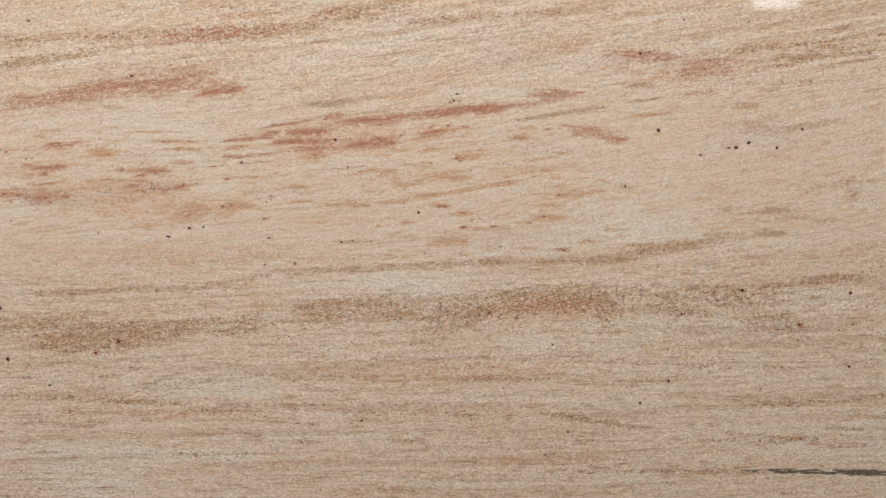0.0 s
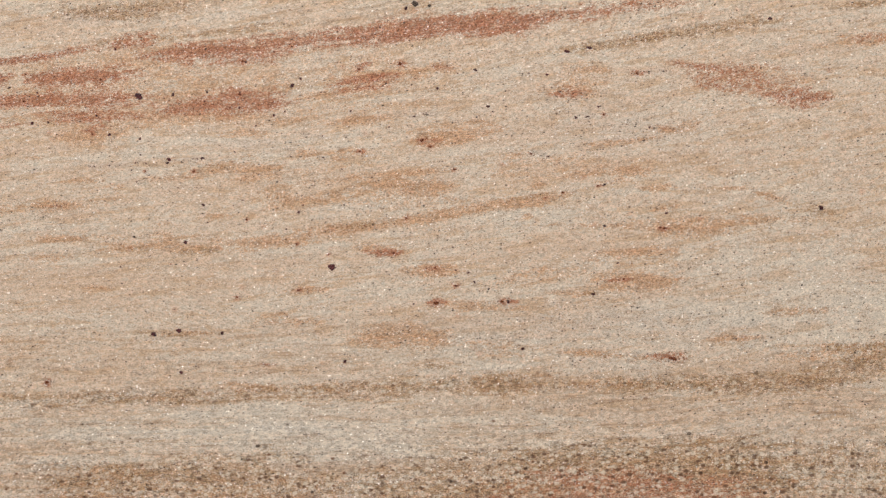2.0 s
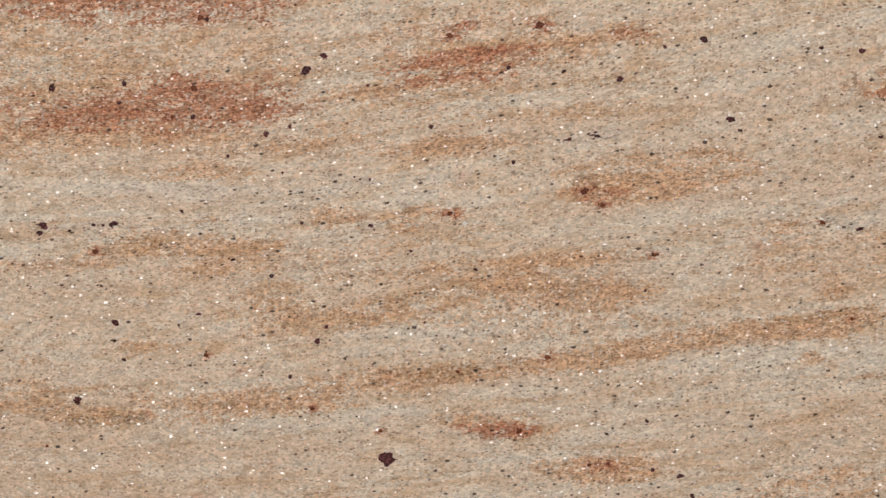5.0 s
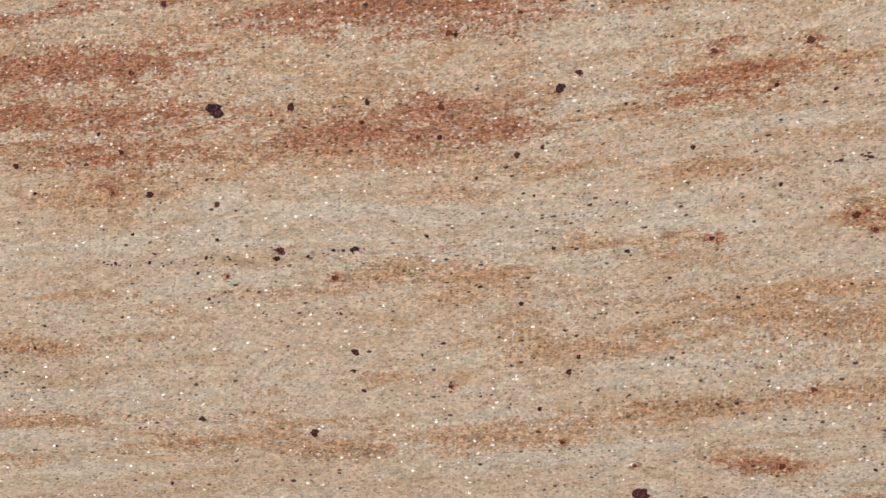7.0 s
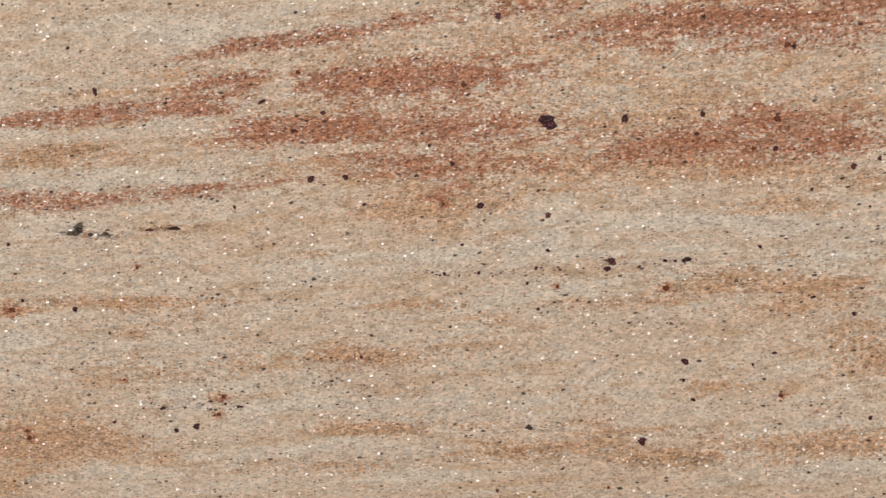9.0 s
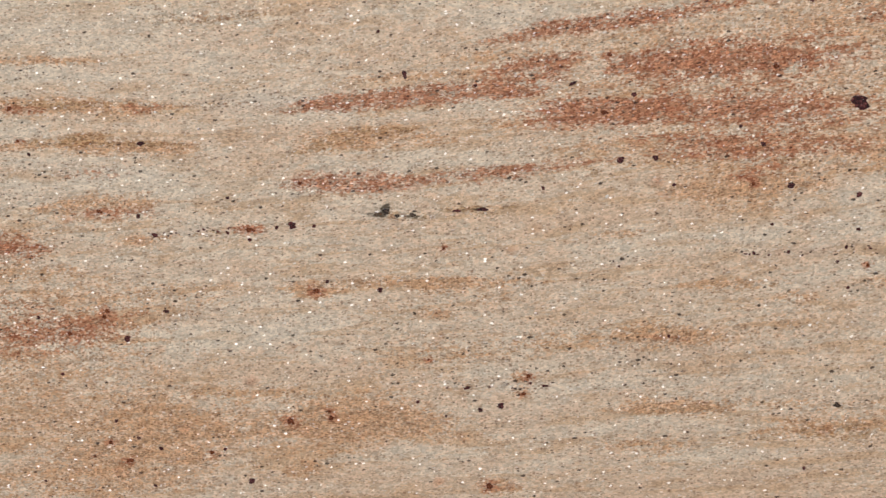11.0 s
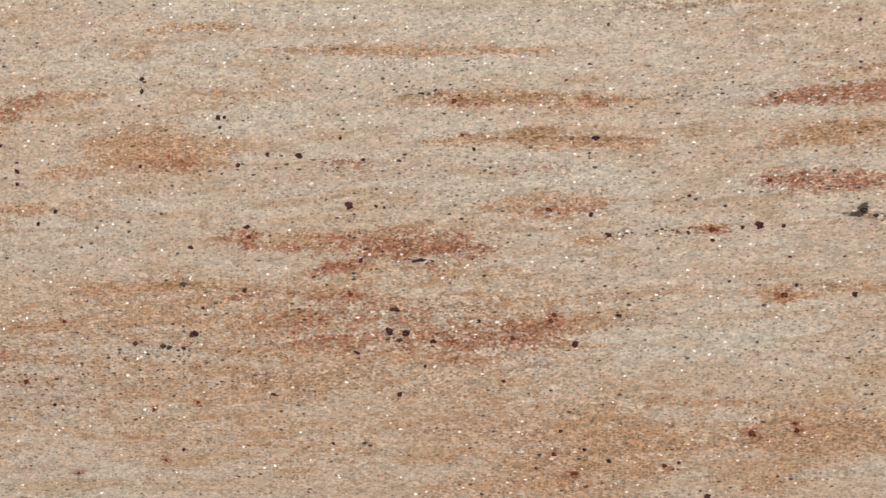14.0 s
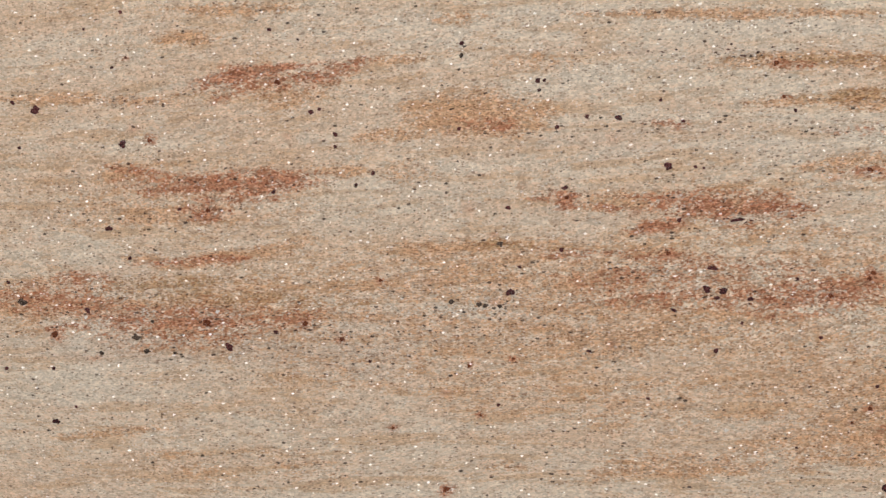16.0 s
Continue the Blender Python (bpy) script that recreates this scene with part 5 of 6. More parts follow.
vein(RUST, -0.567, 1.3257, 0.021, 3.9, 0.0, 0.5)
vein(RUST, -0.485, 1.3235, 0.039, 3.9, 2.0, 0.4)
vein(FLECK, -0.563, 1.3199, 0.163, 14.3, 3.0, 0.4)
vein(FLECK, -0.675, 1.2380, 0.145, 22.3, 4.0, 0.5)
vein(OCHRE, 0.079, 1.1402, 0.125, 12.5, 0.0, 0.55)
vein(BROWN, 0.061, 1.1420, 0.074, 7.4, 5.0, 0.35)
vein(OCHRE, -0.047, 1.1530, 0.074, 5.7, -3.0, 0.5)
vein(BROWN, -0.137, 1.1417, 0.082, 2.9, 1.0, 0.5)
vein(OCHRE, 0.083, 1.1975, 0.066, 5.1, -2.0, 0.6)
vein(RUST, 0.047, 1.2138, 0.026, 4.0, 2.0, 0.6)
vein(OCHRE, 0.280, 1.1845, 0.051, 8.4, 3.0, 0.5)
vein(OCHRE, 0.312, 1.2336, 0.080, 7.2, 2.0, 0.5)
vein(BROWN, 0.298, 1.1204, 0.044, 5.0, 2.0, 0.6)
vein(OCHRE, 0.244, 1.1239, 0.095, 5.1, -4.0, 0.5)
vein(OCHRE, 0.352, 1.1371, 0.065, 5.0, 2.0, 0.6)
vein(BROWN, 0.367, 1.0967, 0.080, 7.3, 4.0, 0.7)
vein(OCHRE, 0.248, 1.0981, 0.073, 3.9, 2.0, 0.6)
vein(OCHRE, 0.138, 1.1643, 0.081, 4.5, 0.0, 0.5)
vein(RUST, -0.059, 1.1137, 0.019, 3.4, 0.0, 0.5)
vein(BROWN, 0.031, 1.0934, 0.185, 5.7, 0.0, 0.4)
vein(OCHRE, 0.156, 1.1274, 0.081, 16.9, -4.0, 0.4)
vein(OCHRE, 0.265, 1.2137, 0.080, 11.2, 2.0, 0.35)
vein(PALE, 0.302, 1.1571, 0.167, 16.8, 3.0, 0.6)
vein(PALE, -0.085, 1.1193, 0.156, 11.4, 0.0, 0.6)
vein(PALE, 0.344, 1.2081, 0.108, 8.3, 0.0, 0.5)
vein(PALE, 0.046, 1.1791, 0.184, 11.3, 0.0, 0.35)
vein(PALE, 0.211, 1.1791, 0.109, 11.2, 0.0, 0.4)
vein(FLECK, 0.138, 1.1496, 0.220, 22.6, 0.0, 0.6)
vein(FLECK, 0.266, 1.1571, 0.219, 33.6, 0.0, 0.5)
vein(FLECK, 0.229, 1.3206, 0.180, 25.0, 3.0, 0.6)
vein(OCHRE, -0.456, 1.2121, 0.083, 10.6, 2.0, 0.25)
vein(RUST, -0.747, 1.3021, 0.053, 5.6, 1.0, 0.35)
vein(RUST, -0.548, 1.2932, 0.061, 5.7, -4.0, 0.25)
vein(RUST, -0.572, 1.2837, 0.028, 2.2, 12.0, 0.5)
vein(RUST, -0.614, 1.2951, 0.021, 4.0, 0.0, 0.5)
vein(BROWN, -0.624, 1.2737, 0.052, 1.6, -4.0, 0.6)
vein(RUST, -0.581, 1.2702, 0.071, 2.5, -3.0, 0.4)
vein(RUST, -0.506, 1.2553, 0.065, 6.4, 6.0, 0.3)
vein(RUST, -0.748, 1.2415, 0.049, 9.4, -3.0, 0.3)
vein(OCHRE, -0.605, 1.2322, 0.076, 5.5, 6.0, 0.45)
vein(FLECK, -0.718, 1.2249, 0.102, 11.3, -4.0, 0.8)
vein(PALE, -0.675, 1.2959, 0.072, 11.1, 0.0, 0.4)
vein(PALE, -0.577, 1.3408, 0.117, 10.8, 0.0, 0.5)
vein(BROWN, -0.503, 1.3524, 0.087, 1.8, 0.0, 0.6)
vein(FLECK, -0.415, 1.3526, 0.045, 3.5, 2.0, 0.9)
vein(BROWN, -0.485, 1.3355, 0.087, 2.1, -1.0, 0.6)
vein(OCHRE, -0.545, 1.3709, 0.106, 1.8, 0.0, 0.7)
vein(BROWN, -0.623, 0.9401, 0.233, 35.9, 8.0, 0.6)
vein(BROWN, -0.762, 0.9765, 0.233, 17.9, -2.0, 0.5)
vein(BROWN, 0.183, 1.0084, 0.327, 35.9, 4.0, 0.4)
vein(RUST, 0.253, 1.0077, 0.280, 26.9, -3.0, 0.3)
vein(BROWN, 0.732, 0.9680, 0.187, 35.9, -10.0, 0.35)
vein(BROWN, 0.510, 1.1243, 0.303, 8.1, 10.0, 0.6)
vein(BROWN, 0.802, 1.0492, 0.257, 9.0, 8.0, 0.6)
vein(BROWN, -0.690, 1.0459, 0.268, 9.0, 2.0, 0.6)
vein(BROWN, -0.422, 1.0609, 0.140, 7.2, 3.0, 0.5)
vein(BROWN, 0.345, 0.7698, 0.187, 7.2, -8.0, 0.8)
vein(BROWN, 0.837, 0.8003, 0.234, 7.2, 2.0, 0.7)
vein(BROWN, -0.052, 0.8055, 0.585, 5.4, 0.0, 0.5)
vein(BROWN, -0.520, 0.8100, 0.351, 7.2, -3.0, 0.5)
vein(BROWN, -0.381, 0.7439, 0.304, 7.2, -2.0, 0.5)
vein(BROWN, 0.709, 0.7214, 0.293, 9.0, 0.0, 0.6)
vein(BROWN, 0.181, 0.6558, 0.493, 5.4, 0.0, 0.5)
vein(BROWN, 0.533, 0.6618, 0.352, 5.4, -1.0, 0.6)
vein(BROWN, -0.169, 0.8618, 0.351, 7.2, -1.0, 0.5)
vein(BROWN, 0.182, 0.8561, 0.234, 7.2, -1.0, 0.5)
vein(BROWN, -0.785, 1.5160, 0.231, 8.9, 5.0, 0.7)
vein(BROWN, -0.622, 1.5432, 0.347, 10.7, 6.0, 0.5)
vein(RUST, -0.391, 1.5698, 0.324, 19.6, 6.0, 0.4)
vein(BROWN, -0.113, 1.6132, 0.208, 26.7, 0.0, 0.5)
vein(BROWN, 0.072, 1.5943, 0.185, 8.9, 5.0, 0.5)
vein(RUST, 0.453, 1.5219, 0.116, 17.8, -5.0, 0.4)
vein(RUST, 0.615, 1.4940, 0.127, 21.4, 0.0, 0.2)
vein(BROWN, 0.859, 1.5297, 0.232, 7.1, 8.0, 0.6)
vein(BROWN, 0.812, 1.5071, 0.301, 5.3, 8.0, 0.6)
vein(BROWN, -0.767, 1.2502, 0.163, 16.1, 0.0, 0.5)
vein(RUST, -0.791, 1.2389, 0.081, 16.1, 0.0, 0.3)
vein(FLECK, 0.164, 1.5130, 0.139, 26.7, 4.0, 0.9)
vein(FLECK, -0.196, 1.4242, 0.093, 8.9, 4.0, 0.9)


GRAINS = []


def crystal(material, x, z, across, high):
    """One grain at x, z of the face, half width and half height in millimetres, with the stain that it leaves in the stone round it."""
    GRAINS.append((material, x, z, across, high))
    if material is feldspar or across < 1.05 and material is not rusty:
        return
    wide, tall = across * 0.0024, high * 0.0022
    i0, i1 = np.searchsorted(XS, (x - 2 * wide, x + 2 * wide))
    j0, j1 = np.searchsorted(ZS, (z - 2 * tall, z + 2 * tall))
    far = np.hypot((GX[j0:j1, i0:i1] - x) / wide, (GZ[j0:j1, i0:i1] - z) / tall)
    far = far + 0.5 * lattice_noise(GX[j0:j1, i0:i1] / 0.003, GZ[j0:j1, i0:i1] / 0.002, len(GRAINS) % 23)
    layer = AMOUNT[RUST if material is rusty else BROWN][j0:j1, i0:i1]
    layer += np.exp(-(far ** 2) * 1.6) * (0.80 if material is rusty else 0.22) * (1.0 - layer)


row_dice = random.Random(11)


def mica_row(x, z, length, thickness, angle):
    """A dark seam: small mica grains strung along a line, length in metres, thickness in millimetres."""
    for _ in range(int(length / 0.0042)):
        along, across = row_dice.uniform(-0.5, 0.5) * length, row_dice.gauss(0.0, 0.3) * thickness * 0.001
        c, s = math.cos(radians(angle)), math.sin(radians(angle))
        crystal(smoky if row_dice.random() < 0.4 else dark, x + along * c - across * s, z + along * s + across * c, row_dice.uniform(0.35, 1.0), row_dice.uniform(0.25, 0.5))


crystal(dark, -0.1698, 1.3516, 3.9, 3.4)
crystal(dark, -0.1393, 1.3527, 1.3, 2.0)
crystal(dark, -0.0339, 1.3600, 2.2, 2.0)
crystal(dark, -0.0268, 1.3660, 1.7, 1.3)
crystal(rusty, 0.0607, 1.3781, 2.3, 1.9)
crystal(dark, -0.0504, 1.3340, 1.5, 1.3)
crystal(dark, -0.0406, 1.3371, 1.1, 0.9)
crystal(dark, -0.1964, 1.3180, 1.8, 1.4)
crystal(dark, -0.1692, 1.3143, 1.4, 1.2)
crystal(dark, -0.1436, 1.2960, 2.0, 1.8)
crystal(dark, -0.1452, 1.2929, 1.6, 1.1)
crystal(dark, -0.1140, 1.2969, 2.0, 1.1)
crystal(rusty, -0.1219, 1.2854, 1.8, 1.5)
crystal(dark, -0.1772, 1.2867, 0.9, 0.8)
crystal(dark, -0.1727, 1.2763, 0.9, 0.8)
crystal(dark, -0.1137, 1.2559, 1.8, 1.5)
crystal(dark, -0.0291, 1.2491, 1.5, 1.3)
crystal(dark, -0.0254, 1.2552, 1.1, 0.9)
crystal(dark, -0.0404, 1.2343, 1.1, 0.9)
crystal(dark, -0.0482, 1.2759, 1.3, 0.9)
crystal(dark, -0.0786, 1.2598, 1.1, 0.7)
crystal(dark, -0.1301, 1.2228, 2.1, 1.8)
crystal(smoky, -0.1759, 1.2277, 2.3, 1.6)
crystal(dark, -0.1885, 1.2010, 0.9, 0.8)
crystal(dark, -0.0000, 1.2007, 3.5, 3.1)
crystal(rusty, 0.0543, 1.2132, 1.9, 1.5)
crystal(rusty, 0.0654, 1.2437, 1.9, 1.3)
crystal(dark, -0.0745, 1.3805, 1.1, 0.9)
crystal(rusty, -0.2034, 1.3661, 1.6, 1.4)
crystal(dark, -0.2107, 1.2903, 0.9, 0.8)
crystal(dark, 0.0899, 1.2126, 1.1, 0.6)
crystal(dark, -0.1091, 1.3546, 0.9, 1.6)
crystal(dark, 0.0358, 1.2793, 0.9, 0.7)
crystal(dark, 0.0483, 1.3611, 1.1, 0.9)
crystal(dark, -0.0086, 1.3539, 0.9, 0.7)
crystal(rusty, -0.0314, 1.2211, 1.3, 1.1)
crystal(dark, -0.1101, 1.2403, 1.1, 0.7)
crystal(rusty, 0.0246, 1.3740, 1.9, 1.3)
crystal(rusty, -0.0802, 1.3526, 2.0, 1.7)
crystal(dark, -0.1113, 1.3467, 1.1, 0.9)
crystal(dark, -0.0806, 1.3410, 1.3, 1.1)
crystal(rusty, -0.0890, 1.3410, 1.3, 1.1)
crystal(dark, 0.0705, 1.3596, 1.3, 0.6)
crystal(dark, -0.0661, 1.3250, 0.9, 0.8)
crystal(dark, -0.1899, 1.3930, 1.6, 1.4)
crystal(dark, -0.0436, 1.3183, 0.7, 0.6)
crystal(rusty, 0.0252, 1.3022, 1.7, 1.1)
crystal(rusty, -0.1433, 1.2034, 0.9, 0.8)
crystal(dark, -0.1691, 1.3001, 0.9, 0.8)
crystal(rusty, -0.1651, 1.2855, 1.1, 1.0)
crystal(dark, -0.1737, 1.2929, 0.9, 0.8)
crystal(dark, -0.1968, 1.2908, 0.9, 0.8)
crystal(dark, -0.1225, 1.2964, 1.1, 0.7)
crystal(dark, -0.1327, 1.2939, 0.9, 0.7)
crystal(dark, -0.0855, 1.3023, 1.1, 0.7)
crystal(dark, -0.0357, 1.2978, 1.1, 0.7)
crystal(dark, 0.0093, 1.2867, 0.9, 0.7)
crystal(dark, -0.0072, 1.2969, 1.1, 0.9)
crystal(dark, -0.0642, 1.2824, 1.1, 0.7)
crystal(dark, -0.2036, 1.3021, 0.9, 0.7)
crystal(dark, -0.2077, 1.3348, 1.2, 1.0)
crystal(rusty, -0.2114, 1.3186, 1.2, 1.0)
crystal(dark, -0.3656, 1.3816, 0.9, 0.8)
crystal(dark, -0.3546, 1.3639, 1.2, 1.9)
crystal(dark, -0.2853, 1.3597, 2.1, 0.7)
crystal(rusty, -0.2704, 1.3714, 1.4, 1.2)
crystal(dark, -0.2653, 1.3284, 1.9, 1.4)
crystal(dark, -0.2510, 1.3292, 1.4, 1.2)
crystal(dark, -0.3251, 1.3591, 0.9, 0.8)
crystal(dark, -0.2601, 1.3551, 1.2, 1.0)
crystal(rusty, -0.3381, 1.2916, 1.0, 0.8)
crystal(dark, -0.3139, 1.2253, 1.9, 1.4)
crystal(dark, -0.3224, 1.2235, 1.2, 1.0)
crystal(dark, -0.3369, 1.2206, 0.7, 0.6)
crystal(dark, -0.3489, 1.2266, 1.0, 0.7)
crystal(dark, -0.3649, 1.2739, 1.5, 1.2)
crystal(rusty, -0.3919, 1.2733, 2.0, 1.5)
crystal(dark, -0.3874, 1.2774, 1.0, 0.8)
crystal(rusty, -0.3858, 1.2191, 1.5, 1.3)
crystal(smoky, -0.3625, 1.3069, 2.4, 2.2)
crystal(smoky, -0.3577, 1.3051, 1.9, 1.2)
crystal(smoky, -0.3512, 1.3056, 2.2, 1.2)
crystal(dark, -0.3326, 1.3073, 1.9, 0.7)
crystal(dark, -0.3219, 1.3079, 2.4, 0.9)
crystal(rusty, -0.3043, 1.2306, 1.4, 1.0)
crystal(dark, -0.3278, 1.2330, 1.2, 0.7)
crystal(dark, -0.2954, 1.2341, 1.9, 0.5)
crystal(dark, -0.3929, 1.3008, 1.0, 0.8)
crystal(dark, -0.2446, 1.2555, 0.9, 0.8)
crystal(rusty, -0.2722, 1.3478, 2.3, 1.2)
crystal(dark, -0.2969, 1.3168, 0.9, 0.8)
crystal(dark, -0.2434, 1.3182, 0.9, 0.8)
crystal(dark, -0.2170, 1.3420, 0.9, 0.8)
crystal(dark, -0.4613, 1.2967, 1.5, 1.0)
crystal(dark, -0.4298, 1.3126, 1.0, 0.7)
crystal(rusty, -0.4203, 1.2991, 2.9, 1.2)
crystal(dark, -0.4203, 1.2949, 1.0, 0.8)
crystal(dark, -0.4088, 1.3001, 1.0, 0.8)
crystal(dark, -0.4021, 1.3011, 1.9, 1.7)
crystal(dark, -0.5478, 1.2651, 2.3, 1.0)
crystal(dark, -0.5501, 1.2563, 2.0, 1.7)
crystal(dark, -0.5433, 1.2556, 2.0, 1.5)
crystal(dark, -0.5320, 1.2523, 1.3, 1.1)
crystal(rusty, -0.4995, 1.2541, 1.5, 1.3)
crystal(dark, -0.4741, 1.2522, 1.7, 1.5)
crystal(rusty, -0.4828, 1.2640, 1.5, 1.3)
crystal(dark, -0.5380, 1.2856, 3.0, 0.8)
crystal(rusty, -0.4856, 1.3067, 2.0, 1.0)
crystal(dark, -0.4685, 1.3048, 1.2, 1.0)
crystal(dark, -0.5457, 1.2301, 1.3, 1.1)
crystal(dark, -0.4796, 1.2164, 1.0, 0.8)
crystal(rusty, -0.4822, 1.2068, 1.5, 1.2)
crystal(dark, -0.4600, 1.2047, 1.2, 1.0)
crystal(rusty, -0.4737, 1.1991, 2.5, 1.2)
crystal(rusty, -0.4035, 1.2174, 2.2, 1.7)
crystal(dark, -0.4205, 1.1912, 1.7, 1.2)
crystal(rusty, -0.3185, 1.1910, 2.1, 1.6)
crystal(dark, -0.4568, 1.2642, 1.5, 0.7)
crystal(dark, -0.4299, 1.2979, 1.0, 0.8)
crystal(rusty, -0.3987, 1.3189, 1.4, 1.2)
crystal(rusty, -0.5241, 1.3506, 1.5, 1.3)
crystal(dark, -0.5159, 1.3311, 1.0, 0.8)
crystal(dark, -0.4669, 1.3356, 1.9, 1.0)
crystal(rusty, -0.5207, 1.3368, 1.2, 1.0)
crystal(dark, -0.4627, 1.1883, 1.2, 0.7)
crystal(dark, -0.5029, 1.2365, 1.0, 0.8)
crystal(dark, -0.4319, 1.2048, 1.0, 0.8)
crystal(dark, -0.4698, 1.2090, 1.0, 0.8)
crystal(dark, -0.6546, 1.3602, 1.2, 1.0)
crystal(dark, -0.6221, 1.3440, 1.4, 1.2)
crystal(dark, -0.6194, 1.3442, 1.0, 0.8)
crystal(dark, -0.6013, 1.3288, 1.2, 1.0)
crystal(dark, -0.5881, 1.3284, 1.7, 1.4)
crystal(dark, -0.6138, 1.3244, 1.2, 1.0)
crystal(dark, -0.5670, 1.3080, 1.9, 1.7)
crystal(dark, -0.5559, 1.3078, 0.9, 0.8)
crystal(dark, -0.5524, 1.3072, 0.7, 0.6)
crystal(dark, -0.6101, 1.2988, 1.7, 1.0)
crystal(dark, -0.6340, 1.2901, 1.2, 1.0)
crystal(dark, -0.5621, 1.2854, 1.2, 1.0)
crystal(dark, -0.6111, 1.2724, 1.2, 1.0)
crystal(dark, -0.5458, 1.2526, 1.4, 0.9)
crystal(dark, -0.6327, 1.2537, 2.0, 1.7)
crystal(rusty, -0.5662, 1.2713, 1.4, 1.2)
crystal(dark, -0.5735, 1.2089, 1.0, 0.8)
crystal(dark, -0.5988, 1.2288, 1.2, 0.7)
crystal(rusty, -0.6503, 1.2212, 1.2, 1.1)
crystal(rusty, -0.4376, 1.2033, 1.4, 1.2)
crystal(rusty, -0.4894, 1.2007, 0.9, 0.8)
crystal(dark, -0.5353, 1.2420, 0.9, 0.8)
crystal(smoky, -0.6462, 1.2482, 2.2, 1.5)
crystal(rusty, -0.4841, 1.2615, 1.4, 1.2)
crystal(dark, -0.6289, 1.2647, 1.0, 0.8)
crystal(dark, -0.6374, 1.2045, 1.0, 0.8)
crystal(dark, -0.5708, 1.3356, 0.9, 0.8)
crystal(dark, -0.5613, 1.3268, 0.9, 0.8)
crystal(dark, -0.5131, 1.2611, 0.9, 0.8)
crystal(dark, -0.7384, 1.3670, 1.0, 0.9)
crystal(dark, -0.7258, 1.3626, 0.8, 0.6)
crystal(smoky, -0.6547, 1.3550, 1.2, 1.7)
crystal(dark, -0.6215, 1.3401, 1.0, 0.7)
crystal(dark, -0.7200, 1.3313, 1.3, 1.1)
crystal(dark, -0.7164, 1.3325, 1.0, 0.8)
crystal(dark, -0.7093, 1.3216, 1.3, 1.1)
crystal(dark, -0.7093, 1.3162, 1.0, 0.8)
crystal(dark, -0.6927, 1.3048, 1.2, 1.0)
crystal(dark, -0.7002, 1.2997, 1.0, 0.9)
crystal(rusty, -0.6893, 1.2581, 1.3, 1.0)
crystal(smoky, -0.6434, 1.2477, 2.0, 1.5)
crystal(smoky, -0.6582, 1.2492, 2.0, 1.5)
crystal(dark, -0.7573, 1.2275, 2.3, 1.8)
crystal(rusty, -0.7675, 1.2382, 2.6, 2.1)
crystal(rusty, -0.7229, 1.2385, 1.8, 1.5)
crystal(rusty, -0.7064, 1.2320, 1.5, 1.3)
crystal(dark, -0.7360, 1.2345, 1.5, 1.0)
crystal(rusty, -0.6311, 1.2249, 1.2, 0.7)
crystal(dark, -0.7369, 1.2965, 1.3, 0.8)
crystal(dark, -0.6555, 1.3239, 1.0, 0.8)
crystal(rusty, -0.7349, 1.3442, 2.0, 1.5)
crystal(dark, -0.7795, 1.2886, 1.0, 0.9)
crystal(rusty, -0.7665, 1.2882, 1.5, 1.3)
crystal(rusty, -0.6835, 1.1931, 1.0, 0.9)
crystal(dark, -0.5636, 1.2471, 1.9, 0.7)
crystal(dark, -0.8459, 1.3327, 2.4, 2.1)
crystal(dark, -0.8054, 1.3173, 2.1, 1.8)
crystal(rusty, -0.7929, 1.3191, 1.6, 1.3)
crystal(dark, -0.8565, 1.3361, 1.3, 1.1)
crystal(dark, -0.8537, 1.3159, 1.1, 0.8)
crystal(dark, -0.8122, 1.2798, 1.8, 1.3)
crystal(dark, -0.8055, 1.3754, 1.0, 0.9)
crystal(dark, -0.8226, 1.3682, 0.8, 0.7)
crystal(dark, -0.8386, 1.1916, 1.9, 1.3)
crystal(dark, -0.8290, 1.1986, 0.8, 0.7)
crystal(rusty, -0.8035, 1.3556, 1.0, 0.9)
crystal(dark, -0.8027, 1.2667, 1.0, 0.9)
crystal(rusty, -0.8386, 1.2316, 2.1, 1.9)
crystal(dark, -0.8229, 1.2429, 1.6, 1.4)
crystal(smoky, -0.8006, 1.2310, 2.6, 2.1)
crystal(dark, -0.6939, 1.2223, 1.0, 0.8)
crystal(rusty, -0.6598, 1.1664, 2.2, 1.5)
crystal(rusty, -0.6452, 1.1997, 1.0, 0.8)
crystal(smoky, -0.8536, 1.2461, 3.2, 2.4)
crystal(smoky, -0.8166, 1.2235, 1.9, 1.3)
crystal(smoky, -0.7954, 1.2247, 2.4, 1.6)
crystal(smoky, -0.7823, 1.2242, 1.6, 1.0)
crystal(dark, -0.8394, 1.2160, 1.1, 0.9)
crystal(dark, -0.8602, 1.2550, 1.1, 0.9)
crystal(dark, -0.8098, 1.3512, 0.8, 0.7)
crystal(dark, -0.8619, 1.2155, 1.1, 0.9)
crystal(dark, 0.0930, 1.3566, 1.5, 1.3)
crystal(dark, 0.1261, 1.3724, 1.7, 1.5)
crystal(dark, 0.1107, 1.3695, 1.0, 0.8)
crystal(dark, 0.2382, 1.2722, 2.7, 1.0)
crystal(rusty, 0.2329, 1.2714, 1.7, 1.0)
crystal(dark, 0.2722, 1.3104, 1.2, 1.0)
crystal(dark, 0.2137, 1.3306, 1.7, 1.0)
crystal(dark, 0.2238, 1.3314, 1.9, 0.7)
crystal(rusty, 0.2375, 1.3328, 1.4, 1.2)
crystal(dark, 0.1375, 1.3406, 2.0, 1.2)
crystal(dark, 0.1412, 1.3362, 1.2, 0.7)
crystal(dark, 0.2328, 1.3396, 1.2, 1.0)
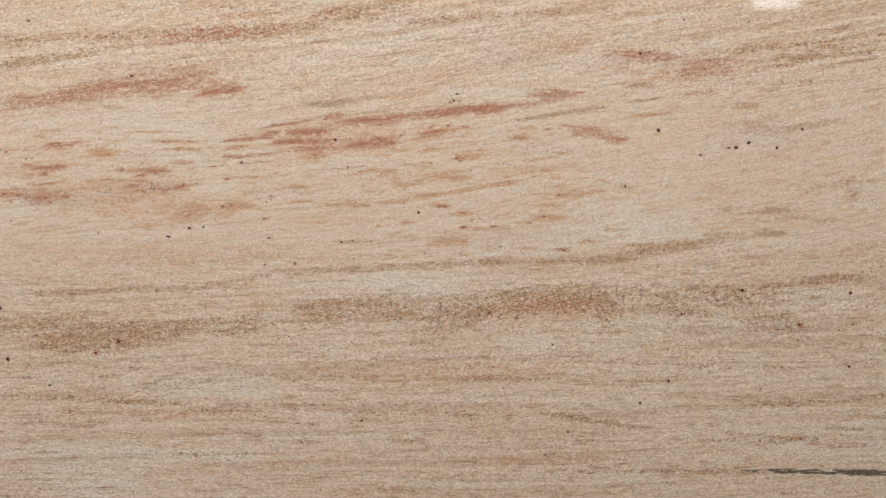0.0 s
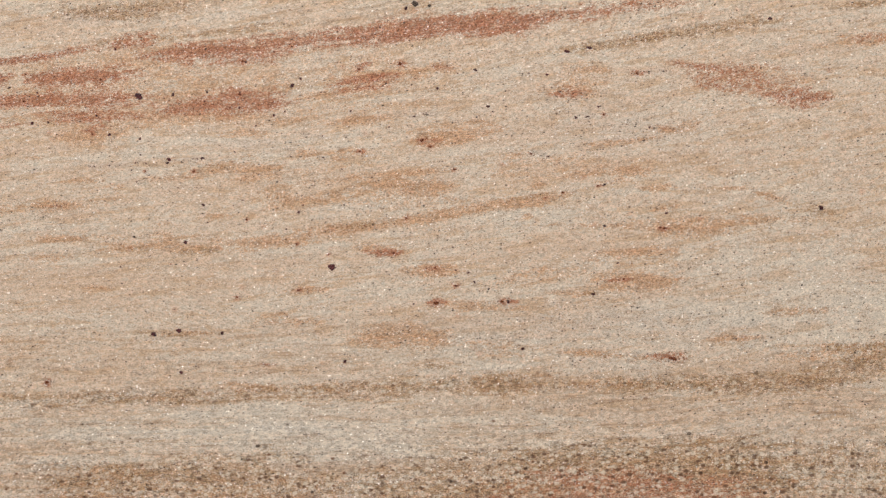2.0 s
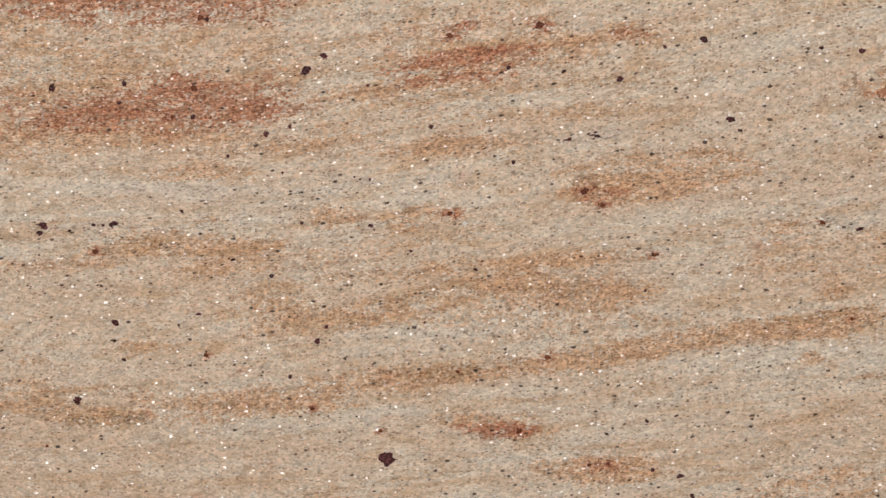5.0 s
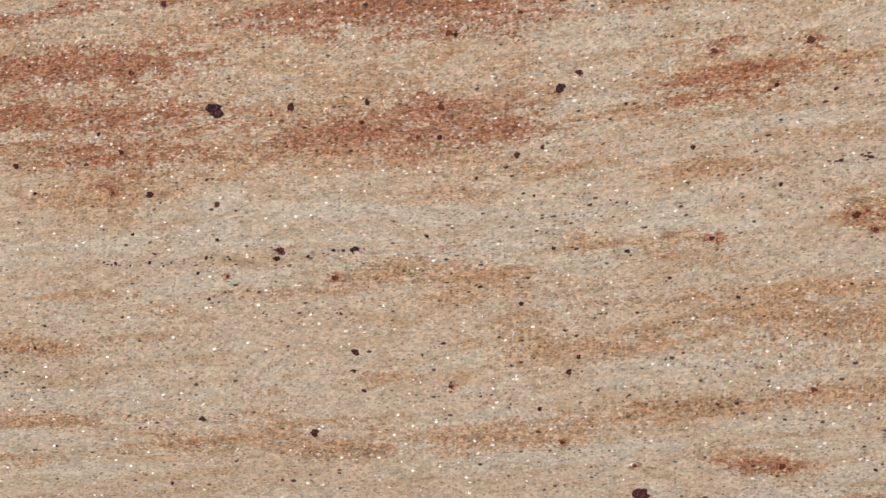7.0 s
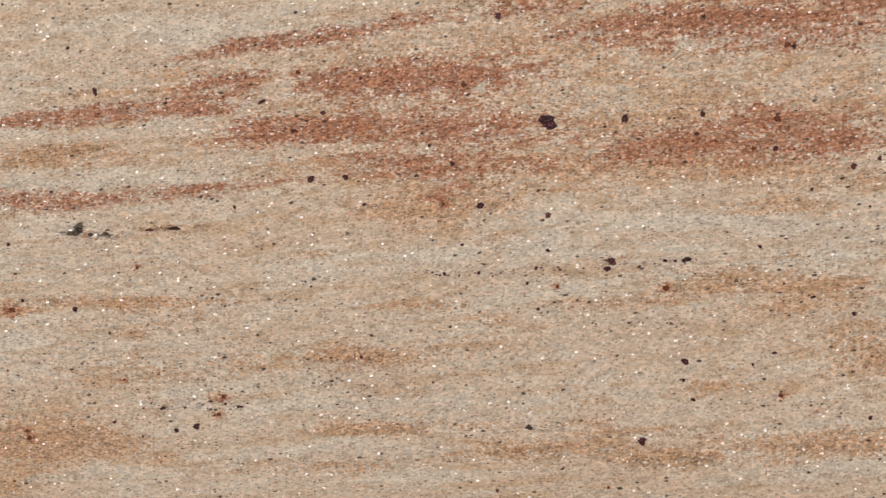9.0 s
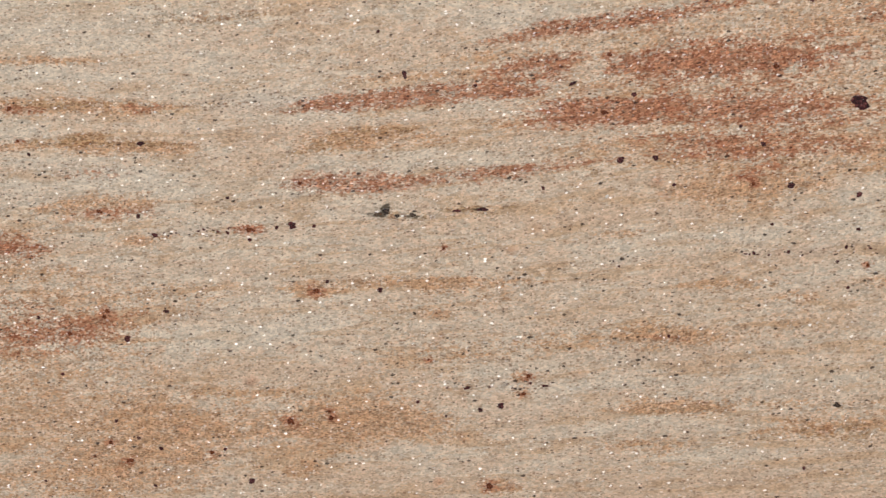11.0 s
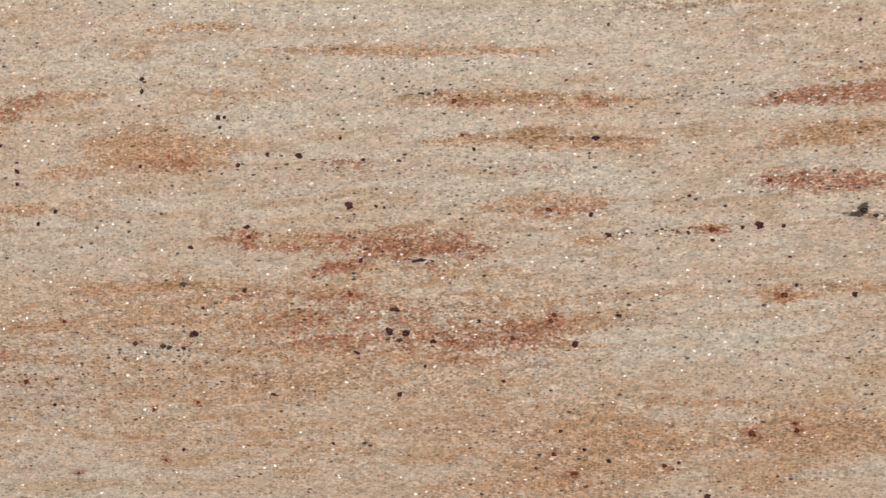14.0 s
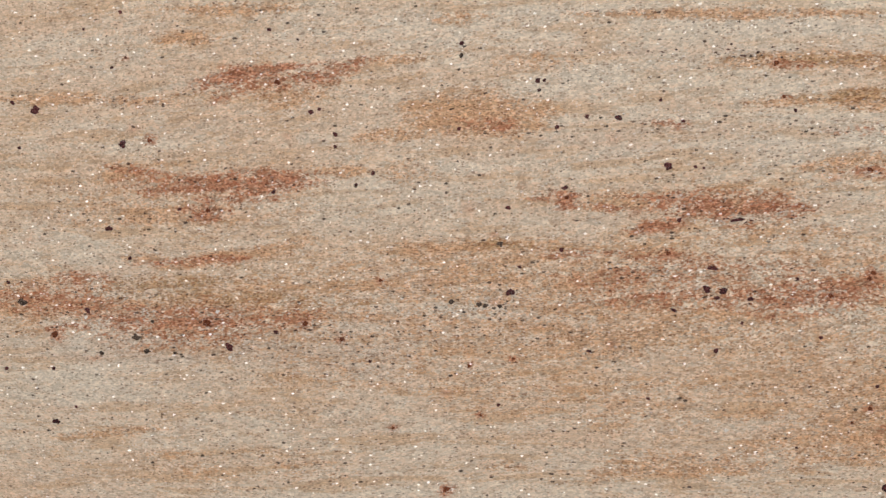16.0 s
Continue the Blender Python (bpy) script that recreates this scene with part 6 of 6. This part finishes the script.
crystal(dark, 0.1883, 1.3678, 1.7, 1.0)
crystal(rusty, 0.2661, 1.3682, 2.1, 1.2)
crystal(dark, 0.2886, 1.3698, 1.4, 0.9)
crystal(dark, 0.0507, 1.3231, 1.0, 0.9)
crystal(dark, 0.2531, 1.3059, 1.0, 0.8)
crystal(dark, 0.2771, 1.3217, 1.2, 1.0)
crystal(dark, 0.1965, 1.3338, 1.2, 0.7)
crystal(dark, 0.2389, 1.2365, 1.5, 1.2)
crystal(dark, 0.2920, 1.2474, 1.7, 1.0)
crystal(dark, 0.1201, 1.1956, 1.5, 1.0)
crystal(dark, 0.1252, 1.1874, 1.0, 1.5)
crystal(dark, 0.1089, 1.1980, 1.0, 0.9)
crystal(dark, 0.0717, 1.1681, 1.0, 0.9)
crystal(dark, 0.1377, 1.1813, 1.2, 1.0)
crystal(rusty, 0.1083, 1.2861, 2.2, 1.0)
crystal(rusty, 0.1746, 1.2995, 1.7, 1.0)
crystal(rusty, 0.2020, 1.2657, 1.7, 1.2)
crystal(dark, 0.0172, 1.3372, 1.3, 1.0)
crystal(dark, 0.2325, 1.1858, 1.0, 0.8)
crystal(dark, 0.2291, 1.1767, 2.2, 1.2)
crystal(dark, 0.1062, 1.2181, 1.0, 0.8)
crystal(rusty, 0.1090, 1.1841, 1.8, 1.5)
crystal(rusty, -0.0300, 1.1803, 2.1, 1.3)
crystal(rusty, 0.0914, 1.1690, 3.5, 1.8)
crystal(rusty, 0.1495, 1.1702, 2.0, 1.5)
crystal(dark, 0.0732, 1.3325, 1.2, 0.7)
crystal(dark, 0.0844, 1.3337, 1.2, 0.7)
crystal(dark, 0.1893, 1.2971, 1.9, 0.7)
crystal(dark, 0.1725, 1.3690, 1.0, 0.8)
crystal(rusty, 0.2907, 1.2342, 2.4, 1.4)
crystal(dark, 0.2504, 1.2040, 1.5, 0.7)
crystal(rusty, 0.0795, 1.3115, 2.5, 1.5)
crystal(rusty, 0.0870, 1.3060, 1.5, 1.3)
crystal(rusty, -0.0772, 1.3812, 1.8, 1.5)
crystal(dark, 0.2056, 1.3876, 3.2, 1.3)
crystal(dark, 0.2247, 1.3907, 3.2, 1.3)
crystal(dark, -0.2714, 0.9476, 1.9, 1.7)
crystal(dark, -0.2929, 0.9418, 1.9, 1.7)
crystal(rusty, 0.5404, 0.9862, 4.5, 2.6)
crystal(dark, 0.2738, 0.9246, 2.6, 2.2)
crystal(rusty, 0.2987, 1.1201, 5.7, 1.9)
crystal(dark, 0.1676, 1.1286, 1.9, 1.6)
crystal(dark, -0.1353, 1.1070, 1.9, 1.6)
crystal(dark, -0.3185, 1.0961, 2.6, 2.2)
crystal(rusty, -0.2565, 1.0980, 2.6, 2.2)
crystal(dark, -0.3093, 1.1516, 3.9, 1.9)
crystal(dark, -0.1595, 1.1411, 2.6, 2.2)
crystal(dark, -0.1369, 1.1443, 2.6, 2.2)
crystal(dark, -0.0984, 1.1423, 1.9, 1.6)
crystal(dark, 0.4252, 1.2515, 2.5, 2.2)
crystal(dark, 0.4944, 1.3634, 3.2, 2.7)
crystal(dark, 0.4934, 1.0847, 1.9, 1.6)
crystal(dark, 0.0660, 1.4259, 1.9, 1.6)
crystal(smoky, 0.0807, 1.4429, 5.1, 2.5)
crystal(smoky, 0.0863, 1.4278, 2.5, 1.9)
crystal(dark, 0.5754, 1.3978, 1.9, 1.6)
crystal(dark, 0.5686, 1.1825, 1.9, 1.6)
crystal(dark, 0.1259, 0.9771, 1.9, 1.6)
crystal(rusty, 0.1426, 0.9920, 5.1, 3.2)
crystal(rusty, 0.1998, 0.9803, 2.6, 2.2)
crystal(dark, -0.1900, 0.9854, 1.9, 1.6)
crystal(dark, 0.0106, 1.1172, 1.9, 1.6)
crystal(dark, 0.1548, 1.1703, 1.9, 1.6)
crystal(dark, 0.3796, 1.4142, 1.9, 1.6)
crystal(dark, 0.6791, 1.3375, 4.6, 3.5)
crystal(dark, 0.6536, 1.3285, 4.6, 3.5)
crystal(dark, -0.5160, 1.1561, 4.7, 2.3)
crystal(dark, -0.4727, 1.1732, 4.6, 2.3)
crystal(dark, -0.4436, 1.1752, 3.5, 2.3)
crystal(dark, 0.6652, 1.0342, 4.7, 3.5)
crystal(dark, 0.8894, 1.0262, 4.7, 3.5)
crystal(dark, -0.8520, 0.9060, 3.5, 4.7)
crystal(smoky, 0.0739, 1.4298, 4.6, 3.5)
crystal(dark, 0.4934, 1.3658, 3.5, 3.0)
crystal(dark, -0.7669, 0.8512, 3.5, 2.3)
crystal(dark, 0.4567, 1.5219, 3.5, 3.0)
crystal(dark, 0.8876, 0.8739, 3.5, 3.0)
crystal(dark, 0.0904, 0.7900, 2.3, 2.0)
crystal(dark, -0.7942, 1.5999, 4.6, 2.3)
crystal(dark, -0.5852, 1.4854, 3.5, 2.9)
crystal(dark, -0.8658, 1.0126, 3.5, 4.7)
crystal(dark, 0.7372, 1.3266, 3.5, 3.0)
crystal(dark, 0.7894, 1.3643, 3.5, 3.0)
crystal(dark, 0.6790, 1.5831, 2.3, 2.0)
crystal(dark, -0.4725, 1.5131, 2.3, 2.0)
crystal(dark, 0.5460, 1.5900, 2.3, 2.0)
crystal(dark, -0.2621, 0.8545, 2.3, 2.0)
crystal(dark, 0.6385, 1.3275, 3.5, 2.3)
crystal(dark, 0.5804, 1.3130, 3.5, 2.3)
crystal(dark, 0.5131, 0.8470, 3.5, 3.0)
crystal(dark, 0.4545, 0.8029, 3.5, 3.0)
crystal(dark, -0.1229, 0.7708, 3.5, 3.0)
crystal(dark, 0.3043, 0.7431, 2.3, 2.0)
crystal(dark, 0.2572, 0.6952, 2.3, 2.0)
crystal(rusty, 0.7844, 0.9617, 4.7, 4.0)
crystal(rusty, -0.6226, 0.9413, 5.8, 4.7)
crystal(rusty, -0.6698, 0.9171, 4.7, 4.0)
crystal(smoky, -0.6371, 1.2474, 1.4, 1.1)
crystal(smoky, -0.6374, 1.2746, 2.0, 1.7)
crystal(dark, -0.5115, 1.1894, 0.7, 0.6)
crystal(rusty, -0.6093, 1.2946, 1.4, 1.2)
crystal(smoky, -0.7926, 1.2383, 1.4, 1.2)
crystal(feldspar, -0.7626, 1.2432, 1.4, 1.2)
crystal(feldspar, -0.8238, 1.2396, 1.4, 1.2)
crystal(feldspar, -0.5407, 1.1960, 1.4, 1.1)
crystal(feldspar, -0.7571, 1.2227, 1.4, 1.2)
crystal(feldspar, -0.6951, 1.2423, 1.1, 0.9)
crystal(rusty, -0.3867, 1.2219, 1.1, 0.9)
crystal(rusty, -0.3024, 1.2381, 1.4, 1.1)
crystal(feldspar, -0.2707, 1.3134, 1.3, 1.0)
crystal(feldspar, -0.4606, 1.3488, 1.0, 0.9)
crystal(feldspar, -0.5669, 1.3187, 0.8, 0.7)
crystal(dark, -0.1185, 1.2963, 0.9, 0.7)
crystal(rusty, -0.3445, 1.2446, 0.9, 0.7)
crystal(dark, -0.0870, 1.2551, 0.7, 0.6)
crystal(rusty, -0.0756, 1.2427, 1.4, 1.1)
crystal(smoky, -0.1097, 1.3922, 1.5, 1.3)
crystal(feldspar, -0.1507, 1.3527, 0.8, 0.6)
crystal(feldspar, -0.2115, 1.2492, 1.0, 0.9)
crystal(rusty, -0.2448, 1.3689, 1.1, 0.9)
crystal(dark, -0.1141, 1.2482, 0.9, 0.7)
crystal(rusty, 0.0288, 1.2373, 1.1, 0.9)
crystal(feldspar, 0.0313, 1.2981, 1.7, 1.4)
crystal(feldspar, 0.0444, 1.3245, 0.7, 0.6)
crystal(dark, 0.1046, 1.2714, 0.7, 0.6)
crystal(rusty, -0.0028, 1.2122, 1.2, 1.0)
crystal(rusty, -0.0848, 1.1741, 1.5, 1.3)
crystal(dark, 0.1432, 1.1796, 0.7, 0.6)
crystal(rusty, 0.1874, 1.2609, 1.2, 1.0)
crystal(rusty, 0.0830, 1.1996, 1.2, 1.0)
crystal(rusty, 0.0908, 1.2002, 1.2, 1.0)
crystal(dark, 0.2192, 1.2246, 0.7, 0.6)
crystal(rusty, 0.2871, 1.2349, 1.5, 1.2)
crystal(dark, 0.2667, 1.1789, 0.7, 0.6)
crystal(rusty, 0.2555, 1.1899, 1.5, 1.2)
crystal(feldspar, 0.0229, 1.2755, 0.8, 0.7)
crystal(feldspar, -0.0560, 1.1850, 0.9, 0.7)
mica_row(-0.189, 1.2913, 0.050, 2.7, 4.2)
mica_row(-0.129, 1.2955, 0.040, 3.1, 3.7)
mica_row(-0.263, 1.2862, 0.019, 2.3, 0.6)
mica_row(-0.130, 1.2713, 0.045, 3.1, 2.8)
mica_row(-0.315, 1.2339, 0.046, 3.8, 1.7)
mica_row(-0.018, 1.3166, 0.031, 2.6, -7.9)
mica_row(0.080, 1.3330, 0.021, 2.9, 10.8)
mica_row(-0.531, 1.3557, 0.040, 4.0, -0.5)
mica_row(-0.448, 1.2979, 0.041, 2.4, 3.4)
mica_row(-0.451, 1.2625, 0.017, 4.4, -7.5)
mica_row(-0.538, 1.2857, 0.023, 2.1, -0.5)
mica_row(-0.585, 1.3557, 0.043, 3.3, -0.2)
mica_row(-0.539, 1.3550, 0.019, 2.8, -1.9)
mica_row(-0.800, 1.3360, 0.034, 2.6, -1.2)
mica_row(0.274, 1.3692, 0.037, 3.8, 1.6)
mica_row(0.083, 1.3337, 0.030, 3.5, 4.7)
mica_row(0.226, 1.3314, 0.031, 3.4, 4.5)


def slab_mesh():
    """Face sheet with a back sheet and four edges, as one closed mesh."""
    rows, cols = GX.shape
    count = rows * cols
    face = np.stack((GX, np.zeros_like(GX), GZ), -1).reshape(-1, 3)
    x0, x1, z0, z1 = XS[0], XS[-1], ZS[0], ZS[-1]
    back = np.array([(x0, THICK, z0), (x1, THICK, z0), (x1, THICK, z1), (x0, THICK, z1)])
    index = np.arange(count).reshape(rows, cols)
    quads = np.stack((index[:-1, :-1], index[:-1, 1:], index[1:, 1:], index[1:, :-1]), -1).reshape(-1, 4)
    b = count
    rims = (
        [b, b + 3, b + 2, b + 1],
        [*index[0, :], b + 1, b][::-1],
        [*index[-1, ::-1], b + 3, b + 2][::-1],
        [*index[::-1, 0], b, b + 3][::-1],
        [*index[:, -1], b + 2, b + 1][::-1],
    )
    loops = np.concatenate([quads.reshape(-1)] + [np.array(r) for r in rims])
    sizes = np.concatenate((np.full(len(quads), 4), [len(r) for r in rims]))
    starts = np.concatenate(([0], np.cumsum(sizes)[:-1]))
    mesh = bpy.data.meshes.new("granite_panel")
    mesh.vertices.add(count + 4)
    mesh.vertices.foreach_set("co", np.concatenate((face, back)).reshape(-1).astype(np.float32))
    mesh.loops.add(len(loops))
    mesh.loops.foreach_set("vertex_index", loops.astype(np.int32))
    mesh.polygons.add(len(sizes))
    mesh.polygons.foreach_set("loop_start", starts.astype(np.int32))
    mesh.update(calc_edges=True)
    fill = np.zeros(4)

    def colours(name, layers):
        data = np.stack([np.concatenate((layer.reshape(-1), fill)) for layer in layers], -1)
        mesh.attributes.new(name, "FLOAT_COLOR", "POINT").data.foreach_set("color", data.reshape(-1).astype(np.float32))

    none = np.zeros_like(GX)
    colours("minerals", (AMOUNT[RUST], AMOUNT[OCHRE], AMOUNT[PALE], AMOUNT[BROWN]))
    colours("flakes", (AMOUNT[FLECK], AMOUNT[BLACK], WISPS, none + 1.0))
    flow = np.stack((np.concatenate((FX.reshape(-1), back[:, 0])), np.concatenate((FV.reshape(-1), back[:, 2])), np.zeros(count + 4)), -1)
    mesh.attributes.new("flow", "FLOAT_VECTOR", "POINT").data.foreach_set("vector", flow.reshape(-1).astype(np.float32))
    mesh.materials.append(GNEISS)
    return mesh


slab = tagged(new("granite_panel", slab_mesh()), "polished cream and rust-veined granite slab with dark garnets, standing upright", "stone slab")

# ---- crystals set in the face ----
SHAPES = {}


def crystal_shape(material, kind):
    """A ragged grain of unit radius, polished almost flush: its flat top faces -y and its body sinks into the stone."""
    key = (material.name, kind)
    if key in SHAPES:
        return SHAPES[key]
    dice = random.Random(kind * 31 + len(SHAPES))
    bm = bmesh.new()
    sides = 18
    rings = []
    waves = [(dice.uniform(0.06, 0.22) / n ** 0.5, n, dice.uniform(0, 6.28)) for n in (2, 3, 4, 5, 7)]
    jag = [dice.uniform(-0.16, 0.16) for _ in range(sides)]
    for size, depth in ((0.80, -0.00008), (0.94, -0.00007), (1.0, -0.00002), (0.9, 0.0012)):
        ring = []
        for i in range(sides):
            a = 2 * math.pi * i / sides
            r = size * (1.0 + sum(h * math.sin(n * a + p) for h, n, p in waves) + jag[i])
            ring.append(bm.verts.new((math.cos(a) * r, depth, math.sin(a) * r)))
        rings.append(ring)
    bm.faces.new(rings[0])
    for upper, lower in zip(rings, rings[1:]):
        for i in range(sides):
            j = (i + 1) % sides
            bm.faces.new((upper[i], lower[i], lower[j], upper[j]))
    bm.faces.new(rings[-1][::-1])
    bmesh.ops.recalc_face_normals(bm, faces=bm.faces)
    mesh = bpy.data.meshes.new("garnet")
    bm.to_mesh(mesh)
    bm.free()
    mesh.materials.append(material)
    SHAPES[key] = mesh
    return mesh


crystal_dice = random.Random(5)
for material, x, z, across, high in GRAINS:
    grain = new("mica_grain" if material is smoky else "feldspar_grain" if material is feldspar else "garnet", crystal_shape(material, crystal_dice.randrange(7)))
    grain.parent = slab
    tagged(grain, "flat smoky black mica grain" if material is smoky else "pale cream feldspar grain" if material is feldspar else "rust-stained red brown garnet grain" if material is rusty else "dark purple-black garnet crystal, polished flush")
    grain.location = (x, 0.0, z)
    grain.rotation_euler = (0.0, radians(crystal_dice.uniform(-20, 20)), 0.0)
    size = 0.0009 if material is dark else 0.00075 if material is rusty else 0.00065
    grain.scale = (across * size, 1.0, high * size)
